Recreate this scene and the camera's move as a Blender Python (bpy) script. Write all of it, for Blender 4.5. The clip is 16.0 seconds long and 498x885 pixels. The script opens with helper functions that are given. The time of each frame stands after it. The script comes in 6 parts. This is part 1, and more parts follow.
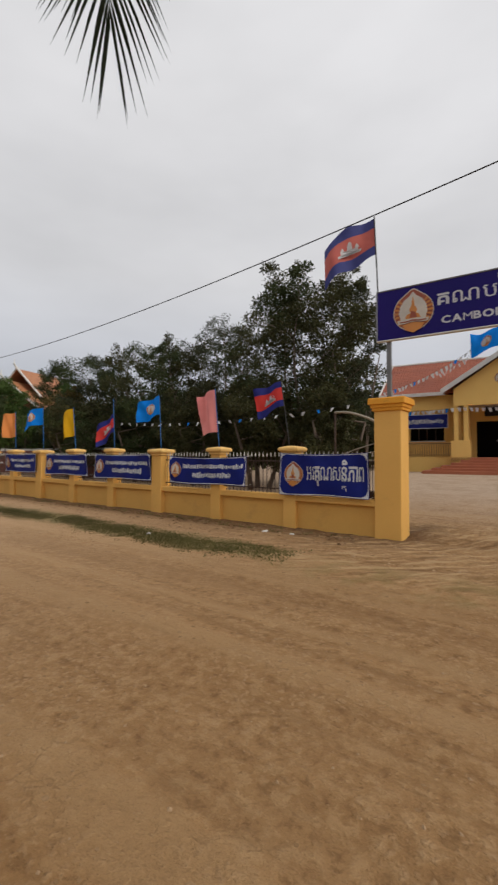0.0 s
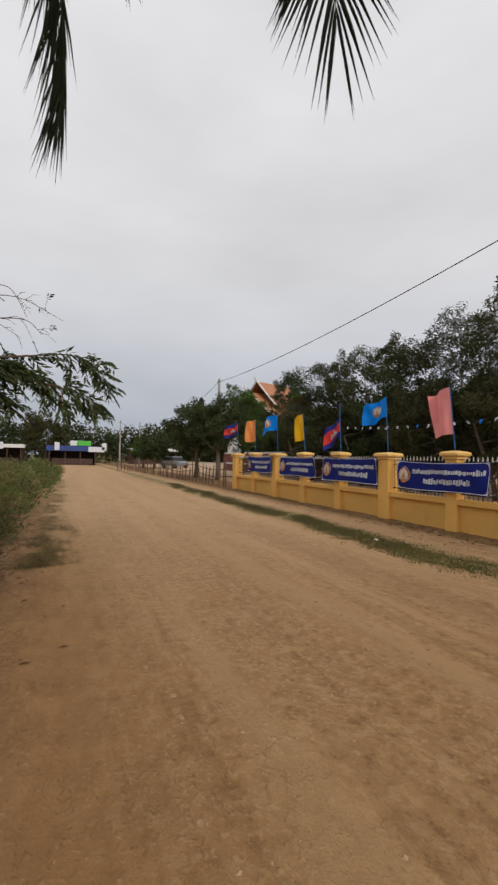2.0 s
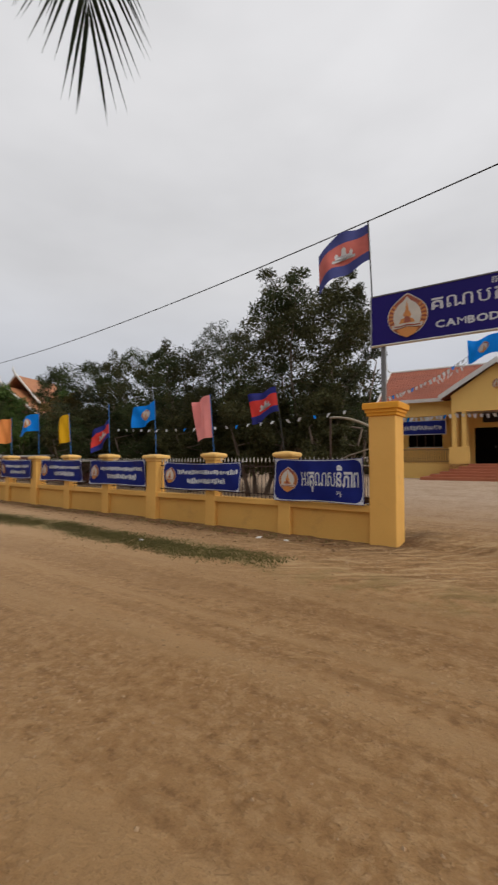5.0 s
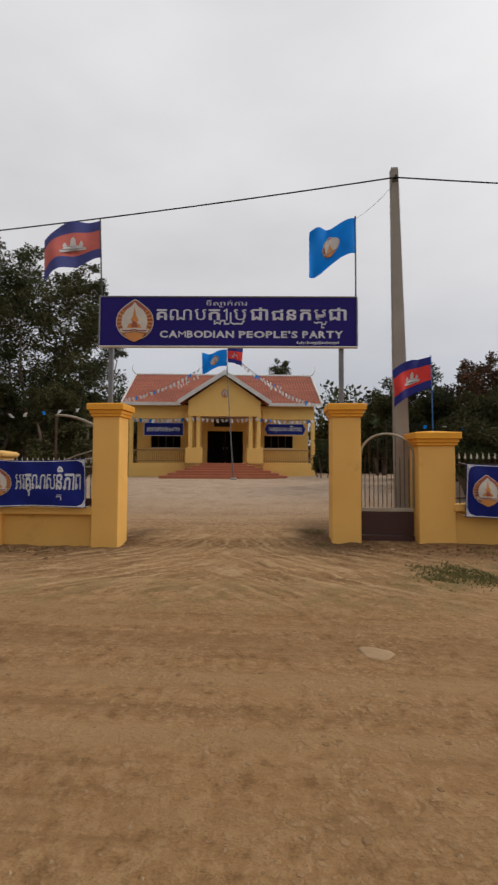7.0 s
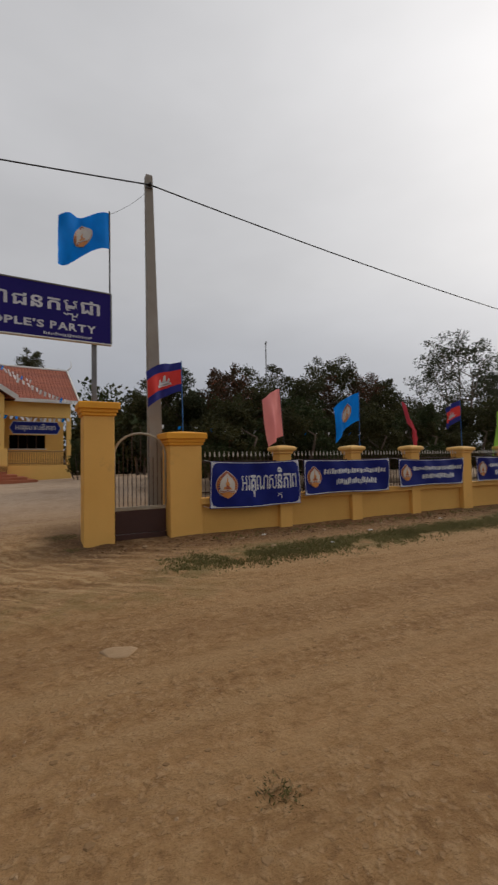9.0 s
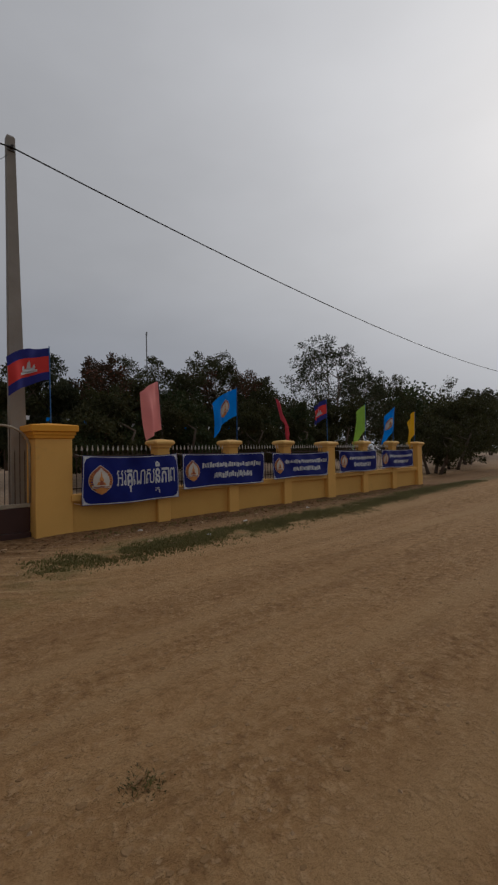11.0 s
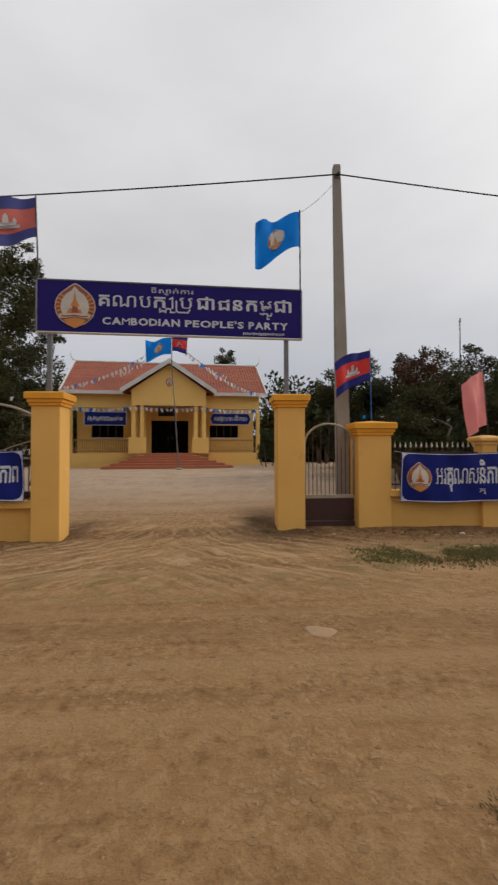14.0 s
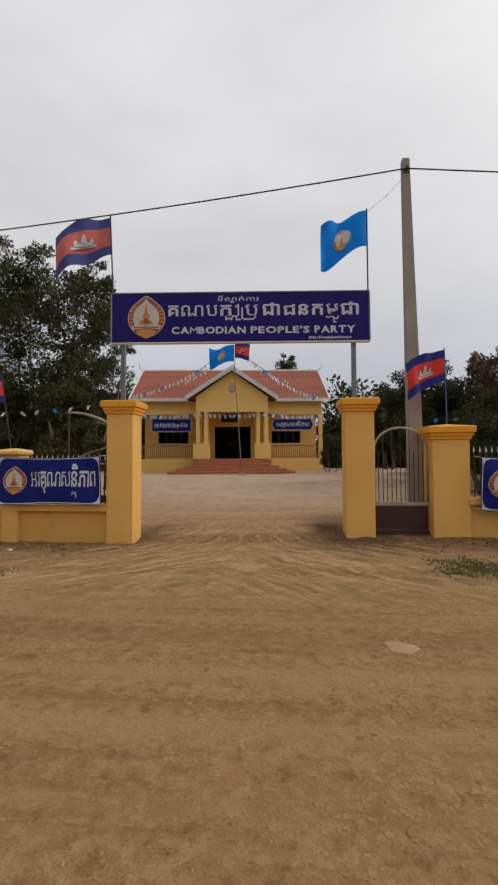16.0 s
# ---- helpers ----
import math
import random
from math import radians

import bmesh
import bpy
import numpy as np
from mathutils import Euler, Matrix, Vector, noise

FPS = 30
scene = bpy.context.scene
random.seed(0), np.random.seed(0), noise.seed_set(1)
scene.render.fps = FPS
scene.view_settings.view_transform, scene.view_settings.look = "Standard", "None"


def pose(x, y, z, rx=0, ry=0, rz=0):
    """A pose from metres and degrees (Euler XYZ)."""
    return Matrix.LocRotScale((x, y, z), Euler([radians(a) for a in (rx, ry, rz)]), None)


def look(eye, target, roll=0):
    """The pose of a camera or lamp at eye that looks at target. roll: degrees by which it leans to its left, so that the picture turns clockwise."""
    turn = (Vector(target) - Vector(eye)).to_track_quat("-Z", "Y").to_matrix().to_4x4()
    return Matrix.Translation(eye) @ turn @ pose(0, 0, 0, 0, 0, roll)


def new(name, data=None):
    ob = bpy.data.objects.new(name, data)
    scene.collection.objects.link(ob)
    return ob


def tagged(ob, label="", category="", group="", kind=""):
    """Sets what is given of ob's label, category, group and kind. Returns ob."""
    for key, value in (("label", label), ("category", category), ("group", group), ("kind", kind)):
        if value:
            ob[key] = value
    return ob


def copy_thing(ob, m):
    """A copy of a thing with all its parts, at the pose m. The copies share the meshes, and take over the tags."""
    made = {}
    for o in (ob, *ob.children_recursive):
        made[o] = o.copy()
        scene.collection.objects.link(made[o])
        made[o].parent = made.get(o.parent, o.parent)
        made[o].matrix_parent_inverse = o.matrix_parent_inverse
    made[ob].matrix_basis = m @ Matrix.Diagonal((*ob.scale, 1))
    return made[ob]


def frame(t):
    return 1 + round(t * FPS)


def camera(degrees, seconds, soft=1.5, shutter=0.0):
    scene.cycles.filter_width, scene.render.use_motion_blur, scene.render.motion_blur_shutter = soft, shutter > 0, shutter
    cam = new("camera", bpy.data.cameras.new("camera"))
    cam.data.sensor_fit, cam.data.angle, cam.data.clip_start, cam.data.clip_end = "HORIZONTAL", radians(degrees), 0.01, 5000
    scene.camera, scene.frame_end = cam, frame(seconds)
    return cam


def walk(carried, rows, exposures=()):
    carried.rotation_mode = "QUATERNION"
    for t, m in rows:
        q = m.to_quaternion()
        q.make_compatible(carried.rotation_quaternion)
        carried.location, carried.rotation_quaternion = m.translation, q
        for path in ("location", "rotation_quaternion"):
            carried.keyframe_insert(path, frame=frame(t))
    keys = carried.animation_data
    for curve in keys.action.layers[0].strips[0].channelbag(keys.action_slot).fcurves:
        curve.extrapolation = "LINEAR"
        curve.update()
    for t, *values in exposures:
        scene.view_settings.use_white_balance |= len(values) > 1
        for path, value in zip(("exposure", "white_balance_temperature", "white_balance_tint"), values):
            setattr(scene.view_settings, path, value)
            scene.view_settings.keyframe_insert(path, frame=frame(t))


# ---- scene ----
cam = camera(60.5, 16.0, soft=2.3, shutter=0.25)
PATH = [
    (0, (0.346, 0.185, 1.605), (-0.843, 1.792, 1.669), 0.2),
    (0.5, (0.295, 0.219, 1.604), (-1.111, 1.641, 1.667), 0.5),
    (1, (0.26, 0.245, 1.603), (-1.322, 1.467, 1.666), 0.5),
    (1.5, (0.241, 0.255, 1.602), (-1.479, 1.273, 1.668), 0.8),
    (2, (0.236, 0.252, 1.6), (-1.591, 1.062, 1.671), 1.0),
    (2.5, (0.242, 0.241, 1.598), (-1.648, 0.89, 1.675), 1.2),
    (3, (0.266, 0.236, 1.594), (-1.637, 0.848, 1.674), 1.1),
    (3.5, (0.303, 0.242, 1.589), (-1.507, 1.088, 1.674), 0.7),
    (4, (0.344, 0.26, 1.584), (-1.304, 1.39, 1.674), 0.3),
    (4.5, (0.378, 0.285, 1.58), (-1.07, 1.661, 1.672), -0.1),
    (5, (0.4, 0.317, 1.579), (-0.787, 1.924, 1.674), 0.2),
    (5.2, (0.404, 0.336, 1.579), (-0.66, 2.027, 1.678), 0.1),
    (7.3, (0.93, 0.468, 1.634), (0.941, 2.466, 1.727), 0.1),
    (7.5, (0.94, 0.465, 1.633), (1.053, 2.46, 1.726), -0.1),
    (8, (0.975, 0.45, 1.627), (1.366, 2.409, 1.718), -0.5),
    (8.5, (1.014, 0.434, 1.622), (1.67, 2.321, 1.711), -1),
    (9, (1.045, 0.42, 1.618), (1.96, 2.196, 1.704), -1.1),
    (9.5, (1.075, 0.405, 1.614), (2.189, 2.064, 1.695), -1.3),
    (9.7, (1.085, 0.4, 1.613), (2.259, 2.018, 1.691), -1.4),
    (11.8, (1.08, 0.31, 1.626), (2.462, 1.756, 1.665), -1.0),
    (12, (1.079, 0.316, 1.627), (2.339, 1.869, 1.664), -1.1),
    (12.5, (1.025, 0.357, 1.63), (2.001, 2.102, 1.671), -1.0),
    (13, (0.97, 0.382, 1.633), (1.726, 2.234, 1.677), -0.7),
    (13.5, (0.904, 0.392, 1.637), (1.348, 2.341, 1.679), -0.4),
    (14, (0.846, 0.388, 1.639), (0.969, 2.384, 1.683), -0.2),
    (14.5, (0.794, 0.405, 1.641), (0.726, 2.403, 1.694), -0.1),
    (15, (0.742, 0.435, 1.64), (0.627, 2.43, 1.703), -0.1),
    (15.5, (0.72, 0.453, 1.639), (0.574, 2.446, 1.707), -0.2),
    (16, (0.733, 0.449, 1.639), (0.573, 2.441, 1.71), -0.3),
]
EXPOSURES = [(0, -0.07, 6500, 10), (2, -0.02, 6500, 10), (3, 0.02, 6500, 10), (4, -0.02, 6500, 10), (5, -0.07, 6500, 10), (7.4, -0.13, 6500, 10), (8, -0.22, 6500, 10), (9, -0.52, 6450, 10), (9.7, -0.90, 6350, 10), (11.2, -1.13, 6200, 10), (11.8, -1.03, 6200, 10), (12.5, -0.60, 6250, 10), (13.2, -0.39, 6400, 10), (14, -0.16, 6500, 10), (16, -0.10, 6500, 10)]
walk(cam, [(t, look(eye, target, roll)) for t, eye, target, roll in PATH], EXPOSURES)


# ---- world ----
SUN_AZ, SUN_EL = radians(84), radians(34)
SUN_DIR = Vector((math.sin(SUN_AZ) * math.cos(SUN_EL), math.cos(SUN_AZ) * math.cos(SUN_EL), math.sin(SUN_EL)))


def build_world():
    w = bpy.data.worlds.new("overcast")
    scene.world = w
    w.use_nodes = True
    nt = w.node_tree
    nt.nodes.clear()
    N, L = nt.nodes.new, nt.links.new
    out, bg = N("ShaderNodeOutputWorld"), N("ShaderNodeBackground")
    tc = N("ShaderNodeTexCoord")
    sky = N("ShaderNodeTexSky")
    sky.sky_type = "NISHITA"
    sky.sun_disc = False
    sky.sun_elevation, sky.sun_rotation = SUN_EL, SUN_AZ
    sky.dust_density, sky.air_density = 4.0, 1.5
    dim = N("ShaderNodeMix")
    dim.data_type, dim.blend_type = "RGBA", "MULTIPLY"
    dim.inputs[0].default_value = 1.0
    dim.inputs[7].default_value = (0.08, 0.08, 0.08, 1)
    L(sky.outputs[0], dim.inputs[6])
    sep = N("ShaderNodeSeparateXYZ")
    L(tc.outputs["Generated"], sep.inputs[0])
    ramp = N("ShaderNodeValToRGB")
    stops = [(0.0, (0.40, 0.43, 0.48)), (0.06, (0.42, 0.455, 0.52)), (0.2, (0.575, 0.59, 0.642)), (0.38, (0.735, 0.732, 0.748)), (0.65, (0.80, 0.794, 0.806)), (1.0, (0.81, 0.804, 0.816))]
    ramp.color_ramp.elements[0].position, ramp.color_ramp.elements[0].color = stops[0][0], (*stops[0][1], 1)
    ramp.color_ramp.elements[1].position, ramp.color_ramp.elements[1].color = stops[-1][0], (*stops[-1][1], 1)
    for p, c in stops[1:-1]:
        e = ramp.color_ramp.elements.new(p)
        e.color = (*c, 1)
    L(sep.outputs[2], ramp.inputs[0])
    # broad, soft cloud banks, flattened towards the horizon
    mp = N("ShaderNodeMapping")
    mp.inputs["Scale"].default_value = (1.0, 1.0, 2.6)
    L(tc.outputs["Generated"], mp.inputs[0])
    no = N("ShaderNodeTexNoise")
    no.inputs["Scale"].default_value, no.inputs["Detail"].default_value, no.inputs["Roughness"].default_value = 1.9, 4.0, 0.5
    L(mp.outputs[0], no.inputs[0])
    cr = N("ShaderNodeMapRange")
    cr.inputs[1].default_value, cr.inputs[2].default_value, cr.inputs[3].default_value, cr.inputs[4].default_value = 0.3, 0.7, 0.9, 1.09
    L(no.outputs[0], cr.inputs[0])
    mul = N("ShaderNodeMix")
    mul.data_type, mul.blend_type = "RGBA", "MULTIPLY"
    mul.inputs[0].default_value = 1.0
    L(ramp.outputs[0], mul.inputs[6])
    L(cr.outputs[0], mul.inputs[7])
    # the veiled sun behind the cloud
    dot = N("ShaderNodeVectorMath")
    dot.operation = "DOT_PRODUCT"
    dot.inputs[1].default_value = SUN_DIR
    L(tc.outputs["Generated"], dot.inputs[0])
    mx = N("ShaderNodeMath")
    mx.operation = "MAXIMUM"
    mx.inputs[1].default_value = 0.0
    L(dot.outputs["Value"], mx.inputs[0])
    pw = N("ShaderNodeMath")
    pw.operation = "POWER"
    pw.inputs[1].default_value = 4.9
    L(mx.outputs[0], pw.inputs[0])
    gl = N("ShaderNodeMix")
    gl.data_type, gl.blend_type = "RGBA", "ADD"
    gl.clamp_result = False
    gc = N("ShaderNodeMix")
    gc.data_type, gc.blend_type = "RGBA", "MULTIPLY"
    gc.inputs[0].default_value = 1.0
    gc.inputs[7].default_value = (0.86, 0.83, 0.80, 1)
    L(pw.outputs[0], gc.inputs[6])
    gl.inputs[0].default_value = 1.0
    L(mul.outputs[2], gl.inputs[6])
    L(gc.outputs[2], gl.inputs[7])
    fin = N("ShaderNodeMix")
    fin.data_type = "RGBA"
    fin.inputs[0].default_value = 0.93
    L(dim.outputs[2], fin.inputs[6])
    L(gl.outputs[2], fin.inputs[7])
    L(fin.outputs[2], bg.inputs[0])
    bg.inputs[1].default_value = 1.0
    L(bg.outputs[0], out.inputs[0])


build_world()
sun = new("sun", bpy.data.lights.new("sun", "SUN"))
sun.data.energy, sun.data.angle, sun.data.color = 1.4, radians(18), (1.0, 0.95, 0.86)
sun.matrix_world = look(SUN_DIR * 60, (0, 0, 0))


# ---- materials ----
def nodes_of(name):
    m = bpy.data.materials.new(name)
    m.use_nodes = True
    nt = m.node_tree
    return m, nt, nt.nodes["Principled BSDF"]


def rgb(c):
    return (*c, 1.0)


def noise_node(nt, src, scale, detail=4.0, rough=0.6):
    n = nt.nodes.new("ShaderNodeTexNoise")
    n.inputs["Scale"].default_value, n.inputs["Detail"].default_value, n.inputs["Roughness"].default_value = scale, detail, rough
    nt.links.new(src, n.inputs["Vector"])
    return n.outputs[0]


def ramp_node(nt, src, lo, hi, a=0.0, b=1.0):
    r = nt.nodes.new("ShaderNodeMapRange")
    for i, v in enumerate((lo, hi, a, b)):
        r.inputs[i + 1].default_value = v
    nt.links.new(src, r.inputs[0])
    return r.outputs[0]


def mix_node(nt, fac, a, b, blend="MIX"):
    m = nt.nodes.new("ShaderNodeMix")
    m.data_type, m.blend_type = "RGBA", blend
    for v, i in ((fac, 0), (a, 6), (b, 7)):
        if isinstance(v, (int, float)):
            m.inputs[i].default_value = v
        elif isinstance(v, tuple):
            m.inputs[i].default_value = rgb(v)
        else:
            nt.links.new(v, m.inputs[i])
    return m.outputs[2]


def bump_node(nt, src, strength, distance, under=None):
    b = nt.nodes.new("ShaderNodeBump")
    b.inputs["Strength"].default_value, b.inputs["Distance"].default_value = strength, distance
    nt.links.new(src, b.inputs["Height"])
    if under is not None:
        nt.links.new(under, b.inputs["Normal"])
    return b.outputs[0]


def position(nt):
    return nt.nodes.new("ShaderNodeNewGeometry").outputs["Position"]


def surface(name, a, b, rough=0.7, big=1.5, fine=40.0, bump=0.15, metal=0.0, stain=None, stain_at=(0.62, 0.8), vary=0.0, spec=0.4):
    """Two-scale colour variation from a to b, fine relief, and stains with a shape of their own."""
    m, nt, p = nodes_of(name)
    pos = position(nt)
    n1, n2 = noise_node(nt, pos, big, 5.0), noise_node(nt, pos, fine, 3.0)
    c = mix_node(nt, ramp_node(nt, n1, 0.32, 0.68), a, b)
    dark = tuple(v * 0.8 for v in a)
    c = mix_node(nt, ramp_node(nt, n2, 0.45, 0.75, 0.0, 0.5), c, dark)
    if stain:
        n3 = noise_node(nt, pos, big * 2.3, 6.0, 0.7)
        c = mix_node(nt, ramp_node(nt, n3, stain_at[0], stain_at[1], 0.0, 0.75), c, stain)
    if vary:
        inf = nt.nodes.new("ShaderNodeObjectInfo")
        c = mix_node(nt, ramp_node(nt, inf.outputs["Random"], 0, 1, 0.0, vary), c, tuple(v * 0.55 for v in b))
    nt.links.new(c, p.inputs["Base Color"])
    p.inputs["Metallic"].default_value = metal
    nt.links.new(ramp_node(nt, n2, 0.3, 0.7, max(rough - 0.1, 0.02), min(rough + 0.1, 1.0)), p.inputs["Roughness"])
    if bump:
        nt.links.new(bump_node(nt, n2, bump, 0.01, bump_node(nt, n1, bump, 0.05)), p.inputs["Normal"])
    p.inputs["Specular IOR Level"].default_value = spec
    return m


def leaf_material(name, a, b, third):
    m, nt, p = nodes_of(name)
    geo = nt.nodes.new("ShaderNodeNewGeometry")
    r = geo.outputs["Random Per Island"]
    c = mix_node(nt, ramp_node(nt, r, 0.0, 0.85), a, b)
    c = mix_node(nt, ramp_node(nt, r, 0.93, 0.96), c, third)
    c = mix_node(nt, ramp_node(nt, noise_node(nt, geo.outputs["Position"], 0.7, 3.0), 0.35, 0.7, 0.0, 0.5), c, tuple(v * 0.55 for v in a))
    nt.links.new(c, p.inputs["Base Color"])
    p.inputs["Roughness"].default_value = 0.7
    p.inputs["Specular IOR Level"].default_value = 0.2
    out = nt.nodes["Material Output"]
    tr = nt.nodes.new("ShaderNodeBsdfTranslucent")
    nt.links.new(c, tr.inputs[0])
    ms = nt.nodes.new("ShaderNodeMixShader")
    ms.inputs[0].default_value = 0.18
    nt.links.new(p.outputs[0], ms.inputs[1])
    nt.links.new(tr.outputs[0], ms.inputs[2])
    nt.links.new(ms.outputs[0], out.inputs["Surface"])
    return m


def cloth_material(name, a, b, rough=0.75):
    m, nt, p = nodes_of(name)
    pos = position(nt)
    c = mix_node(nt, ramp_node(nt, noise_node(nt, pos, 3.0, 4.0), 0.3, 0.7), a, b)
    nt.links.new(c, p.inputs["Base Color"])
    p.inputs["Roughness"].default_value = rough
    p.inputs["Specular IOR Level"].default_value = 0.2
    nt.links.new(bump_node(nt, noise_node(nt, pos, 260.0, 2.0), 0.08, 0.002), p.inputs["Normal"])
    out = nt.nodes["Material Output"]
    tr = nt.nodes.new("ShaderNodeBsdfTranslucent")
    nt.links.new(c, tr.inputs[0])
    ms = nt.nodes.new("ShaderNodeMixShader")
    ms.inputs[0].default_value = 0.3
    nt.links.new(p.outputs[0], ms.inputs[1])
    nt.links.new(tr.outputs[0], ms.inputs[2])
    nt.links.new(ms.outputs[0], out.inputs["Surface"])
    return m


def ground_material():
    """Rutted laterite road, brown verges, pale gravel court, thin grass at the road's edges."""
    m, nt, p = nodes_of("dirt_ground")
    pos = position(nt)
    sep = nt.nodes.new("ShaderNodeSeparateXYZ")
    nt.links.new(pos, sep.inputs[0])
    x, y = sep.outputs[0], sep.outputs[1]

    def op(kind, a, b):
        n = nt.nodes.new("ShaderNodeMath")
        n.operation = kind
        for i, v in enumerate((a, b)):
            if isinstance(v, (int, float)):
                n.inputs[i].default_value = v
            else:
                nt.links.new(v, n.inputs[i])
        return n.outputs[0]

    stretch = nt.nodes.new("ShaderNodeMapping")
    stretch.inputs["Scale"].default_value = (0.1, 1.0, 1.0)
    nt.links.new(pos, stretch.inputs[0])
    along = stretch.outputs[0]
    longer = nt.nodes.new("ShaderNodeMapping")
    longer.inputs["Scale"].default_value = (0.035, 1.0, 1.0)
    nt.links.new(pos, longer.inputs[0])
    lengthwise = longer.outputs[0]
    def arcs(cx, cy, sign):
        """Streaks that follow circles about a point."""
        dx, dy = op("MULTIPLY", op("SUBTRACT", x, cx), sign), op("SUBTRACT", y, cy)
        rad = op("SQRT", op("ADD", op("MULTIPLY", dx, dx), op("MULTIPLY", dy, dy)), 0.0)
        rad = op("ADD", rad, op("MULTIPLY", op("SUBTRACT", noise_node(nt, pos, 2.6, 3.0), 0.5), 0.3))
        co = nt.nodes.new("ShaderNodeCombineXYZ")
        nt.links.new(op("MULTIPLY", rad, 8.0), co.inputs[0])
        nt.links.new(op("MULTIPLY", op("ARCTAN2", dy, dx), 7.0), co.inputs[1])
        return noise_node(nt, co.outputs[0], 1.0, 5.0, 0.62)

    big, mid, fine = noise_node(nt, pos, 0.35, 5.0), noise_node(nt, pos, 2.2, 6.0, 0.65), noise_node(nt, pos, 22.0, 5.0, 0.7)
    grit = noise_node(nt, pos, 95.0, 3.0, 0.7)
    clod = noise_node(nt, pos, 9.0, 8.0, 0.68)
    ruts = noise_node(nt, along, 1.1, 5.0, 0.6)
    tread = noise_node(nt, along, 7.0, 6.0, 0.65)
    chip = nt.nodes.new("ShaderNodeTexVoronoi")
    chip.inputs["Scale"].default_value, chip.inputs["Randomness"].default_value = 17.0, 1.0
    warp = nt.nodes.new("ShaderNodeVectorMath")
    warp.operation = "MULTIPLY_ADD"
    wn = nt.nodes.new("ShaderNodeTexNoise")
    wn.inputs["Scale"].default_value, wn.inputs["Detail"].default_value = 8.0, 4.0
    nt.links.new(pos, wn.inputs["Vector"])
    nt.links.new(wn.outputs["Color"], warp.inputs[0])
    warp.inputs[1].default_value = (0.152, 0.146, 0.141)
    nt.links.new(pos, warp.inputs[2])
    nt.links.new(warp.outputs[0], chip.inputs["Vector"])
    chips = op("MULTIPLY", ramp_node(nt, chip.outputs["Distance"], 0.42, 0.2), ramp_node(nt, noise_node(nt, pos, 0.9, 4.0), 0.42, 0.56))
    band = noise_node(nt, lengthwise, 1.25, 3.0, 0.5)
    crown = ramp_node(nt, band, 0.58, 0.44, 0.25, 1.0)
    c = mix_node(nt, ramp_node(nt, ruts, 0.36, 0.64), (0.258, 0.140, 0.057), (0.365, 0.212, 0.095))
    c = mix_node(nt, ramp_node(nt, big, 0.4, 0.7, 0, 0.6), c, (0.276, 0.150, 0.060))
    c = mix_node(nt, op("MULTIPLY", crown, ramp_node(nt, clod, 0.50, 0.58, 0, 0.7)), c, (0.410, 0.256, 0.123))
    c = mix_node(nt, op("MULTIPLY", crown, ramp_node(nt, clod, 0.37, 0.45, 0.75, 0.0)), c, (0.155, 0.08, 0.031))
    c = mix_node(nt, ramp_node(nt, tread, 0.36, 0.46, 0.4, 0.0), c, (0.177, 0.092, 0.036))
    c = mix_node(nt, ramp_node(nt, mid, 0.56, 0.72, 0, 0.5), c, (0.410, 0.259, 0.128))
    c = mix_node(nt, ramp_node(nt, mid, 0.28, 0.42, 0.4, 0.0), c, (0.214, 0.109, 0.043))
    # smooth pale wheel tracks and rough crowns between them
    c = mix_node(nt, ramp_node(nt, band, 0.50, 0.60, 0, 0.6), c, (0.375, 0.234, 0.112))
    c = mix_node(nt, ramp_node(nt, band, 0.38, 0.47, 0.5, 0.0), c, (0.220, 0.118, 0.048))
    crack = nt.nodes.new("ShaderNodeTexVoronoi")
    crack.feature = "DISTANCE_TO_EDGE"
    crack.inputs["Scale"].default_value = 3.2
    nt.links.new(warp.outputs[0], crack.inputs["Vector"])
    cracks = op("MULTIPLY", ramp_node(nt, crack.outputs["Distance"], 0.03, 0.0), ramp_node(nt, noise_node(nt, pos, 1.3, 3.0), 0.5, 0.62))
    c = mix_node(nt, op("MULTIPLY", cracks, 0.35), c, (0.141, 0.073, 0.028))
    c = mix_node(nt, op("MULTIPLY", chips, 0.5), c, (0.43, 0.275, 0.145))
    # road colour grows paler towards the shops
    pale_west = ramp_node(nt, x, -2.0, -13.0, 0.0, 0.62)
    c = mix_node(nt, op("MULTIPLY", pale_west, ramp_node(nt, mid, 0.3, 0.6, 0.6, 1.0)), c, (0.50, 0.335, 0.195))
    # the wheel-worn reddish lane on the near side of the road
    lane = op("ADD", y, op("MULTIPLY", op("SUBTRACT", ruts, 0.5), 1.6))
    near = op("MULTIPLY", ramp_node(nt, lane, 1.3, 0.2, 0.0, 0.8), ramp_node(nt, x, -12.0, -5.0))
    c = mix_node(nt, near, c, mix_node(nt, ramp_node(nt, mid, 0.35, 0.65), (0.20, 0.10, 0.037), (0.27, 0.142, 0.054)))
    # verge below the fence: brown earth
    yv = op("ADD", y, op("MULTIPLY", op("SUBTRACT", mid, 0.5), 1.2))
    gap = op("MULTIPLY", ramp_node(nt, x, -2.5, -1.5), ramp_node(nt, x, 2.1, 1.2))
    verge = op("MULTIPLY", ramp_node(nt, yv, 7.0, 8.1), ramp_node(nt, yv, 11.0, 10.2))
    verge = op("MULTIPLY", verge, op("SUBTRACT", 1.0, gap))
    soil = mix_node(nt, ramp_node(nt, fine, 0.4, 0.65), (0.125, 0.064, 0.027), (0.25, 0.14, 0.062))
    soil = mix_node(nt, ramp_node(nt, clod, 0.52, 0.62, 0.0, 0.6), soil, (0.30, 0.18, 0.085))
    c = mix_node(nt, verge, c, soil)
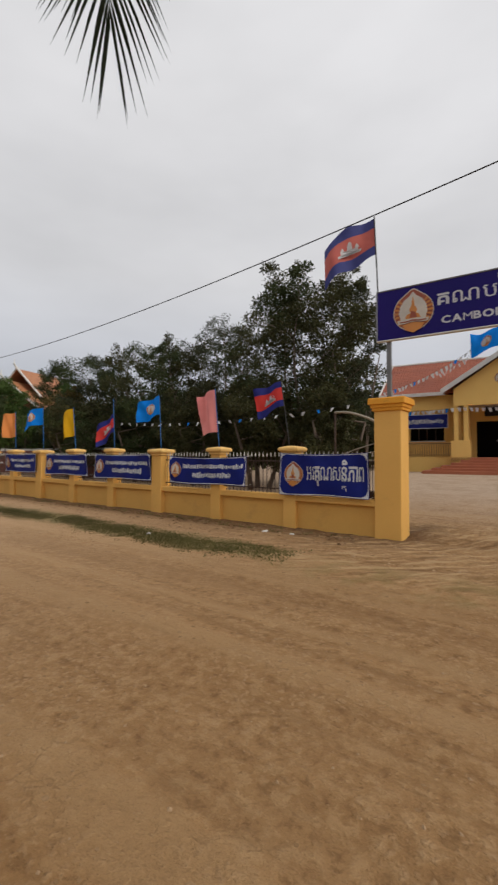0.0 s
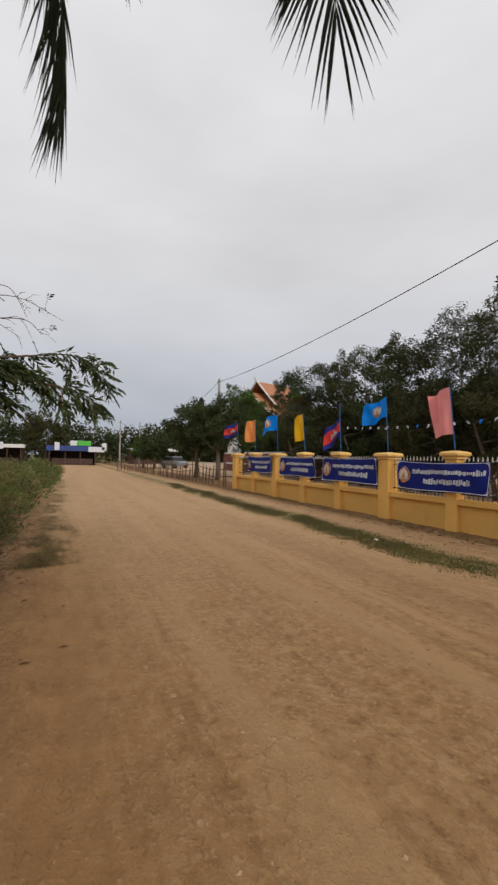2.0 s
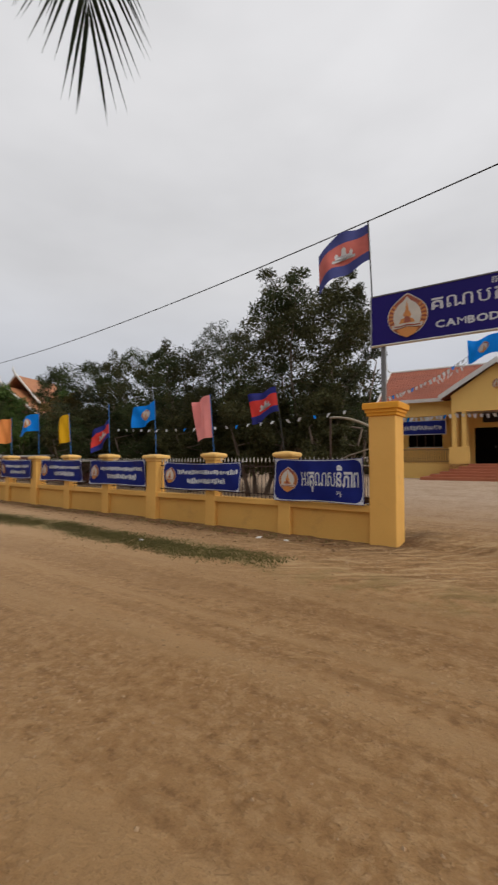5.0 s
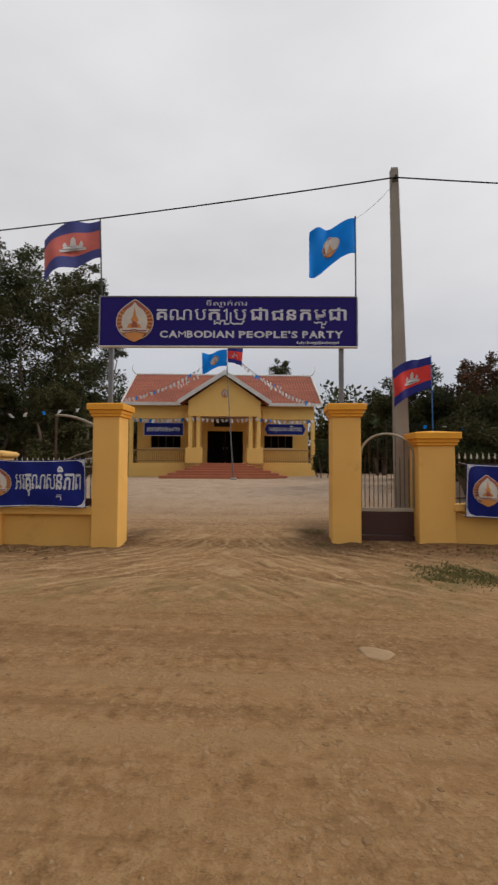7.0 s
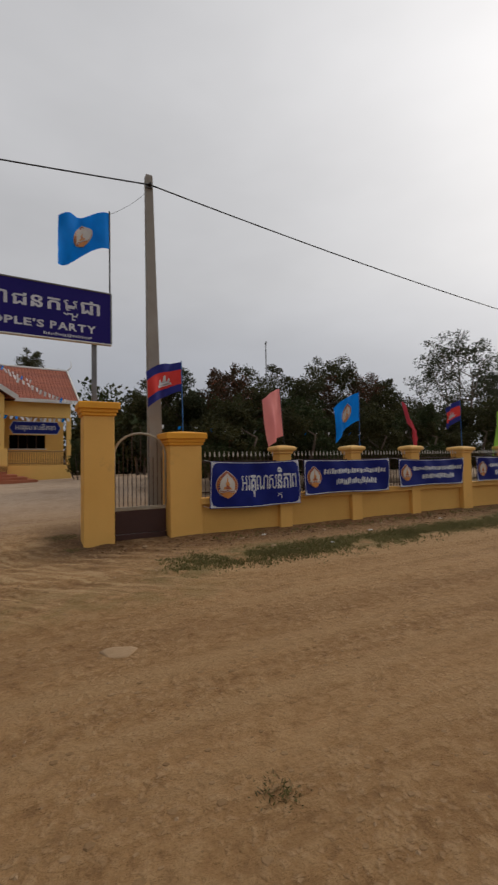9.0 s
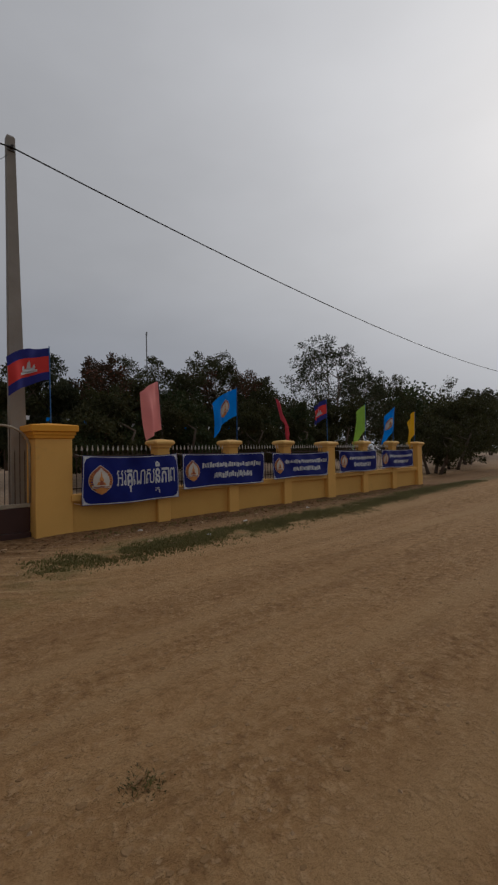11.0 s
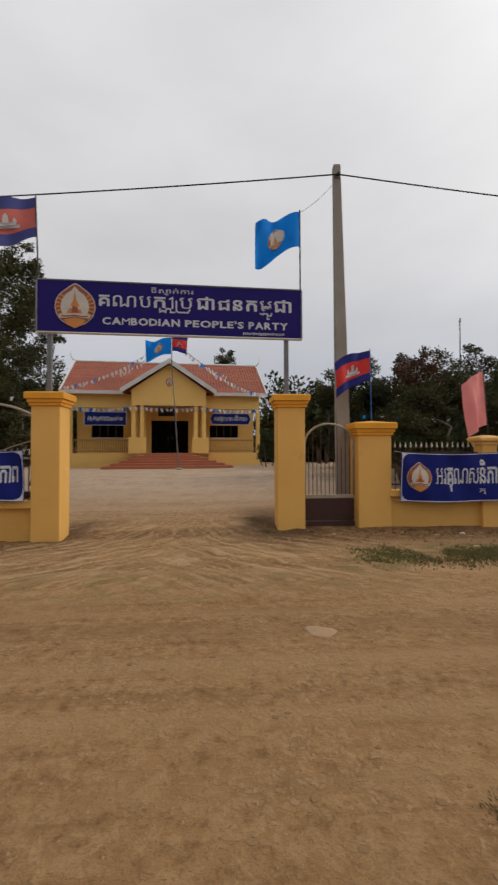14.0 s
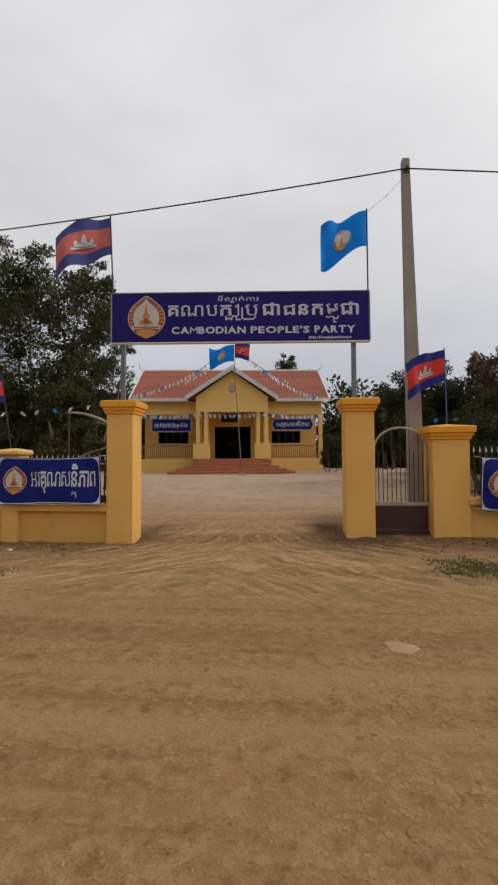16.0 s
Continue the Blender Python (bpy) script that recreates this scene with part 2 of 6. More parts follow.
    # pale sandy tracks turning in at the gate
    turn_side = ramp_node(nt, x, -0.8, 0.8)
    sand = op("ADD", op("MULTIPLY", arcs(-6.4, 12.0, 1.0), op("SUBTRACT", 1.0, turn_side)), op("MULTIPLY", arcs(6.8, 12.0, -1.0), turn_side))
    apron = op("MULTIPLY", op("MULTIPLY", ramp_node(nt, x, -6.2, -2.6), ramp_node(nt, x, 4.6, 1.8)), op("MULTIPLY", ramp_node(nt, yv, 5.2, 6.0), ramp_node(nt, yv, 12.0, 9.8)))
    c = mix_node(nt, op("MULTIPLY", apron, ramp_node(nt, sand, 0.50, 0.60, 0.0, 0.75)), c, (0.470, 0.315, 0.165))
    c = mix_node(nt, op("MULTIPLY", apron, ramp_node(nt, sand, 0.36, 0.46, 0.75, 0.0)), c, (0.165, 0.089, 0.037))
    # olive tinge of trampled grass where the apron meets the road
    olive = op("MULTIPLY", op("MULTIPLY", ramp_node(nt, yv, 5.3, 5.7), ramp_node(nt, yv, 6.9, 6.2)), op("MULTIPLY", ramp_node(nt, x, -3.6, -2.4), ramp_node(nt, x, 4.0, 2.6)))
    c = mix_node(nt, op("MULTIPLY", olive, ramp_node(nt, mid, 0.44, 0.6, 0.0, 0.5)), c, (0.195, 0.138, 0.049))
    # the court: paler, greyer gravel
    court = ramp_node(nt, op("ADD", yv, op("MULTIPLY", op("SUBTRACT", clod, 0.5), 6.0)), 10.2, 17.5)
    gravel = mix_node(nt, ramp_node(nt, fine, 0.38, 0.66), (0.385, 0.276, 0.19), (0.57, 0.435, 0.32))
    gravel = mix_node(nt, ramp_node(nt, noise_node(nt, pos, 1.3, 7.0, 0.7), 0.38, 0.52, 0.55, 0.0), gravel, (0.32, 0.215, 0.136))
    c = mix_node(nt, court, c, gravel)
    # darker brown earth heaped inside the piers
    yw = op("ADD", y, op("MULTIPLY", op("SUBTRACT", clod, 0.5), 1.6))
    xw = op("ADD", x, op("MULTIPLY", op("SUBTRACT", mid, 0.5), 0.9))
    heap = op("MULTIPLY", op("MULTIPLY", ramp_node(nt, xw, 0.85, 1.7), ramp_node(nt, xw, 3.0, 2.4)), op("MULTIPLY", ramp_node(nt, yw, 7.9, 8.6), ramp_node(nt, yw, 13.0, 11.0)))
    heap2 = op("MULTIPLY", op("MULTIPLY", ramp_node(nt, xw, -2.6, -2.3), ramp_node(nt, xw, -1.4, -2.0)), op("MULTIPLY", ramp_node(nt, yw, 8.4, 8.9), ramp_node(nt, yw, 11.2, 10.2)))
    c = mix_node(nt, op("MULTIPLY", op("MAXIMUM", heap, op("MULTIPLY", heap2, 0.7)), 0.85), c, mix_node(nt, ramp_node(nt, fine, 0.4, 0.65), (0.079, 0.043, 0.021), (0.157, 0.091, 0.043)))
    # earth beyond the near edge of the road
    near_v = ramp_node(nt, yv, 0.3, -0.5)
    c = mix_node(nt, op("MULTIPLY", near_v, ramp_node(nt, x, -1.2, -3.0)), c, soil)
    # thin grass
    wob = op("MULTIPLY", op("SUBTRACT", noise_node(nt, pos, 0.5, 3.0), 0.5), 1.5)
    yg = op("SUBTRACT", op("ADD", op("SUBTRACT", y, op("MULTIPLY", ramp_node(nt, x, 0.0, 3.0), 0.75)), wob), ramp_node(nt, x, 8.0, 20.0, 0.0, 1.0))
    band = op("MULTIPLY", ramp_node(nt, yg, 5.55, 5.9), ramp_node(nt, yg, 6.75, 6.3))
    band = op("MULTIPLY", band, op("SUBTRACT", 1.0, op("MULTIPLY", ramp_node(nt, x, -4.2, -3.0), ramp_node(nt, x, 3.2, 2.4))))
    grass = mix_node(nt, ramp_node(nt, fine, 0.4, 0.65), (0.085, 0.082, 0.025), (0.175, 0.145, 0.055))
    c = mix_node(nt, op("MULTIPLY", band, ramp_node(nt, mid, 0.37, 0.52, 0.0, 0.75)), c, grass)
    # far land: dry grass
    far = ramp_node(nt, op("ABSOLUTE", x, 0.0), 70.0, 110.0)
    c = mix_node(nt, far, c, (0.115, 0.098, 0.036))
    c = mix_node(nt, ramp_node(nt, grit, 0.5, 0.75, 0.0, 0.45), c, (0.160, 0.085, 0.035))
    c = mix_node(nt, ramp_node(nt, fine, 0.60, 0.72, 0.0, 0.55), c, (0.445, 0.292, 0.151))
    nt.links.new(c, p.inputs["Base Color"])
    p.inputs["Roughness"].default_value = 0.95
    p.inputs["Specular IOR Level"].default_value = 0.2
    nrm = bump_node(nt, grit, 0.4, 0.012, bump_node(nt, fine, 0.5, 0.03, bump_node(nt, chips, 0.35, 0.025, bump_node(nt, cracks, -0.4, 0.03, bump_node(nt, sand, 0.45, 0.06, bump_node(nt, clod, 0.6, 0.07, bump_node(nt, tread, 0.5, 0.06, bump_node(nt, ruts, 0.4, 0.15))))))))
    nt.links.new(nrm, p.inputs["Normal"])
    return m


M_ground = ground_material()
M_yellow = surface("ochre_wall_paint", (0.80, 0.45, 0.115), (0.73, 0.40, 0.095), 0.75, 0.8, 60, 0.1, stain=(0.50, 0.28, 0.09))
M_cap = surface("orange_cap_paint", (0.80, 0.36, 0.028), (0.72, 0.31, 0.024), 0.7, 1.4, 60, 0.1, stain=(0.40, 0.2, 0.05))
M_capL = surface("pale_cap_paint", (0.80, 0.50, 0.16), (0.70, 0.41, 0.12), 0.75, 2.0, 60, 0.1, stain=(0.42, 0.27, 0.1))
M_housewall = surface("house_yellow_paint", (0.85, 0.56, 0.17), (0.80, 0.51, 0.15), 0.75, 0.6, 50, 0.08)
M_bar = surface("brown_iron", (0.055, 0.032, 0.024), (0.085, 0.05, 0.035), 0.5, 4, 80, 0.1, 0.2)
M_tip = surface("white_iron_tip", (0.6, 0.57, 0.5), (0.45, 0.42, 0.36), 0.5, 6, 80, 0.05)
M_pipe = surface("beige_pipe", (0.42, 0.36, 0.27), (0.3, 0.25, 0.18), 0.5, 4, 80, 0.1, 0.2, stain=(0.2, 0.1, 0.05))
M_maroon = surface("maroon_sheet", (0.042, 0.015, 0.011), (0.058, 0.022, 0.015), 0.55, 2.0, 70, 0.1)
M_concrete = surface("weathered_concrete", (0.34, 0.31, 0.27), (0.25, 0.225, 0.19), 0.85, 1.2, 55, 0.3, stain=(0.15, 0.13, 0.11))
M_steel = surface("grey_steel_post", (0.2, 0.2, 0.2), (0.14, 0.14, 0.14), 0.45, 4, 90, 0.05, 0.5)
M_navy = cloth_material("navy_vinyl", (0.014, 0.026, 0.235), (0.010, 0.018, 0.175), 0.45)
M_sign = surface("navy_sign_board", (0.012, 0.008, 0.12), (0.019, 0.009, 0.145), 0.55, 0.7, 90, 0.02, spec=0.15)
M_white = surface("white_print", (0.62, 0.63, 0.66), (0.52, 0.53, 0.57), 0.5, 3, 90, 0.02)
M_silver = surface("silver_letter", (0.60, 0.60, 0.64), (0.46, 0.46, 0.50), 0.4, 3, 90, 0.02)
M_gold = surface("orange_emblem", (0.62, 0.25, 0.06), (0.5, 0.19, 0.05), 0.5, 5, 90, 0.02)
M_cream = surface("cream_emblem", (0.62, 0.56, 0.48), (0.5, 0.46, 0.4), 0.5, 5, 90, 0.02)
M_rust = surface("rust_emblem", (0.27, 0.06, 0.035), (0.33, 0.09, 0.04), 0.5, 5, 90, 0.02)
M_tile = surface("terracotta_roof_tile", (0.36, 0.105, 0.056), (0.27, 0.075, 0.042), 0.7, 1.0, 30, 0.15, vary=0.35)
M_step = surface("terracotta_step", (0.44, 0.15, 0.075), (0.36, 0.12, 0.06), 0.6, 1.5, 40, 0.1)
M_trim = surface("white_fascia", (0.68, 0.67, 0.64), (0.56, 0.55, 0.52), 0.6, 2, 50, 0.05)
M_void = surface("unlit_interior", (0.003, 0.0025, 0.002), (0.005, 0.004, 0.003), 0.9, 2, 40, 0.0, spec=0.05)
M_dark = surface("dark_interior", (0.012, 0.009, 0.008), (0.02, 0.015, 0.012), 0.6, 2, 40, 0.05)
M_rail = surface("tan_rail_paint", (0.36, 0.23, 0.10), (0.28, 0.17, 0.075), 0.7, 3, 60, 0.1)
M_wood = surface("dark_timber", (0.045, 0.022, 0.014), (0.07, 0.035, 0.02), 0.5, 3, 60, 0.1)
M_stick = surface("weathered_stick", (0.17, 0.10, 0.065), (0.11, 0.065, 0.045), 0.9, 5, 60, 0.3)
M_bark = surface("grey_bark", (0.16, 0.12, 0.09), (0.09, 0.065, 0.048), 0.9, 3, 45, 0.5)
M_redwall = surface("red_brown_wall", (0.17, 0.055, 0.04), (0.21, 0.075, 0.055), 0.8, 1, 40, 0.1)
M_orange = surface("orange_temple_tile", (0.40, 0.17, 0.075), (0.30, 0.12, 0.055), 0.6, 2, 30, 0.15)
M_cable = surface("black_cable", (0.02, 0.02, 0.022), (0.035, 0.035, 0.035), 0.5, 5, 50, 0.0)
M_bluepole = surface("blue_flag_stick", (0.02, 0.11, 0.32), (0.03, 0.14, 0.38), 0.5, 6, 80, 0.05)
M_darkpole = surface("dark_flag_stick", (0.03, 0.03, 0.03), (0.05, 0.045, 0.04), 0.6, 6, 80, 0.05)
M_stone = surface("pale_stone", (0.43, 0.30, 0.18), (0.33, 0.22, 0.125), 0.9, 6, 60, 0.3)
M_litter = surface("white_litter", (0.62, 0.6, 0.56), (0.5, 0.48, 0.44), 0.7, 8, 50, 0.05)
M_car = surface("silver_car_paint", (0.33, 0.34, 0.35), (0.28, 0.29, 0.30), 0.3, 2, 50, 0.0, 0.6)
M_glass = surface("dark_car_glass", (0.015, 0.017, 0.02), (0.02, 0.022, 0.025), 0.1, 2, 50, 0.0)
M_rubber = surface("tyre_rubber", (0.02, 0.02, 0.02), (0.03, 0.03, 0.03), 0.85, 5, 50, 0.1)
M_tin = surface("grey_tin_roof", (0.45, 0.45, 0.44), (0.33, 0.32, 0.31), 0.5, 2, 30, 0.1, 0.3)
M_blueawn = surface("blue_awning", (0.03, 0.06, 0.22), (0.02, 0.045, 0.17), 0.6, 2, 40, 0.05)
M_green = surface("green_signboard", (0.08, 0.42, 0.05), (0.06, 0.36, 0.04), 0.5, 2, 40, 0.02)

C_blue = cloth_material("blue_cloth", (0.004, 0.26, 0.86), (0.003, 0.2, 0.72))
C_flagblue = cloth_material("flag_blue_cloth", (0.03, 0.035, 0.22), (0.025, 0.03, 0.17))
C_red = cloth_material("flag_red_cloth", (0.68, 0.06, 0.05), (0.58, 0.045, 0.04))
# flag colours made paler: light passing through thin cloth is put into them
C_backlitblue = cloth_material("backlit_blue_cloth", (0.075, 0.085, 0.27), (0.055, 0.065, 0.21))
C_backlitred = cloth_material("backlit_red_cloth", (0.60, 0.17, 0.14), (0.50, 0.13, 0.11))
C_pink = cloth_material("pink_cloth", (0.86, 0.32, 0.30), (0.78, 0.27, 0.26))
C_crimson = cloth_material("crimson_cloth", (0.52, 0.06, 0.085), (0.44, 0.045, 0.07))
C_yellow = cloth_material("yellow_cloth", (0.75, 0.43, 0.012), (0.68, 0.37, 0.01))
C_orange = cloth_material("orange_cloth", (0.78, 0.29, 0.085), (0.7, 0.25, 0.07))
C_lime = cloth_material("lime_cloth", (0.29, 0.52, 0.08), (0.24, 0.45, 0.06))
C_black = cloth_material("dark_cloth", (0.02, 0.022, 0.028), (0.03, 0.033, 0.045))
C_white = cloth_material("white_cloth", (0.68, 0.68, 0.68), (0.58, 0.58, 0.6))

L_dark = leaf_material("dark_leaves", (0.031, 0.035, 0.012), (0.086, 0.084, 0.029), (0.080, 0.062, 0.024))
L_mid = leaf_material("green_leaves", (0.030, 0.045, 0.014), (0.062, 0.078, 0.027), (0.104, 0.088, 0.034))
L_grey = leaf_material("grey_green_leaves", (0.037, 0.045, 0.021), (0.066, 0.075, 0.037), (0.096, 0.092, 0.048))
L_red = leaf_material("reddish_leaves", (0.05, 0.036, 0.017), (0.10, 0.05, 0.026), (0.26, 0.06, 0.03))
L_bright = leaf_material("bright_leaves", (0.05, 0.09, 0.018), (0.10, 0.155, 0.04), (0.17, 0.15, 0.05))
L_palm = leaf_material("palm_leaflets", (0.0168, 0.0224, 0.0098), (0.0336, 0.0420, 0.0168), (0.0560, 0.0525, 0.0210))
L_grass = leaf_material("grass_blades", (0.12, 0.112, 0.036), (0.235, 0.2, 0.075), (0.3, 0.22, 0.1))
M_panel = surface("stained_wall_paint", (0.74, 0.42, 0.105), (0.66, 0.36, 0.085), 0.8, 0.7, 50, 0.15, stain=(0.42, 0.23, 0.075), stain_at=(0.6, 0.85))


def clod_material():
    """Dried earth, each clod with a tint of its own."""
    m, nt, p = nodes_of("dried_clod")
    geo = nt.nodes.new("ShaderNodeNewGeometry")
    c = mix_node(nt, geo.outputs["Random Per Island"], (0.225, 0.13, 0.06), (0.335, 0.21, 0.108))
    c = mix_node(nt, ramp_node(nt, noise_node(nt, geo.outputs["Position"], 60.0, 4.0), 0.4, 0.7, 0.0, 0.5), c, (0.17, 0.095, 0.042))
    nt.links.new(c, p.inputs["Base Color"])
    p.inputs["Roughness"].default_value, p.inputs["Specular IOR Level"].default_value = 0.95, 0.2
    nt.links.new(bump_node(nt, noise_node(nt, geo.outputs["Position"], 90.0, 3.0), 0.4, 0.01), p.inputs["Normal"])
    return m


M_clod = clod_material()
M_flat = surface("road_stone", (0.36, 0.235, 0.13), (0.30, 0.19, 0.10), 0.9, 8, 60, 0.3)
L_litter = leaf_material("leaf_litter", (0.16, 0.092, 0.046), (0.27, 0.165, 0.088), (0.34, 0.24, 0.14))
L_weed = leaf_material("trodden_weed", (0.085, 0.068, 0.03), (0.15, 0.115, 0.052), (0.2, 0.15, 0.07))
L_bough = leaf_material("bough_leaves", (0.048, 0.07, 0.02), (0.085, 0.115, 0.036), (0.13, 0.12, 0.05))
L_weedgreen = leaf_material("weed_leaves", (0.12, 0.13, 0.038), (0.21, 0.2, 0.066), (0.28, 0.21, 0.09))
L_yellowing = leaf_material("yellowing_leaves", (0.075, 0.062, 0.018), (0.16, 0.115, 0.034), (0.22, 0.10, 0.035))
L_brown = leaf_material("brown_debris", (0.075, 0.042, 0.022), (0.15, 0.088, 0.046), (0.2, 0.13, 0.07))


# ---- mesh builder ----
class Shape:
    """Vertices and faces of one mesh, with a material slot per face."""

    def __init__(self):
        self.v, self.f, self.m = [], [], []

    def add(self, verts, faces, slot=0):
        o = len(self.v)
        self.v += [tuple(p) for p in verts]
        self.f += [tuple(i + o for i in f) for f in faces]
        self.m += [slot] * len(faces)
        return self

    def box(self, x0, x1, y0, y1, z0, z1, slot=0, cut=0.008):
        c = min(cut, (x1 - x0) / 3, (y1 - y0) / 3, (z1 - z0) / 3)
        rings = []
        for z, k in ((z0, c), (z0 + c, 0), (z1 - c, 0), (z1, c)):
            a0, a1, b0, b1 = x0 + k, x1 - k, y0 + k, y1 - k
            rings.append([(a0 + c, b0, z), (a1 - c, b0, z), (a1, b0 + c, z), (a1, b1 - c, z), (a1 - c, b1, z), (a0 + c, b1, z), (a0, b1 - c, z), (a0, b0 + c, z)])
        return self.loft(rings, slot)

    def loft(self, rings, slot=0, closed=True, caps=True):
        n = len(rings[0])
        faces = []
        for r in range(len(rings) - 1):
            for i in range(n if closed else n - 1):
                j = (i + 1) % n
                faces.append((r * n + i, r * n + j, (r + 1) * n + j, (r + 1) * n + i))
        if caps:
            faces.append(tuple(range(n - 1, -1, -1)))
            faces.append(tuple(range((len(rings) - 1) * n, len(rings) * n)))
        return self.add([p for r in rings for p in r], faces, slot)

    def tower(self, cx, cy, levels, slot=0, cut=0.012):
        """A square pier: levels of (half width x, half width y, z)."""
        rings = []
        for hx, hy, z in levels:
            c = min(cut, hx / 3, hy / 3)
            rings.append([(cx - hx + c, cy - hy, z), (cx + hx - c, cy - hy, z), (cx + hx, cy - hy + c, z), (cx + hx, cy + hy - c, z),
                          (cx + hx - c, cy + hy, z), (cx - hx + c, cy + hy, z), (cx - hx, cy + hy - c, z), (cx - hx, cy - hy + c, z)])
        return self.loft(rings, slot)

    def tube(self, pts, radii, seg=8, slot=0):
        pts = [Vector(p) for p in pts]
        rings = []
        side = None
        for i, p in enumerate(pts):
            d = (pts[min(i + 1, len(pts) - 1)] - pts[max(i - 1, 0)]).normalized()
            if side is None:
                side = d.orthogonal().normalized()
            else:
                side = (side - d * side.dot(d)).normalized()
            up = d.cross(side)
            r = radii[i] if isinstance(radii, (list, tuple)) else radii
            rings.append([p + (side * math.cos(a) + up * math.sin(a)) * r for a in [2 * math.pi * k / seg for k in range(seg)]])
        return self.loft(rings, slot)

    def mapped(self, nu, nv, fn, slot_of=lambda s, t: 0):
        """A sheet: fn(s, t) for s, t in 0..1."""
        vs = [fn(i / nu, j / nv) for j in range(nv + 1) for i in range(nu + 1)]
        o = len(self.v)
        self.v += [tuple(p) for p in vs]
        for j in range(nv):
            for i in range(nu):
                a = o + j * (nu + 1) + i
                self.f.append((a, a + 1, a + nu + 2, a + nu + 1))
                self.m.append(slot_of((i + 0.5) / nu, (j + 0.5) / nv))
        return self

    def mesh(self, name, mats, smooth=False):
        me = bpy.data.meshes.new(name)
        me.from_pydata(self.v, [], self.f)
        for m in mats if isinstance(mats, (list, tuple)) else [mats]:
            me.materials.append(m)
        me.polygons.foreach_set("material_index", self.m)
        if smooth:
            me.polygons.foreach_set("use_smooth", [True] * len(self.f))
        me.update()
        return me


def thing(name, label, category, at=(0, 0, 0), turn=0.0, group="", kind=""):
    ob = new(name)
    ob.matrix_world = pose(at[0], at[1], at[2], 0, 0, turn)
    return tagged(ob, label, category, group, kind)


def part(name, shape, mats, parent, label="", smooth=False, kind=""):
    me = shape if isinstance(shape, bpy.types.Mesh) else shape.mesh(name, mats, smooth)
    ob = new(name, me)
    ob.parent = parent
    if label or kind:
        tagged(ob, label, kind=kind)
    return ob


def place(ob, x=0, y=0, z=0, turn=0):
    ob.matrix_basis = pose(x, y, z, 0, 0, turn)
    return ob


def single(name, shape, mats, label, category, at=(0, 0, 0), turn=0.0, group="", kind="", smooth=False):
    ob = new(name, shape.mesh(name, mats, smooth))
    ob.matrix_world = pose(at[0], at[1], at[2], 0, 0, turn)
    return tagged(ob, label, category, group, kind)


def smooth01(t):
    t = max(0.0, min(1.0, t))
    return t * t * (3 - 2 * t)


def glyphs(body, offset):
    """Raw flat lettering in the built-in font: vertices, faces, area."""
    cu = bpy.data.curves.new("lettering", "FONT")
    cu.body, cu.resolution_u, cu.offset = body, 2, offset
    ob = bpy.data.objects.new("lettering", cu)
    scene.collection.objects.link(ob)
    bpy.context.view_layer.update()
    me = bpy.data.meshes.new_from_object(ob.evaluated_get(bpy.context.evaluated_depsgraph_get()))
    vs = [(p.co.x, p.co.y) for p in me.vertices]
    fs = [tuple(q.vertices) for q in me.polygons]
    area = sum(q.area for q in me.polygons)
    bpy.data.objects.remove(ob)
    bpy.data.curves.remove(cu)
    bpy.data.meshes.remove(me)
    return vs, fs, area


BOLD = {}


def bold(body, offset):
    """The boldest clean outline up to the wanted offset, kept for later use."""
    if (body, offset) not in BOLD:
        BOLD[body, offset] = find_bold(body, offset)
    return BOLD[body, offset]


def find_bold(body, offset):
    thin = glyphs(body, 0.0)
    grow = max((glyphs(body, 0.004)[2] - thin[2]) / 0.004, 0.3 * thin[2] / 0.01)
    for f in (1.0, 0.85, 0.7, 0.55, 0.4, 0.25):
        g = glyphs(body, offset * f)
        if thin[2] + (0.6 if body.isascii() else 0.86) * grow * offset * f < g[2] < thin[2] + 1.35 * grow * offset * f:
            return g[:2]
    return thin[:2]


def letters(body, width=None, height=None, x=0.0, y=0.0, offset=0.0, res=2):
    """Flat lettering as (vertices, faces), set to a width and height; body is a word or a list of letters."""
    vs, fs, at = [], [], 0.0
    for one in ([body] if isinstance(body, str) else body):
        v, f = bold(one, offset)
        lo, hi = min(p[0] for p in v), max(p[0] for p in v)
        n = len(vs)
        vs += [(at + p[0] - lo, p[1]) for p in v]
        fs += [tuple(k + n for k in q) for q in f]
        at += hi - lo + 0.07
    x0, x1 = min(p[0] for p in vs), max(p[0] for p in vs)
    y0, y1 = min(p[1] for p in vs), max(p[1] for p in vs)
    sx = width / (x1 - x0) if width else None
    sy = height / (y1 - y0) if height else sx
    sx = sx or sy
    return [(x + (a - x0) * sx, y + (b - y0) * sy) for a, b in vs], fs


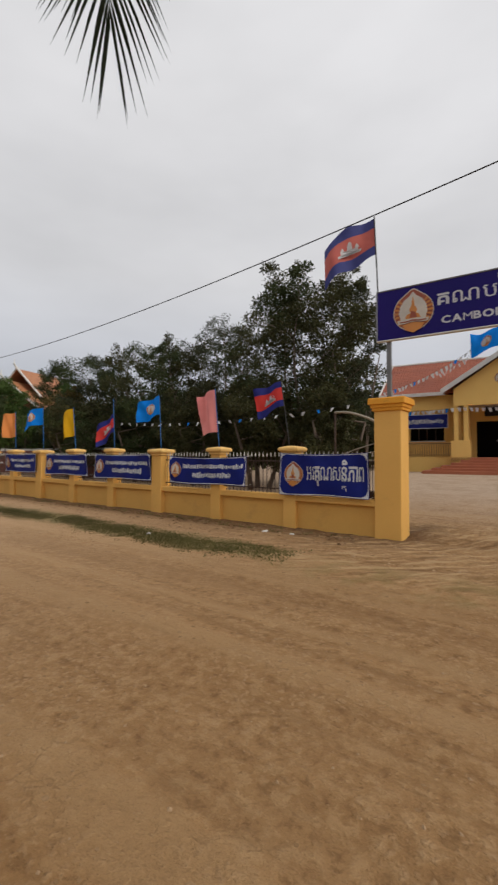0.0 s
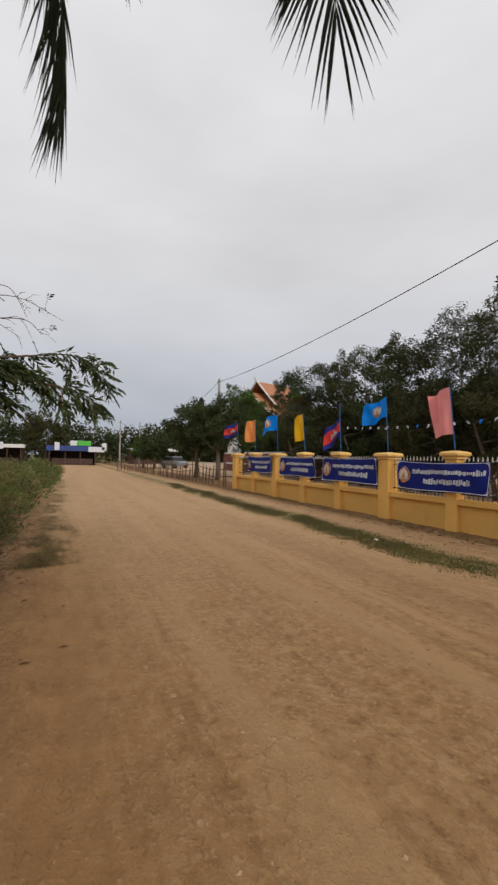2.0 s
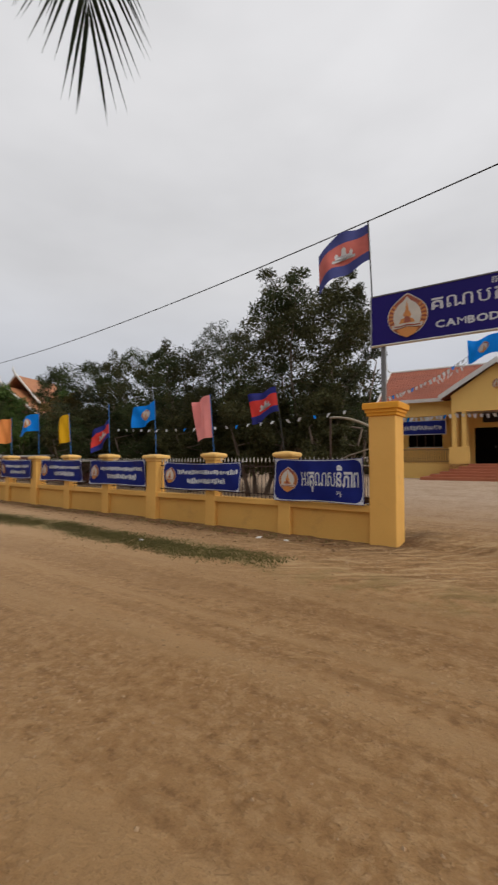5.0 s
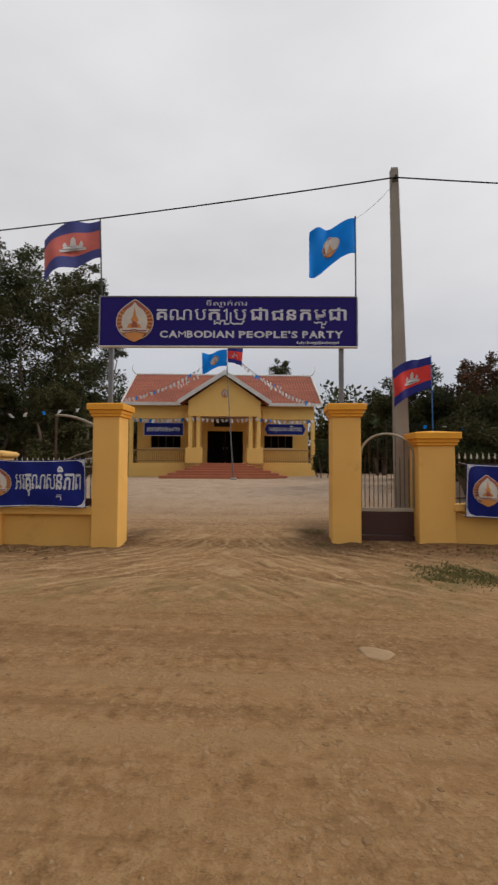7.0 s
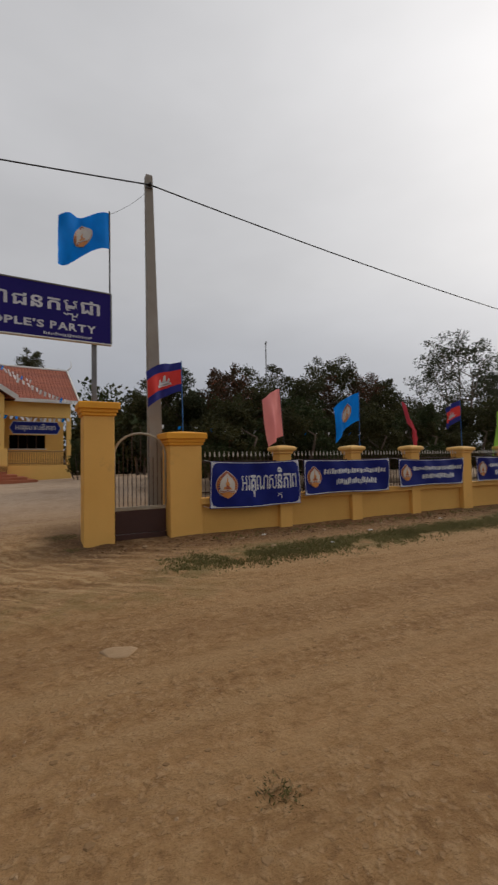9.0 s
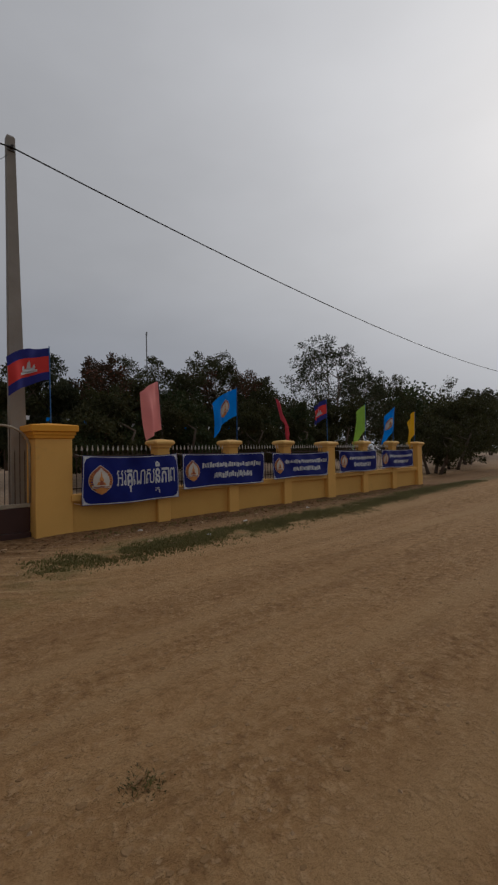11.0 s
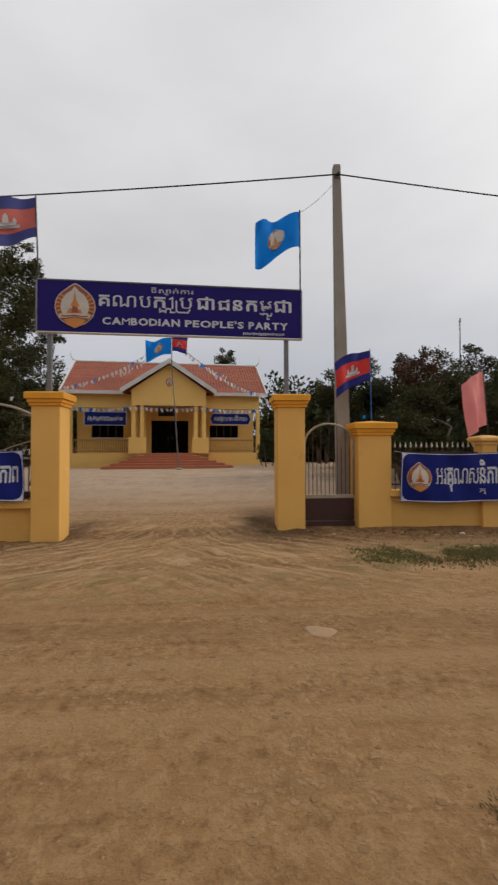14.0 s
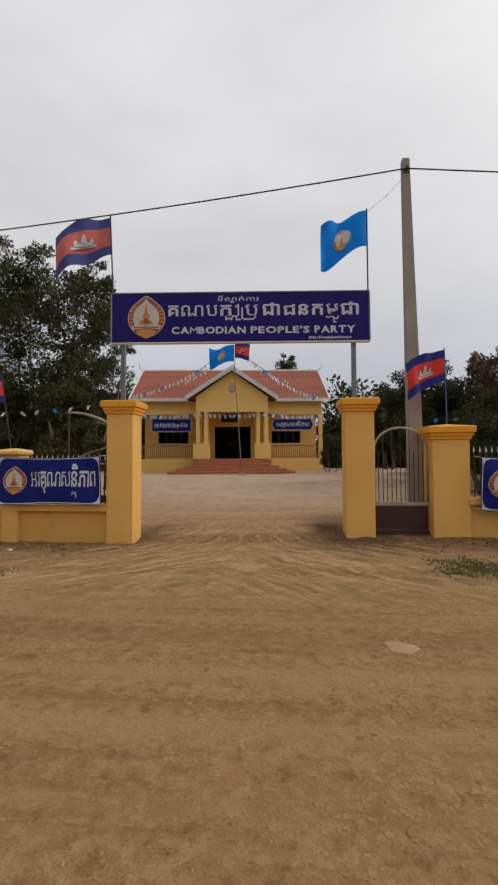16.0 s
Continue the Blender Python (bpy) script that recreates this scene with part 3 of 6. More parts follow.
# plain shapes of the round badge: (outline in -1..1, slot 0 orange, 1 cream, 2 rust)
def badge_shapes():
    def oval(w, h, n=28, peak=0.0):
        pts = []
        for k in range(n):
            a = 2 * math.pi * k / n
            x, y = math.sin(a) * w, math.cos(a) * h
            if peak and math.cos(a) > 0.8:
                y += peak * (math.cos(a) - 0.8) / 0.2
                x *= 1 - 0.45 * (math.cos(a) - 0.8) / 0.2
            pts.append((x, y))
        return pts
    def almond(k):
        pts = oval(0.9 * k, 0.82 * k, 36, peak=0.17 * k)
        return [(a * (1 - 0.3 * max(0.0, -b / k - 0.62)), b - 0.1 * k * max(0.0, -b / k - 0.6)) for a, b in pts]
    out = [(almond(1.0), 1), (almond(0.955), 2)]
    # petals fanned round the lower half, pale lines between dark ones
    for s in (-1, 1):
        for k in range(7):
            a0, a1 = radians(46 + k * 14), radians(53 + k * 14)
            out.append(([(s * math.sin(a) * r, math.cos(a) * r * 0.92) for a, r in ((a0, 0.4), (a0, 0.87), (a1, 0.87), (a1, 0.4))], 0))
    out.append(([(-0.5, -0.55), (0, -0.46), (0.5, -0.55), (0.34, -0.78), (0, -0.92), (-0.34, -0.78)], 0))
    out.append(([(0.0, 0.84), (-0.16, 0.66), (-0.4, 0.5), (-0.58, 0.24), (-0.63, -0.05), (-0.54, -0.36), (0, -0.46), (0.54, -0.36), (0.63, -0.05), (0.58, 0.24), (0.4, 0.5), (0.16, 0.66)], 1))
    out.append(([(-0.07, 0.2), (0.07, 0.2), (0.06, 0.36), (0.0, 0.66), (-0.06, 0.36)], 0))
    out.append(([(-0.36, -0.3), (0.34, -0.3), (0.26, -0.14), (0.12, -0.08), (0.2, 0.04), (0.1, 0.22), (-0.08, 0.24), (-0.18, 0.06), (-0.1, -0.08), (-0.28, -0.12)], 0))
    out.append(([(-0.16, -0.28), (0.18, -0.28), (0.1, -0.05), (-0.08, 0.02)], 2))
    out.append(([(-0.7, -0.34), (-0.35, -0.36), (0, -0.3), (0.35, -0.36), (0.7, -0.34), (0.66, -0.5), (0.35, -0.5), (0, -0.43), (-0.35, -0.5), (-0.66, -0.5)], 1))
    out.append(([(-0.6, -0.39), (-0.33, -0.41), (0, -0.35), (0.33, -0.41), (0.6, -0.39), (0.58, -0.45), (0.33, -0.46), (0, -0.39), (-0.33, -0.46), (-0.58, -0.45)], 2))
    return out


BADGE = badge_shapes()


def add_flat(shape, outlines, fn, slots=None, lift=0.004, step=0.0015):
    """Lay outlines (in -1..1) on a surface; fn(x, y, lift) gives the place."""
    for k, (pts, slot) in enumerate(outlines):
        cx, cy = sum(p[0] for p in pts) / len(pts), sum(p[1] for p in pts) / len(pts)
        up = lift + k * step
        vs = [fn(cx, cy, up)] + [fn(a, b, up) for a, b in pts]
        n = len(pts)
        shape.add(vs, [(0, 1 + (i + 1) % n, 1 + i) for i in range(n)], slot)


# ---- ground ----
def ground_z(x, y):
    z = 0.62 * smooth01((y - 9.6) / 15.0)
    z += 0.09 * smooth01((x + 0.5) / 4.0) * smooth01((y - 5.0) / 3.5)
    z -= 0.06 * smooth01((y - 3.0) / 2.0) * smooth01((6.4 - y) / 1.2)
    if -3.4 < y < 12 and abs(x) < 40:
        z += 0.022 * noise.noise(Vector((x * 0.25, y * 1.3, 0.0))) + 0.012 * noise.noise(Vector((x * 1.3, y * 1.9, 3.0))) + 0.007 * noise.noise(Vector((x * 4.2, y * 4.2, 7.0)))
    # worn hollow along the foot of the fence and piers
    z -= 0.05 * smooth01((y - 7.6) / 0.8) * smooth01((9.3 - y) / 0.5)
    if 5.4 < y < 11.5 and -6.5 < x < 5.5:
        # wheel tracks turning in at the gate from both sides
        side = smooth01((x + 0.7) / 1.4)
        w = smooth01((y - 5.4) / 0.8) * smooth01((11.5 - y) / 2.0) * smooth01((x + 6.5) / 2.0) * smooth01((5.5 - x) / 2.5)
        tl = noise.noise(Vector((math.hypot(x + 6.4, y - 12.0) * 5.0, math.atan2(y - 12.0, x + 6.4) * 4.0, 0.0)))
        tr = noise.noise(Vector((math.hypot(x - 6.8, y - 12.0) * 5.0, math.atan2(y - 12.0, 6.8 - x) * 4.0, 5.0)))
        z += 0.04 * w * (tl * (1 - side) + tr * side)
    if 0.3 < y < 10.4 and -9 < x < 10:
        z += 0.012 * noise.noise(Vector((x * 7.5, y * 9.0, 1.0))) * max(0.0, 0.4 + 1.6 * noise.noise(Vector((x * 0.35, y * 1.2, 8.0))))
    z += 0.12 * math.exp(-((x - 1.66) / 0.3) ** 2 - ((y - 10.0) / 0.75) ** 2) + 0.09 * math.exp(-((x + 1.95) / 0.26) ** 2 - ((y - 9.7) / 0.7) ** 2)
    if y < -0.6:
        z += 0.12 * smooth01((-0.6 - y) / 1.5)
    return z


def spread(lo, hi, step, out, grow=1.25):
    n = round((hi - lo) / step)
    xs = [lo + i * step for i in range(n + 1)]
    d = step
    while xs[-1] < out:
        d *= grow
        xs.append(xs[-1] + d)
    d = step
    while xs[0] > -out:
        d *= grow
        xs.insert(0, xs[0] - d)
    return xs


def build_ground():
    fine = [-9 + 0.08 * i for i in range(238)]
    coarse = spread(-22, 22, 0.25, 1500)
    xs = [x for x in coarse if x < -9.1] + fine + [x for x in coarse if x > 10.1]
    ys = spread(-2.5, 10.5, 0.07, 1500)
    s = Shape()
    nx = len(xs)
    s.v = [(x, y, ground_z(x, y)) for y in ys for x in xs]
    s.f = [(j * nx + i, j * nx + i + 1, (j + 1) * nx + i + 1, (j + 1) * nx + i) for j in range(len(ys) - 1) for i in range(nx - 1)]
    s.m = [0] * len(s.f)
    single("ground", s, M_ground, "rutted brown dirt road, bare verges and pale gravel court", "ground", kind="structure", smooth=True)


build_ground()


# ---- gate ----
def pier(label, x0, x1, y0, y1, top, zb):
    cx, cy, hx, hy = (x0 + x1) / 2, (y0 + y1) / 2, (x1 - x0) / 2, (y1 - y0) / 2
    r = thing("gate_pier", label, "pier", (cx, cy, zb), group="gate piers")
    h = top - zb
    part("shaft", Shape().tower(0, 0, [(hx, hy, -0.12), (hx, hy, h - 0.27)]), M_yellow, r)
    cap = [(hx + 0.005, hy + 0.005, h - 0.28), (hx + 0.035, hy + 0.035, h - 0.265), (hx + 0.035, hy + 0.035, h - 0.215), (hx + 0.06, hy + 0.06, h - 0.205), (hx + 0.06, hy + 0.06, h - 0.15),
           (hx + 0.1, hy + 0.1, h - 0.135), (hx + 0.1, hy + 0.1, h - 0.03), (hx + 0.085, hy + 0.085, h - 0.01), (0.04, 0.04, h + 0.035)]
    part("cap", Shape().tower(0, 0, cap), M_cap, r, "stepped orange cap")
    return r


pier("tall ochre plastered gate pier with stepped orange cap", -2.78, -2.24, 8.7, 9.22, 2.80, 0.0)
pier("tall ochre plastered gate pier with stepped orange cap", 1.96, 2.53, 9.05, 9.57, 2.82, 0.09)
pier("shorter ochre gate pier beside the arched side gate", 3.64, 4.34, 9.05, 9.6, 2.25, 0.09)


def side_gate():
    x0, x1, y = 2.55, 3.64, 9.32
    r = thing("side_gate", "closed arched side gate of iron bars over a maroon panel", "gate", ((x0 + x1) / 2, y, 0.09))
    hw = (x1 - x0) / 2 - 0.02
    part("panel", Shape().box(-hw, hw, -0.02, 0.02, 0.1, 0.56), M_maroon, r, "maroon sheet panel")
    part("rail", Shape().box(-hw, hw, -0.025, 0.025, 0.565, 0.64), M_pipe, r)
    part("sill", Shape().box(-hw, hw, -0.06, 0.06, -0.1, 0.09), M_maroon, r)
    arch = [(hw * math.cos(a), 0, 1.7 + 0.44 * math.sin(a)) for a in [math.pi * k / 16 for k in range(17)]]
    part("arch", Shape().tube([(hw, 0, 0.64)] + arch + [(-hw, 0, 0.64)], 0.024, 8), M_pipe, r, "beige pipe arch", smooth=True)
    for k in range(11):
        x = -hw + (k + 1) * 2 * hw / 12
        top = 1.7 + 0.44 * math.sqrt(max(0, 1 - (x / hw) ** 2))
        spike = 0.12 if 3 < k < 7 else 0.0
        h = top + spike if k % 2 else 1.62
        part("bar", Shape().tube([(x, 0, 0.63), (x, 0, h), (x, 0, h + 0.06)], [0.008, 0.008, 0.001], 6), M_bar, r)


side_gate()


def open_leaf():
    """The main gate's leaf, swung open behind the fence."""
    r = thing("gate_leaf", "open iron gate leaf with curved pipe top behind the fence", "gate", (-2.5, 9.36, 0.02), turn=156)
    n, w = 14, 2.0
    top = [(w * k / n, 0, 2.08 + 0.62 * math.sin(math.pi * 0.5 * k / n)) for k in range(n + 1)]
    part("frame", Shape().tube([(0, 0, 0.1)] + top, 0.03, 8), M_pipe, r, "beige curved pipe top", smooth=True)
    part("stile", Shape().tube([(w, 0, 2.68), (w, 0, 0.1), (0, 0, 0.1)], 0.025, 6), M_bar, r)
    part("brace", Shape().tube([(0.1, 0, 2.0), (1.3, 0, 1.75), (w, 0, 1.55)], 0.016, 6), M_pipe, r)
    part("mid_rail", Shape().tube([(0, 0, 1.5), (w, 0, 1.5)], 0.018, 6), M_pipe, r)
    part("panel", Shape().box(0.03, w - 0.03, -0.015, 0.015, 0.12, 0.8), M_maroon, r)
    for k in range(11):
        x = w * (k + 0.5) / 11
        part("bar", Shape().tube([(x, 0, 0.8), (x, 0, 1.5)], 0.009, 6), M_bar, r)


open_leaf()


def gate_sign():
    ax, ay, bx, by = -2.78, 8.90, 2.51, 9.23
    turn = math.degrees(math.atan2(by - ay, bx - ax))
    w = math.hypot(bx - ax, by - ay)
    z0, h = 4.0, 1.04
    r = thing("gate_sign", "long navy sign board with silver lettering over the gate", "sign", (ax, ay, z0), turn)
    part("board", Shape().box(0, w, 0, 0.07, 0, h), M_sign, r)
    fr = 0.016
    part("frame", Shape().box(-0.01, w + 0.01, -0.012, 0.082, h - fr, h + 0.014), M_steel, r)
    part("frame", Shape().box(-0.01, w + 0.01, -0.012, 0.082, -0.014, fr), M_trim, r)
    part("frame", Shape().box(-0.014, fr, -0.012, 0.082, fr, h - fr), M_steel, r)
    part("frame", Shape().box(w - fr, w + 0.014, -0.012, 0.082, fr, h - fr), M_steel, r)
    s = Shape()
    add_flat(s, BADGE, lambda a, b, u: (0.73 + a * 0.43, -u, 0.515 + b * 0.47))
    part("emblem", s, [M_gold, M_cream, M_rust], r, "orange, cream and rust round emblem")

    def line(body, x, z, width, height, offset=0.0, more=()):
        for bd, xx, zz, ww, hh in ((body, x, z, width, height), *more):
            sh = Shape()
            vs, fs = letters(bd, ww, hh, xx, zz, offset)
            sh.add([(a, -0.005, b) for a, b in vs], fs)
            part("lettering", sh, M_silver, r, "raised silver lettering")

    for word, x0, x1 in (("CAMBODIAN", 1.245, 2.77), ("PEOPLE'S", 2.87, 4.075), ("PARTY", 4.175, 5.005)):
        line(tuple(word), x0, 0.18, x1 - x0, 0.15, 0.034)
    # the Khmer name, with its small letters set below the line
    h2, zb = 0.225, 0.55
    for ch, x0, x1 in (("គ", 1.18, 1.39), ("ណ", 1.45, 1.90), ("ប", 1.96, 2.19), ("ក", 2.25, 2.48), ("ប", 2.76, 3.02), ("ជា", 3.11, 3.47), ("ជ", 3.54, 3.78), ("ន", 3.85, 4.05), ("ក", 4.13, 4.35), ("ម", 4.41, 4.66), ("ជា", 4.71, 5.08)):
        line(ch, x0, zb, x1 - x0, h2 + (0.04 if "ា" in ch else 0), 0.022)

    # the small letters written below the line, as flat strokes
    def stroke(pts, wide=0.032):
        sh = Shape()
        for (ax_, az_), (bx_, bz_) in zip(pts, pts[1:]):
            d = Vector((bx_ - ax_, 0, bz_ - az_)).normalized() * wide * 0.5
            n = Vector((-d.z, 0, d.x))
            a, b = Vector((ax_, -0.005, az_)) - d, Vector((bx_, -0.005, bz_)) + d
            sh.add([a - n, b - n, b + n, a + n], [(0, 1, 2, 3)])
        part("lettering", sh, M_silver, r, "raised silver lettering")

    stroke([(2.37, 0.535), (2.37, 0.47), (2.43, 0.50), (2.48, 0.47), (2.50, 0.54), (2.58, 0.54), (2.58, 0.47), (2.66, 0.47)])
    stroke([(2.57, 0.74), (2.62, 0.77), (2.62, 0.56)])
    stroke([(2.70, 0.70), (2.70, 0.50), (2.75, 0.475), (2.93, 0.475), (2.97, 0.53)])
    stroke([(4.42, 0.51), (4.47, 0.49), (4.49, 0.51), (4.57, 0.51), (4.57, 0.47), (4.64, 0.47), (4.66, 0.52)], 0.026)
    stroke([(4.57, 0.44), (4.57, 0.40), (4.61, 0.40)], 0.026)
    line("ទីសាក់ការ", 2.2, 0.855, 0.84, 0.115, 0.01, [("ន", 2.46, 0.815, 0.08, 0.032)])
    # small line that cannot be read
    sh = Shape()
    rnd = random.Random(12)
    q = 4.06
    while q < 4.93:
        d = rnd.uniform(0.018, 0.04)
        sh.box(q, q + d, -0.006, 0.0, 0.06 + rnd.uniform(-0.012, 0.01), 0.105 + rnd.uniform(-0.008, 0.016), cut=0.002)
        q += d + rnd.uniform(0.012, 0.02)
    part("small_print", sh, M_silver, r, kind="stuff")
    for px in (0.22, 4.99):
        part("post", Shape().box(px - 0.045, px + 0.045, 0.075, 0.165, -1.2, h - 0.05), M_steel, r, "grey square steel post")


gate_sign()


# ---- fence ----
LEFT_X = [-4.8 - 2.26 * k for k in range(8)]
RIGHT_X = [6.42 + 2.155 * k for k in range(7)]
BAR = None


def fence(xs, start, y, big, label):
    """Low plastered wall with pilasters, flat caps and an iron railing; xs from the gate outwards."""
    global BAR
    zb = ground_z(start, y)
    r = thing("fence", label, "fence", (start, y, zb))
    sgn = 1 if xs[-1] > start else -1
    edges = [0.0] + [x - start for x in xs]
    for k, x in enumerate(edges[1:]):
        wide = k in big
        hw = 0.21 if wide else 0.165
        hy = 0.2 if wide else 0.16
        p = part("pillar", Shape().tower(0, 0, [(hw, hy, -0.15), (hw, hy, 1.66 if wide else 1.69)]), M_yellow, r)
        place(p, x, 0.16, 0)
        t = 1.66 if wide else 1.69
        cap = [(hw + 0.005, hy + 0.005, t - 0.01), (hw + 0.04, hy + 0.04, t + 0.01), (hw + 0.04, hy + 0.04, t + 0.05), (hw + 0.085, hy + 0.085, t + 0.075), (hw + 0.1, hy + 0.1, t + 0.1), (hw + 0.1, hy + 0.1, t + 0.14),
               (hw + 0.07, hy + 0.07, t + 0.175), (hw * 0.4, hy * 0.4, t + 0.205)]
        part("cap", Shape().tower(0, 0, cap, cut=0.03), M_capL, p)
    for a, b in zip(edges[:-1], edges[1:]):
        x0, x1 = min(a, b), max(a, b)
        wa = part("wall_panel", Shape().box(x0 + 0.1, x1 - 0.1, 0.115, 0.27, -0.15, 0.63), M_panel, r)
        part("coping", Shape().box(x0 + 0.1, x1 - 0.1, 0.015, 0.31, 0.625, 0.76), M_yellow, r)
        part("rail", Shape().box(x0 + 0.12, x1 - 0.12, 0.15, 0.175, 0.86, 0.885, cut=0.003), M_bar, r)
        part("rail", Shape().box(x0 + 0.12, x1 - 0.12, 0.15, 0.175, 1.52, 1.545, cut=0.003), M_bar, r)
        if BAR is None:
            s = Shape().tube([(0, 0, 0.75), (0, 0, 1.64)], 0.009, 6)
            s.tube([(0, 0, 1.64), (0, 0, 1.67), (0, 0, 1.76)], [0.012, 0.019, 0.002], 6, slot=1)
            BAR = s.mesh("bar", [M_bar, M_tip])
        n = 16
        for k in range(n):
            x = x0 + 0.2 + (x1 - x0 - 0.4) * (k + 0.5) / n
            place(part("bar", BAR, None, r), x, 0.1625, 0)
    return r


fence(LEFT_X, -2.62, 8.70, (2, 5, 7), "ochre plastered low wall with pillars and brown iron railing")
fence(RIGHT_X, 4.2, 8.99, (3, 6), "ochre plastered low wall with pillars and pale-tipped iron railing")


# ---- banners ----
def banner(x0, x1, z0, z1, y, seed, kind, label):
    """A vinyl banner tied along the railing, with badge, lettering, border and corner ornament."""
    rnd = random.Random(seed)
    w, h = x1 - x0, z1 - z0
    r = thing("banner", label, "banner", (x0, y, z0), group="banners along the fence")
    ph = rnd.uniform(0, 6)
    sag = rnd.uniform(0.02, 0.045)

    def at(u, v, lift):
        s, t = u / w, v / h
        dz = -sag * 4 * s * (1 - s) * t - 0.012 * math.sin(ph + s * 7) * (1 - t)
        dy = -0.02 * math.sin(ph + s * 9 + t * 3.5) - 0.014 * math.sin(s * 21 + t * 5 + ph * 2) * (0.4 + t) - 0.02 * (1 - t) * math.sin(s * 3 + ph)
        return (u, dy - lift, v + dz)

    part("sheet", Shape().mapped(40, 14, lambda s, t: at(s * w, t * h, 0)), M_navy, r, smooth=True)
    part("backing", Shape().mapped(40, 14, lambda s, t: at((1 - s) * w, t * h, -0.004)), M_navy, r, smooth=True)
    br = 0.285 * h if kind == "big" else 0.29 * h
    s = Shape()
    cx = br + (0.09 if kind == "big" else 0.05)
    add_flat(s, BADGE, lambda a, b, u: at(cx + a * br, h * 0.5 + b * br * 1.1, u))
    part("emblem", s, [M_gold, M_cream, M_rust], r, "round orange emblem")
    s = Shape()
    if kind == "big":
        tx, tw = cx + br + 0.06, w - cx - br - 0.17
        vs, fs = letters(["អ", "រ", "គុ", "ណ", "ស", "និ", "ភា", "ព"], tw, h * 0.64, tx, h * 0.23, 0.024)
        s.add([at(a, b, 0.006) for a, b in vs], fs)
        vs, fs = letters("ត", tw * 0.08, h * 0.12, tx + tw * 0.645, h * 0.145, 0.006)
        s.add([at(a, b, 0.006) for a, b in vs], fs)
        part("lettering", s, M_white, r, "bold white lettering")
    else:
        x = cx + br + 0.05
        for row, (zz, a, b, hh) in enumerate(((0.60, 0.0, 1.0, 0.125), (0.27, 0.18, 0.84, 0.155))):
            L = w - x - 0.1
            s = Shape()
            q = x + a * L
            while q < x + b * L - 0.05:
                d = rnd.uniform(0.024, 0.07)
                lo, hi = rnd.uniform(-0.25, 0.12), rnd.uniform(0.75, 1.25)
                s.mapped(2, 1, lambda p, t, q=q, d=d: at(q + p * d, h * zz + (lo + (hi - lo) * t) * h * hh, 0.006))
                q += d + rnd.uniform(0.012, 0.024)
            part("print", s, M_white, r, "row of small white print", kind="stuff")
    s = Shape()
    for u0, u1, v0, v1 in ((0.015, w - 0.015, 0.012, 0.03), (0.015, w - 0.015, h - 0.026, h - 0.012), (0.012, 0.026, 0.03, h - 0.03), (w - 0.026, w - 0.012, 0.03, h - 0.03)):
        s.mapped(30 if u1 - u0 > 0.2 else 1, 1 if u1 - u0 > 0.2 else 12, lambda p, t: at(u0 + (u1 - u0) * p, v0 + (v1 - v0) * t, 0.005))
    for cxx, czz, sx, sz in ((0, 0, 1, 1), (w, 0, -1, 1), (0, h, 1, -1), (w, h, -1, -1)):
        k = 0.17 if kind == "big" else 0.13
        for i in range(4):
            a, b = k * (1 - i / 4), k * (1 - (i + 0.62) / 4)
            pts = [(cxx + sx * a, czz + sz * 0.03), (cxx + sx * a * 0.42, czz + sz * a * 0.42), (cxx + sx * 0.03, czz + sz * a), (cxx + sx * 0.03, czz + sz * b), (cxx + sx * b * 0.36, czz + sz * b * 0.36), (cxx + sx * b, czz + sz * 0.03)]
            s.add([at(min(max(p, 0.01), w - 0.01), min(max(q, 0.01), h - 0.01), 0.0055) for p, q in pts], [(0, 1, 4, 5), (1, 2, 3, 4)])
    part("border", s, M_white, r, "thin white border with corner ornament")
    for u, v in ((0.01, h - 0.01), (w - 0.01, h - 0.01), (0.01, 0.02), (w - 0.01, 0.02)):
        e = at(u, v, 0)
        part("cord", Shape().tube([e, (e[0] + (0.09 if u > 1 else -0.09), e[1] + 0.16, e[2] + 0.03)], 0.004, 5), M_trim, r)


banner(-4.98, -2.86, 0.74, 1.69, 8.60, 1, "big", "navy vinyl banner with round emblem and bold white lettering")
banner(-8.68, -5.98, 0.86, 1.60, 8.60, 2, "rows", "navy vinyl banner with two rows of white print")
banner(-12.26, -9.5, 0.88, 1.66, 8.60, 3, "rows", "navy vinyl banner with two rows of white print, sagging")
banner(-15.4, -12.75, 0.92, 1.66, 8.60, 4, "rows", "navy vinyl banner with two rows of white print")
banner(-18.7, -16.15, 0.94, 1.68, 8.60, 5, "rows", "small navy vinyl banner tied near the fence end")
banner(4.46, 6.72, 0.60, 1.63, 8.87, 6, "big", "navy vinyl banner with round emblem and bold white lettering")
banner(6.86, 9.6, 0.78, 1.62, 8.87, 7, "rows", "navy vinyl banner with two rows of white print")
banner(9.95, 12.6, 0.84, 1.60, 8.87, 8, "rows", "navy vinyl banner with two rows of white print")
banner(13.23, 15.6, 0.86, 1.62, 8.87, 9, "rows", "navy vinyl banner with two rows of white print")
banner(16.02, 18.5, 0.9, 1.62, 8.87, 10, "rows", "navy vinyl banner near the fence end")


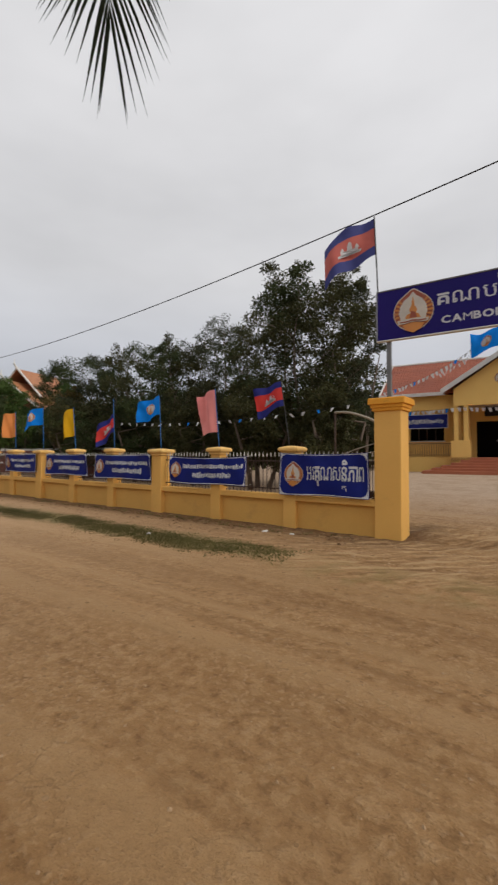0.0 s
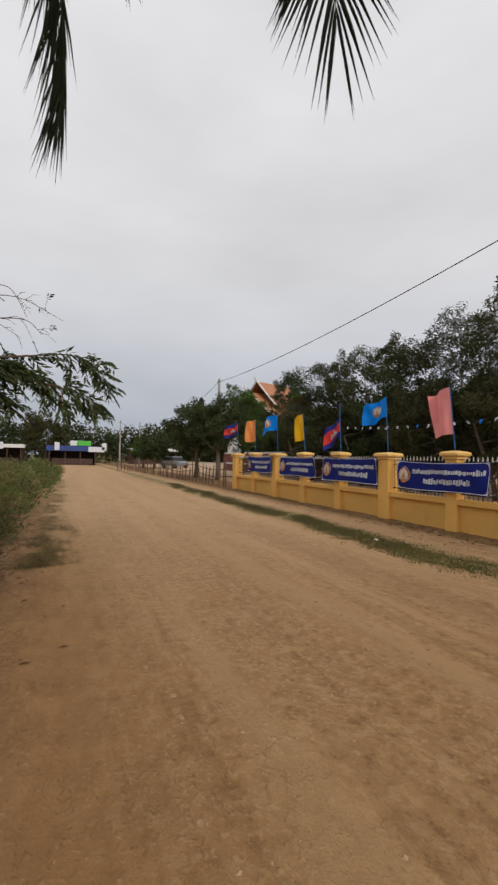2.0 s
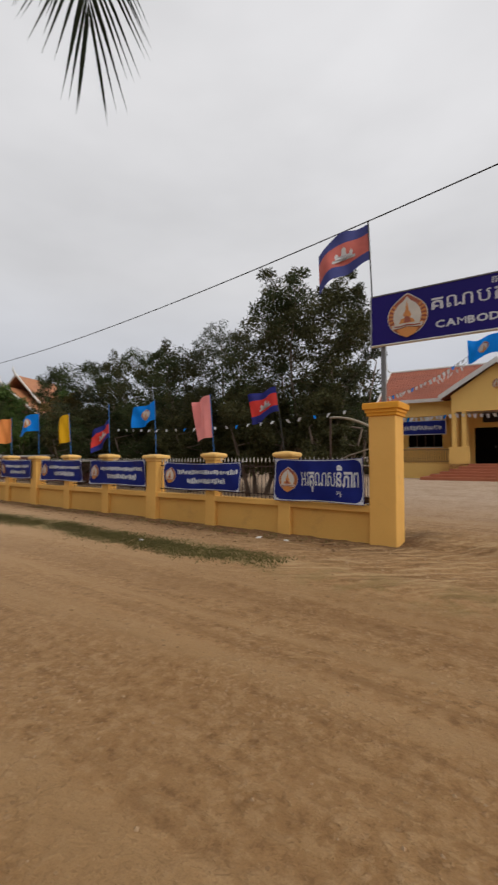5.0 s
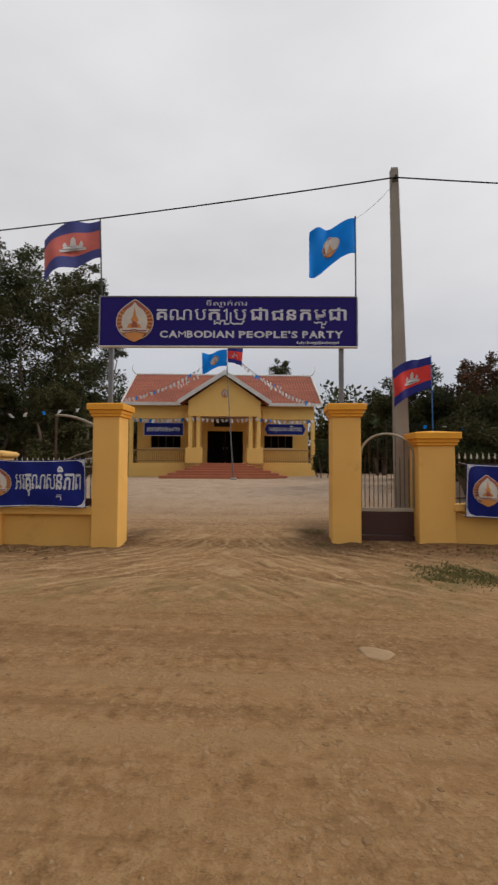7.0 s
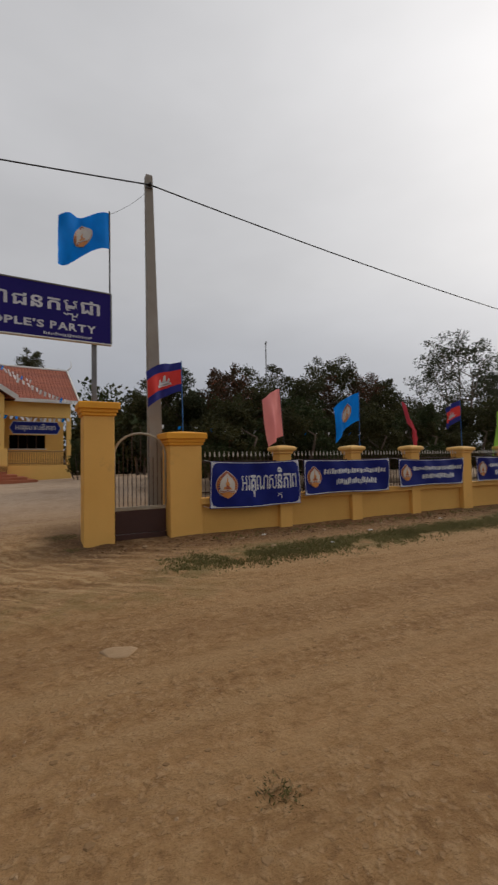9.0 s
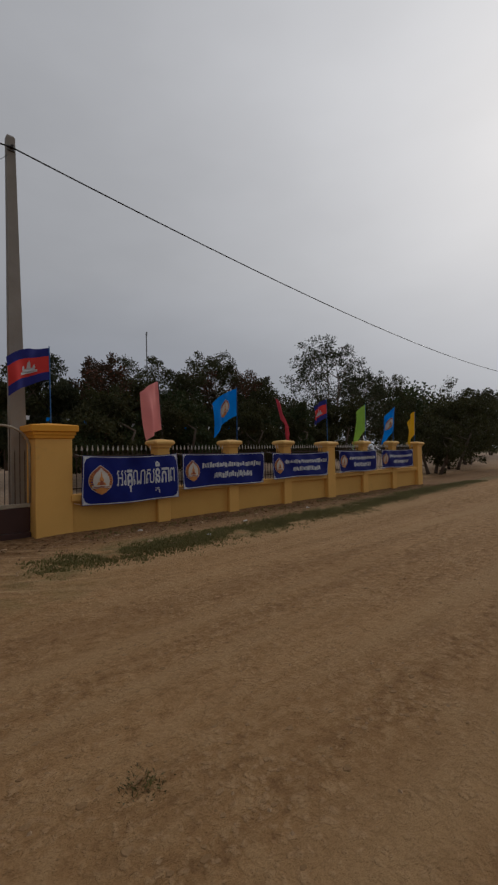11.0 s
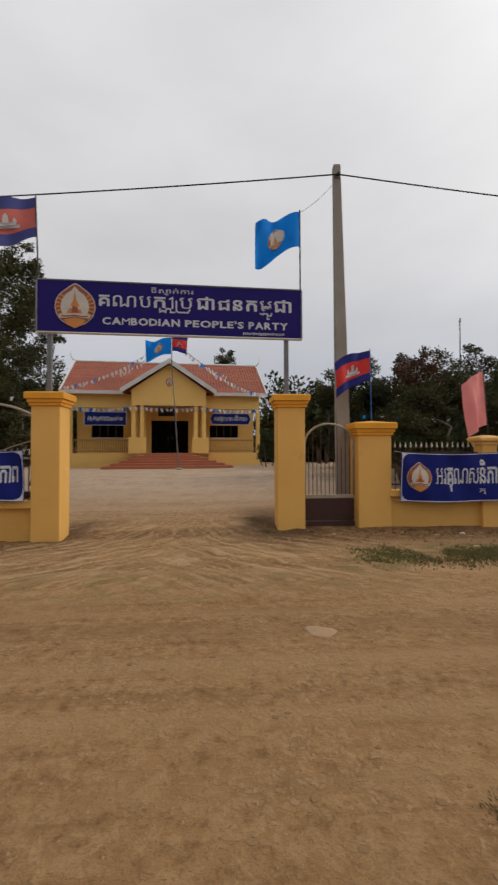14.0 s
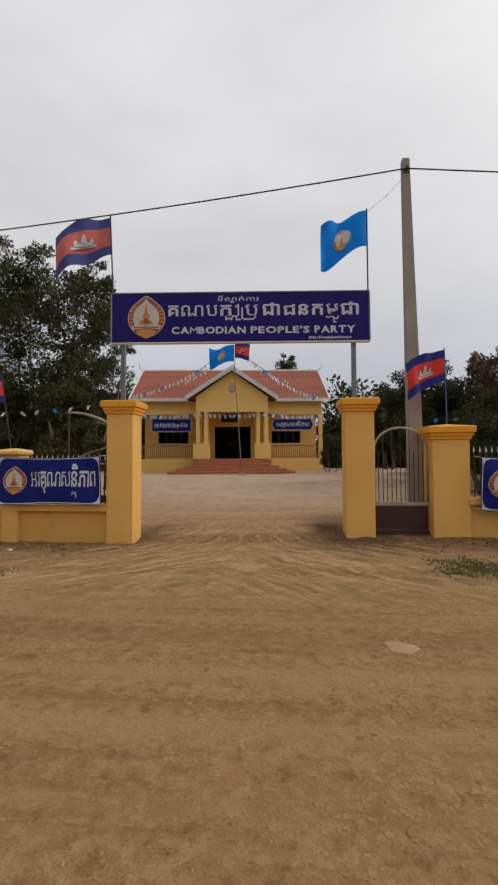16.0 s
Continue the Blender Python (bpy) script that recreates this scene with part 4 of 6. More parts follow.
# ---- flags ----
def flag(x, y, z0, z1, style, seed, w, h, away=(-1.0, 0.1), droop=0.25, lean=(0, 0), thick=0.011, label="", pole=None, badge=True, group="flags on the fence", down=0.0, bands=None):
    """A stick with a waving cloth. style: a cloth material or 'nation' (blue, red, blue with a plain white temple shape)."""
    rnd = random.Random(seed)
    r = thing("flag", label, "flag", (x, y, z0), group=group)
    H = z1 - z0
    d = Vector((away[0], away[1], 0)).normalized()
    nrm = Vector((-d.y, d.x, 0))
    foot, tip = Vector((0, 0, -0.05)), Vector((lean[0], lean[1], H))
    part("stick", Shape().tube([foot, (foot + tip) / 2, tip], thick, 6), pole or M_bluepole, r)
    ph, amp = rnd.uniform(0, 6), 0.15 * w + 0.03

    def at(s, t, lift):
        base = tip + (foot - tip) * (0.02 + (down + (1 - t) * h) / H)
        q = s * w
        wave = amp * s ** 0.7 * math.sin(ph + s * 5.5 + t * 1.4) + 0.4 * amp * s * math.sin(ph * 2 + s * 11 - t * 3)
        fall = -droop * w * s ** 1.5 * (1.1 - 0.25 * t) + 0.05 * w * math.sin(ph + 6 * s + t) * s - 0.12 * h * s * s * (1 - t) * math.sin(ph * 3)
        return base + d * (q * (1 - 0.12 * droop)) + nrm * (wave + lift) + Vector((0, 0, fall))

    if style == "nation":
        stripe = lambda s, t: 1 if 0.25 < t < 0.75 else 0
        part("cloth", Shape().mapped(20, 16, lambda s, t: at(s, t, 0), stripe), bands or [C_flagblue, C_red], r, "blue, red and blue striped cloth", smooth=True)
        temple = [([(0.28, 0.33), (0.72, 0.33), (0.72, 0.40), (0.28, 0.40)], 0), ([(0.33, 0.40), (0.67, 0.40), (0.66, 0.47), (0.34, 0.47)], 0)]
        for c, k, tp in ((0.36, 0.04, 0.57), (0.5, 0.055, 0.67), (0.64, 0.04, 0.57)):
            temple.append(([(c - k, 0.46), (c + k, 0.46), (c + k * 0.7, tp - 0.05), (c, tp), (c - k * 0.7, tp - 0.05)], 0))
        s = Shape()
        for side in (-1, 1):
            add_flat(s, temple, lambda a, b, u: at(a, b, side * u), lift=0.005, step=0.0005)
        part("temple_shape", s, C_white, r, "plain white temple shape")
    else:
        part("cloth", Shape().mapped(16, 12, lambda s, t: at(s, t, 0)), style, r, smooth=True)
        if badge:
            s = Shape()
            k = 0.3 * min(w, h)
            for side in (-1, 1):
                add_flat(s, BADGE, lambda a, b, u: at(0.5 + a * k / w, 0.5 + b * k / h, side * u), lift=0.005, step=0.001)
            part("emblem", s, [M_gold, M_cream, M_rust], r, "round orange emblem")
    return r


NAT = "blue-and-red flag with white temple"
flag(-4.88, 8.86, 1.88, 3.44, "nation", 1, 0.72, 0.58, (-1, -0.2), 0.35, (-0.24, 0), label=NAT + " on a dark stick", pole=M_darkpole)
flag(-7.06, 8.86, 1.88, 3.42, C_pink, 2, 0.62, 1.1, (-1, -0.1), 0.3, (-0.16, 0), label="tall plain pink flag on a blue stick", badge=False)
flag(-9.33, 8.86, 1.88, 3.45, C_blue, 3, 0.85, 0.55, (-1, -0.1), 0.35, (-0.1, 0), label="bright blue flag with round orange emblem")
flag(-11.58, 8.86, 1.88, 3.49, "nation", 4, 0.75, 0.58, (-1, -0.15), 0.75, (-0.1, 0), label=NAT + ", drooping at half mast", down=0.45)
flag(-13.85, 8.86, 1.88, 3.36, C_yellow, 5, 0.6, 0.95, (-1, -0.2), 0.45, (-0.2, 0), label="plain yellow flag on a blue stick", badge=False)
flag(-16.1, 8.86, 1.88, 3.5, C_blue, 6, 1.05, 0.62, (-1, -0.3), 0.15, (-0.1, 0), label="bright blue flag with round orange emblem, spread by wind")
flag(-18.36, 8.86, 1.88, 3.46, C_orange, 7, 0.55, 1.0, (-1, -0.5), 0.2, (-0.1, 0), label="tall plain orange flag on a stick", badge=False)
flag(-20.62, 8.86, 1.88, 3.5, "nation", 8, 1.0, 0.6, (-1, -0.3), 0.3, (-0.1, 0), label=NAT + " at the fence end")
flag(4.02, 9.32, 2.26, 3.84, "nation", 9, 0.85, 0.62, (-1, -0.1), 0.4, (-0.02, 0), label=NAT + " on a blue stick on the pier")
flag(6.5, 9.15, 1.95, 3.37, C_pink, 10, 0.62, 1.1, (-1, -0.35), 0.55, (-0.1, 0), label="tall plain pink flag on a dark stick", pole=M_darkpole, badge=False)
flag(8.85, 9.15, 1.95, 3.41, C_blue, 11, 0.85, 0.72, (-1, 0.15), 0.6, (0.02, 0), label="bright blue flag hanging limp with orange emblem")
flag(10.85, 9.15, 1.95, 3.25, C_crimson, 12, 0.8, 0.6, (1.0, 0.1), 1.2, (-0.45, 0), label="crimson flag trailing down from a leaning stick", badge=False, pole=M_darkpole)
flag(12.95, 9.15, 1.95, 3.39, "nation", 13, 0.72, 0.6, (-1, 0.1), 0.5, (0, 0), label=NAT + ", half furled")
flag(15.3, 9.15, 1.95, 3.37, C_lime, 14, 0.72, 0.95, (-1, 0.15), 0.9, (0.08, 0), label="plain lime green flag on a stick", badge=False)
flag(17.4, 9.15, 1.95, 3.4, C_blue, 15, 0.7, 0.95, (-1, 0.15), 0.9, (0.2, 0), label="bright blue flag hanging from a stick")
flag(19.3, 9.15, 1.95, 3.31, C_yellow, 16, 0.7, 1.0, (-1, 0.15), 0.9, (0.1, 0), label="plain yellow flag at the fence end", badge=False)
flag(-2.80, 9.06, 4.9, 6.78, "nation", 17, 1.15, 0.78, (-1, -0.35), 0.55, (-0.08, 0), 0.016, "thin blue-and-red flag, colours paled as if backlit, with white temple above the sign", M_darkpole, group="flags above the sign", bands=[C_backlitblue, C_backlitred])
flag(2.50, 9.32, 4.9, 6.80, C_blue, 18, 1.1, 0.74, (-1, -0.2), 0.55, (0.0, 0), 0.016, "large bright blue flag with round orange emblem above the sign", M_darkpole, group="flags above the sign")


# ---- utility poles and cables ----
def utility_pole(x, y, h, zb, lean=0.0, w=0.16, label="tall tapered concrete utility pole"):
    r = thing("utility_pole", label, "utility pole", (x, y, zb), group="utility poles")
    part("shaft", Shape().loft([[(lean * t + a * k, b * k, h * t - (0.2 if t == 0 else 0)) for a, b in ((-1, -0.8), (1, -0.8), (1, 0.8), (-1, 0.8))] for t, k in ((0, w), (0.35, w * 0.85), (0.7, w * 0.65), (0.995, w * 0.5), (1.0, w * 0.42))]), M_concrete, r)
    part("insulator", Shape().tube([(lean, -w * 0.5, h - 0.28), (lean, -w * 0.5 - 0.1, h - 0.28)], [0.035, 0.03], 8), M_dark, r, "dark ceramic insulator")
    part("bracket", Shape().box(lean - 0.07, lean + 0.07, -w * 0.5 - 0.02, -w * 0.5 + 0.03, h - 0.34, h - 0.24, cut=0.004), M_steel, r)
    return r


utility_pole(3.58, 9.9, 8.1, 0.1, -0.12, label="tall tapered concrete utility pole inside the side gate")
utility_pole(-33.0, 12.2, 8.0, 0.1, 0.0, label="concrete utility pole among roadside trees")


def cable(name, a, b, sag, rad, label, n=40):
    a, b = Vector(a), Vector(b)
    s = Shape().tube([a.lerp(b, k / n) - Vector((0, 0, sag * 4 * (k / n) * (1 - k / n))) for k in range(n + 1)], rad, 6)
    return single(name, s, M_cable, label, "cable")


cable("power_cable", (3.46, 9.78, 7.92), (-33.0, 12.1, 7.8), 0.68, 0.016, "black power cable slung between concrete poles")
cable("power_cable", (3.46, 9.78, 7.92), (45.0, 10.4, 7.6), 0.92, 0.016, "black power cable sagging towards the far pole")
cable("guy_wire", (3.4, 9.8, 7.75), (2.5, 9.34, 6.75), 0.06, 0.004, "thin wire from pole to flag pole", 8)
utility_pole(45.0, 10.5, 7.8, 0.1, label="far concrete utility pole beside the road")


# ---- party office ----
HX, HY, HA = -2.68, 28.85, 6.0


def office():
    g = 0.66
    r = thing("office_building", "single-storey yellow office with terracotta tiled roof and gabled porch", "building", (HX, HY, 0), HA)
    fl = 1.58

    def wall(x0, x1, y0, y1, z0, z1, name="wall", mat=M_housewall):
        return part(name, Shape().box(x0, x1, y0, y1, z0, z1, cut=0.01), mat, r)

    # body: front wall with door and window openings
    V = 3.2
    wall(-6.5, -5.5, V, V + 0.2, g - 0.2, 5.6)
    wall(-5.5, -3.3, V, V + 0.2, g - 0.2, 2.72)
    wall(-5.5, -3.3, V, V + 0.2, 3.62, 5.6)
    wall(-3.3, -1.33, V, V + 0.2, g - 0.2, 5.6)
    wall(-1.33, 1.33, V, V + 0.2, 3.95, 5.6)
    wall(1.33, 2.9, V, V + 0.2, g - 0.2, 5.6)
    wall(2.9, 5.05, V, V + 0.2, g - 0.2, 2.72)
    wall(2.9, 5.05, V, V + 0.2, 3.62, 5.6)
    wall(5.05, 6.2, V, V + 0.2, g - 0.2, 5.6)
    wall(-6.5, -6.3, V + 0.2, 9.0, g - 0.2, 5.6)
    wall(6.0, 6.2, V + 0.2, 9.0, g - 0.2, 5.6)
    wall(-6.5, 6.2, 9.0, 9.2, g - 0.2, 5.6)
    wall(-6.3, 6.0, V + 0.2, 9.0, fl - 0.15, fl, "floor_slab", M_concrete)
    # veranda: floor, low front wall, beam, frieze
    wall(-6.6, -2.6, 1.1, V, g - 0.2, fl, "veranda_floor")
    wall(2.6, 6.3, 1.1, V, g - 0.2, fl, "veranda_floor")
    wall(-2.6, 2.6, -0.1, V, g - 0.2, fl, "porch_floor", M_step)
    wall(-6.6, -2.5, 1.2, 1.45, 4.65, 5.6, "beam")
    wall(2.5, 6.3, 1.2, 1.45, 4.65, 5.6, "beam")
    wall(-6.6, 6.3, 1.45, V, 5.5, 5.62, "veranda_ceiling", M_trim)
    for x in (-6.5, 6.2):
        wall(x - 0.13, x + 0.13, 1.2, 1.46, g - 0.2, 4.66, "column")
    # balustrades
    for x0, x1 in ((-6.37, -2.65), (2.65, 6.07)):
        part("handrail", Shape().box(x0, x1, 1.27, 1.35, 2.44, 2.52), M_rail, r)
        part("handrail", Shape().box(x0, x1, 1.28, 1.34, 1.7, 1.75), M_rail, r)
        n = 26
        for k in range(n):
            x = x0 + (x1 - x0) * (k + 0.5) / n
            part("baluster", Shape().tube([(x, 1.31, 1.58), (x, 1.31, 1.9), (x, 1.31, 2.1), (x, 1.31, 2.45)], [0.022, 0.034, 0.02, 0.024], 6), M_rail, r)
    # porch: blocks, paired columns, gable
    for s in (-1, 1):
        wall(min(s * 1.5, s * 2.6), max(s * 1.5, s * 2.6), -0.1, 0.55, g - 0.2, 2.6, "pedestal")
        for c in (1.76, 2.3):
            wall(s * c - 0.13, s * c + 0.13, 0.05, 0.31, 2.6, 4.75, "column")
        wall(min(s * 2.3, s * 2.43), max(s * 2.3, s * 2.43), 0.3, V, 4.7, 5.7, "side_beam")
        for c in (1.76, 2.3):
            wall(s * c - 0.13, s * c + 0.13, 1.9, 2.16, fl, 4.72, "column")
    gab = Shape()
    out = [(-2.43, 4.72), (2.43, 4.72), (2.43, 5.75), (0, 7.45), (-2.43, 5.75)]
    gab.loft([[(a, 0.0, b) for a, b in out], [(a, 0.22, b) for a, b in out]])
    part("gable_wall", gab, M_housewall, r)
    s = Shape()
    add_flat(s, BADGE, lambda a, b, u: (a * 0.27, -u, 6.25 + b * 0.33))
    part("emblem", s, [M_gold, M_cream, M_rust], r, "round emblem on the gable")
    wall(-2.3, 2.3, 0.22, V, 4.9, 5.0, "porch_ceiling", M_trim)
    # doorway and windows: near-black sheets paint the unlit rooms behind
    d = part("door", Shape().box(-1.33, -0.02, V + 0.08, V + 0.13, fl, 3.95), M_void, r, "near-black sheet painted as half of the unlit doorway")
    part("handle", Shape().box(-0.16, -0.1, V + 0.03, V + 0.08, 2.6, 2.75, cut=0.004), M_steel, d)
    d = part("door", Shape().box(0.02, 1.33, V + 0.08, V + 0.13, fl, 3.95), M_void, r, "near-black sheet painted as half of the unlit doorway")
    part("handle", Shape().box(0.1, 0.16, V + 0.03, V + 0.08, 2.6, 2.75, cut=0.004), M_steel, d)
    part("name_board", Shape().box(-0.85, 0.35, V - 0.05, V, 4.28, 4.98), M_dark, r, "dark board above the door")
    for x0, x1 in ((-5.5, -3.3), (2.9, 5.05)):
        w = part("window", Shape().box(x0, x1, V + 0.12, V + 0.16, 2.72, 3.62), M_void, r, "window opening with its unlit room painted near-black")
        for k in range(5):
            x = x0 + (x1 - x0) * k / 4
            part("mullion", Shape().box(max(x - 0.03, x0), min(x + 0.03, x1), V + 0.06, V + 0.12, 2.72, 3.62, cut=0.004), M_wood, w)
        part("sill", Shape().box(x0 - 0.06, x1 + 0.06, V - 0.06, V - 0.003, 2.64, 2.72), M_trim, w)
    # roof: two slopes of the main roof, porch roof, fascias
    def slope(p00, p10, p11, p01, thick=0.08):
        a = [Vector(p) for p in (p00, p10, p11, p01)]
        n = (a[1] - a[0]).cross(a[3] - a[0]).normalized() * thick
        return Shape().loft([[p - n for p in a], a])
    e, rg = 5.72, 8.5
    main = part("roof", slope((-7.05, 0.75, e), (6.75, 0.75, e), (6.7, 5.0, rg), (-7.0, 5.0, rg)), M_tile, r, "terracotta tiled slope")
    part("roof", slope((6.75, 9.6, e), (-7.05, 9.6, e), (-7.0, 5.0, rg), (6.7, 5.0, rg)), M_tile, r, "terracotta tiled slope")
    for s in (-1, 1):
        part("porch_roof", slope((s * 3.05, -0.35, 5.62), (s * 3.05, 4.2, 5.62), (0, 4.2, 7.72), (0, -0.35, 7.72)) if s > 0 else slope((0, -0.35, 7.72), (0, 4.2, 7.72), (s * 3.05, 4.2, 5.62), (s * 3.05, -0.35, 5.62)), M_tile, r)
        a = Vector((s * 3.12, 0, 5.42))
        b = Vector((0, 0, 7.46))
        up = Vector((0, 0, 0.32))
        ring = [a, b, b + up, a + up]
        if s < 0:
            ring = ring[::-1]
        part("bargeboard", Shape().loft([[(p.x, -0.42, p.z) for p in ring], [(p.x, -0.36, p.z) for p in ring]]), M_trim, r, "white gable board")
        part("end_gable", Shape().loft([[(x, y, z) for y, z in ((3.2, 5.6), (9.2, 5.6), (5.0, 8.35))] for x in ((-6.5, -6.3) if s < 0 else (6.0, 6.2))]), M_housewall, r)
        q = 6.75 if s > 0 else -7.05
        for y0, y1 in ((0.7, 5.0), (9.6, 5.0)):
            ring = [(y0, e - 0.1), (y1, rg - 0.02), (y1, rg + 0.1), (y0, e + 0.06)]
            if y0 > y1:
                ring = ring[::-1]
            part("verge_board", Shape().loft([[(q - 0.05, y, z) for y, z in ring], [(q + 0.05, y, z) for y, z in ring]]), M_trim, r)
        # curled ridge finial
        pts = [(q, 5.0, rg + 0.05), (q + s * 0.14, 5.0, rg + 0.16), (q + s * 0.3, 5.0, rg + 0.36), (q + s * 0.3, 5.0, rg + 0.62), (q + s * 0.22, 5.0, rg + 0.85)]
        part("finial", Shape().tube(pts, [0.06, 0.055, 0.04, 0.025, 0.008], 6), M_trim, r, "curled ridge finial", smooth=True)
    part("ridge_cap", Shape().tube([(-7.0, 5.0, rg + 0.02), (6.7, 5.0, rg + 0.02)], 0.1, 8), M_trim, r)
    part("ridge_cap", Shape().tube([(0, -0.35, 7.74), (0, 3.9, 7.74)], 0.08, 8), M_trim, r)
    for x0, x1 in ((-7.1, -2.95), (2.95, 6.8)):
        part("fascia", Shape().box(x0, x1, 0.66, 0.72, e - 0.2, e + 0.02), M_trim, r, "white eaves board")
    # front steps, widening downwards
    for k in range(6):
        z1 = fl - 0.155 * k
        hw, v0 = 1.55 + 0.48 * k, -0.1 - 0.36 * (k + 1)
        part("step", Shape().box(-hw, hw, v0, v0 + 0.37, g - 0.25, z1 - 0.01 - 0.005 * (k == 0)), M_step, r)
        if k:
            for s in (-1, 1):
                part("step", Shape().box(min(s * (hw - 0.48), s * hw), max(s * (hw - 0.48), s * hw), v0 + 0.372, 0.9, g - 0.25, z1 - 0.01), M_step, r)
    # raised ribs of roof tiles: courses across the near slope
    L = math.hypot(5.0 - 0.75, rg - e)
    dy, dz = (5.0 - 0.75) / L, (rg - e) / L
    course = Shape()
    n, cols = 17, 68
    for i in range(cols):
        x0 = -7.0 + 13.7 * i / cols
        x1 = x0 + 13.7 / cols
        a = [(x0 + 0.012, 0, 0.0), (x0 + 0.03, 0, 0.028), (x1 - 0.06, 0, 0.03), (x1 - 0.012, 0, 0.005)]
        w = 0.30
        vs = [(p[0], 0.0, p[2] + 0.012) for p in a] + [(p[0], w * dy, w * dz + p[2]) for p in a]
        course.add(vs, [(0, 1, 5, 4), (1, 2, 6, 5), (2, 3, 7, 6), (0, 3, 2, 1)])
    cm = course.mesh("tile_course", M_tile)
    for j in range(n):
        d0 = L * j / n
        place(part("tile_course", cm, None, main), 0, 0.75 + d0 * dy, e + d0 * dz + 0.004)


office()


def office_banner(x0, x1, z0, z1, text, pointed):
    ca, sa = math.cos(radians(HA)), math.sin(radians(HA))
    v = 1.12
    r = thing("porch_banner", "navy banner with white lettering hung on the veranda", "banner", (HX + x0 * ca - v * sa, HY + x0 * sa + v * ca, z0), HA)
    w, h = x1 - x0, z1 - z0
    k = 0.22 if pointed else 0.05
    for d, mt, y in ((0.0, M_white, 0.03), (0.04, M_navy, 0.02)):
        o = [(k, d), (w - k, d), (w - d, k if not pointed else h / 2), (w - d, h - k if not pointed else h / 2), (w - k, h - d), (k, h - d), (d, h - k if not pointed else h / 2), (d, k if not pointed else h / 2)]
        part("edge" if mt is M_white else "sheet", Shape().loft([[(a, y - 0.012, b) for a, b in o], [(a, y, b) for a, b in o]]), mt, r)
    s = Shape()
    if text:
        vs, fs = letters(text, w * 0.78, h * 0.6, w * 0.11, h * 0.22, 0.012)
        s.add([(a, 0.003, b) for a, b in vs], fs)
    else:
        rnd = random.Random(4)
        q = w * 0.08
        while q < w * 0.9:
            d = rnd.uniform(0.03, 0.075)
            s.box(q, q + d, 0.001, 0.007, h * rnd.uniform(0.3, 0.4), h * rnd.uniform(0.55, 0.68), cut=0.002)
            q += d + rnd.uniform(0.03, 0.06)
    part("lettering", s, M_white, r, "white lettering")



def rag():
    """A torn dark cloth snagged on the cable."""
    s = Shape().mapped(5, 10, lambda a, t: (-0.2 * t + 0.45 * a * (1.15 - t), -0.9 * t * t + 0.35 * a, -1.25 * t + 0.16 * math.sin(5 * a + 3 * t)))
    single("torn_cloth", s, C_black, "torn dark cloth snagged on the power cable", "cloth", (-36.2, 11.5, 6.75))


rag()
office_banner(-5.6, -2.85, 3.45, 4.38, None, False)
office_banner(2.75, 5.7, 3.55, 4.36, ["អ", "រ", "គុ", "ណ", "ស", "និ", "ភា", "ព"], True)


def to_court(u, v, z):
    ca, sa = math.cos(radians(HA)), math.sin(radians(HA))
    return Vector((HX + u * ca - v * sa, HY + u * sa + v * ca, z))


def bunting(a, b, sag, n, seed, label, size=0.19):
    """A string of small paper pennants."""
    rnd = random.Random(seed)
    a, b = Vector(a), Vector(b)
    r = thing("bunting", label, "bunting", a, group="strings of pennants")
    pt = lambda t: (b - a) * t - Vector((0, 0, sag * 4 * t * (1 - t)))
    part("string", Shape().tube([pt(k / 16) for k in range(17)], 0.006, 4), M_cable, r)
    for k in range(n):
        t = (k + 0.5) / n
        p, d = pt(t), (b - a).normalized()
        w, h = size, size * rnd.uniform(1.0, 1.4)
        sw = Vector((rnd.uniform(-0.12, 0.12), rnd.uniform(-0.12, 0.12), -h))
        s = Shape().mapped(2, 2, lambda i, j: p + d * w * (i - 0.5) * (1 - 0.3 * j) + sw * j + Vector((0, 0.03 * math.sin(3 * i + k) * j, 0)))
        part("pennant", s, C_blue if rnd.random() < 0.16 else C_white, r)


FP_BASE, FP_TOP = to_court(0.62, -3.5, 0.5), to_court(0.18, -3.5, 7.3)


def court_flagpole():
    r = thing("flag_pole", "thin leaning flag pole before the office steps", "flag pole", FP_BASE)
    part("pole", Shape().tube([(0, 0, -0.1), (FP_TOP - FP_BASE) * 0.5, FP_TOP - FP_BASE], [0.04, 0.032, 0.02], 8), M_steel, r)
    part("footing", Shape().tower(0, 0, [(0.2, 0.2, -0.1), (0.2, 0.2, 0.18), (0.14, 0.14, 0.24)]), M_concrete, r)


court_flagpole()
flag(FP_TOP.x, FP_TOP.y, 6.9, 8.35, C_blue, 31, 1.5, 0.95, (-1, -0.1), 0.25, (0, 0), 0.015, "bright blue flag on the court flag pole", M_steel, group="court flags")
flag(FP_TOP.x + 0.06, FP_TOP.y - 0.05, 6.9, 8.5, "nation", 32, 0.9, 0.9, (1, -0.15), 0.15, (0, 0), 0.012, NAT + " on the court flag pole", M_steel, group="court flags")
top = FP_TOP + Vector((0, 0, 1.0))
bunting(top, to_court(-6.8, 0.4, 5.9), 0.5, 26, 1, "string of white and blue pennants from flag pole to eaves")
bunting(top, to_court(6.6, 0.3, 5.6), 0.6, 26, 2, "string of white and blue pennants from flag pole to eaves")
bunting(top, to_court(-3.6, 2.5, 7.2), 0.3, 14, 3, "string of white pennants over the roof")
bunting(top, to_court(4.2, 2.5, 7.2), 0.3, 14, 4, "string of white pennants over the roof")
bunting(to_court(-6.4, 0.9, 4.66), to_court(-2.4, -0.05, 4.6), 0.1, 16, 5, "string of white pennants under the eaves")
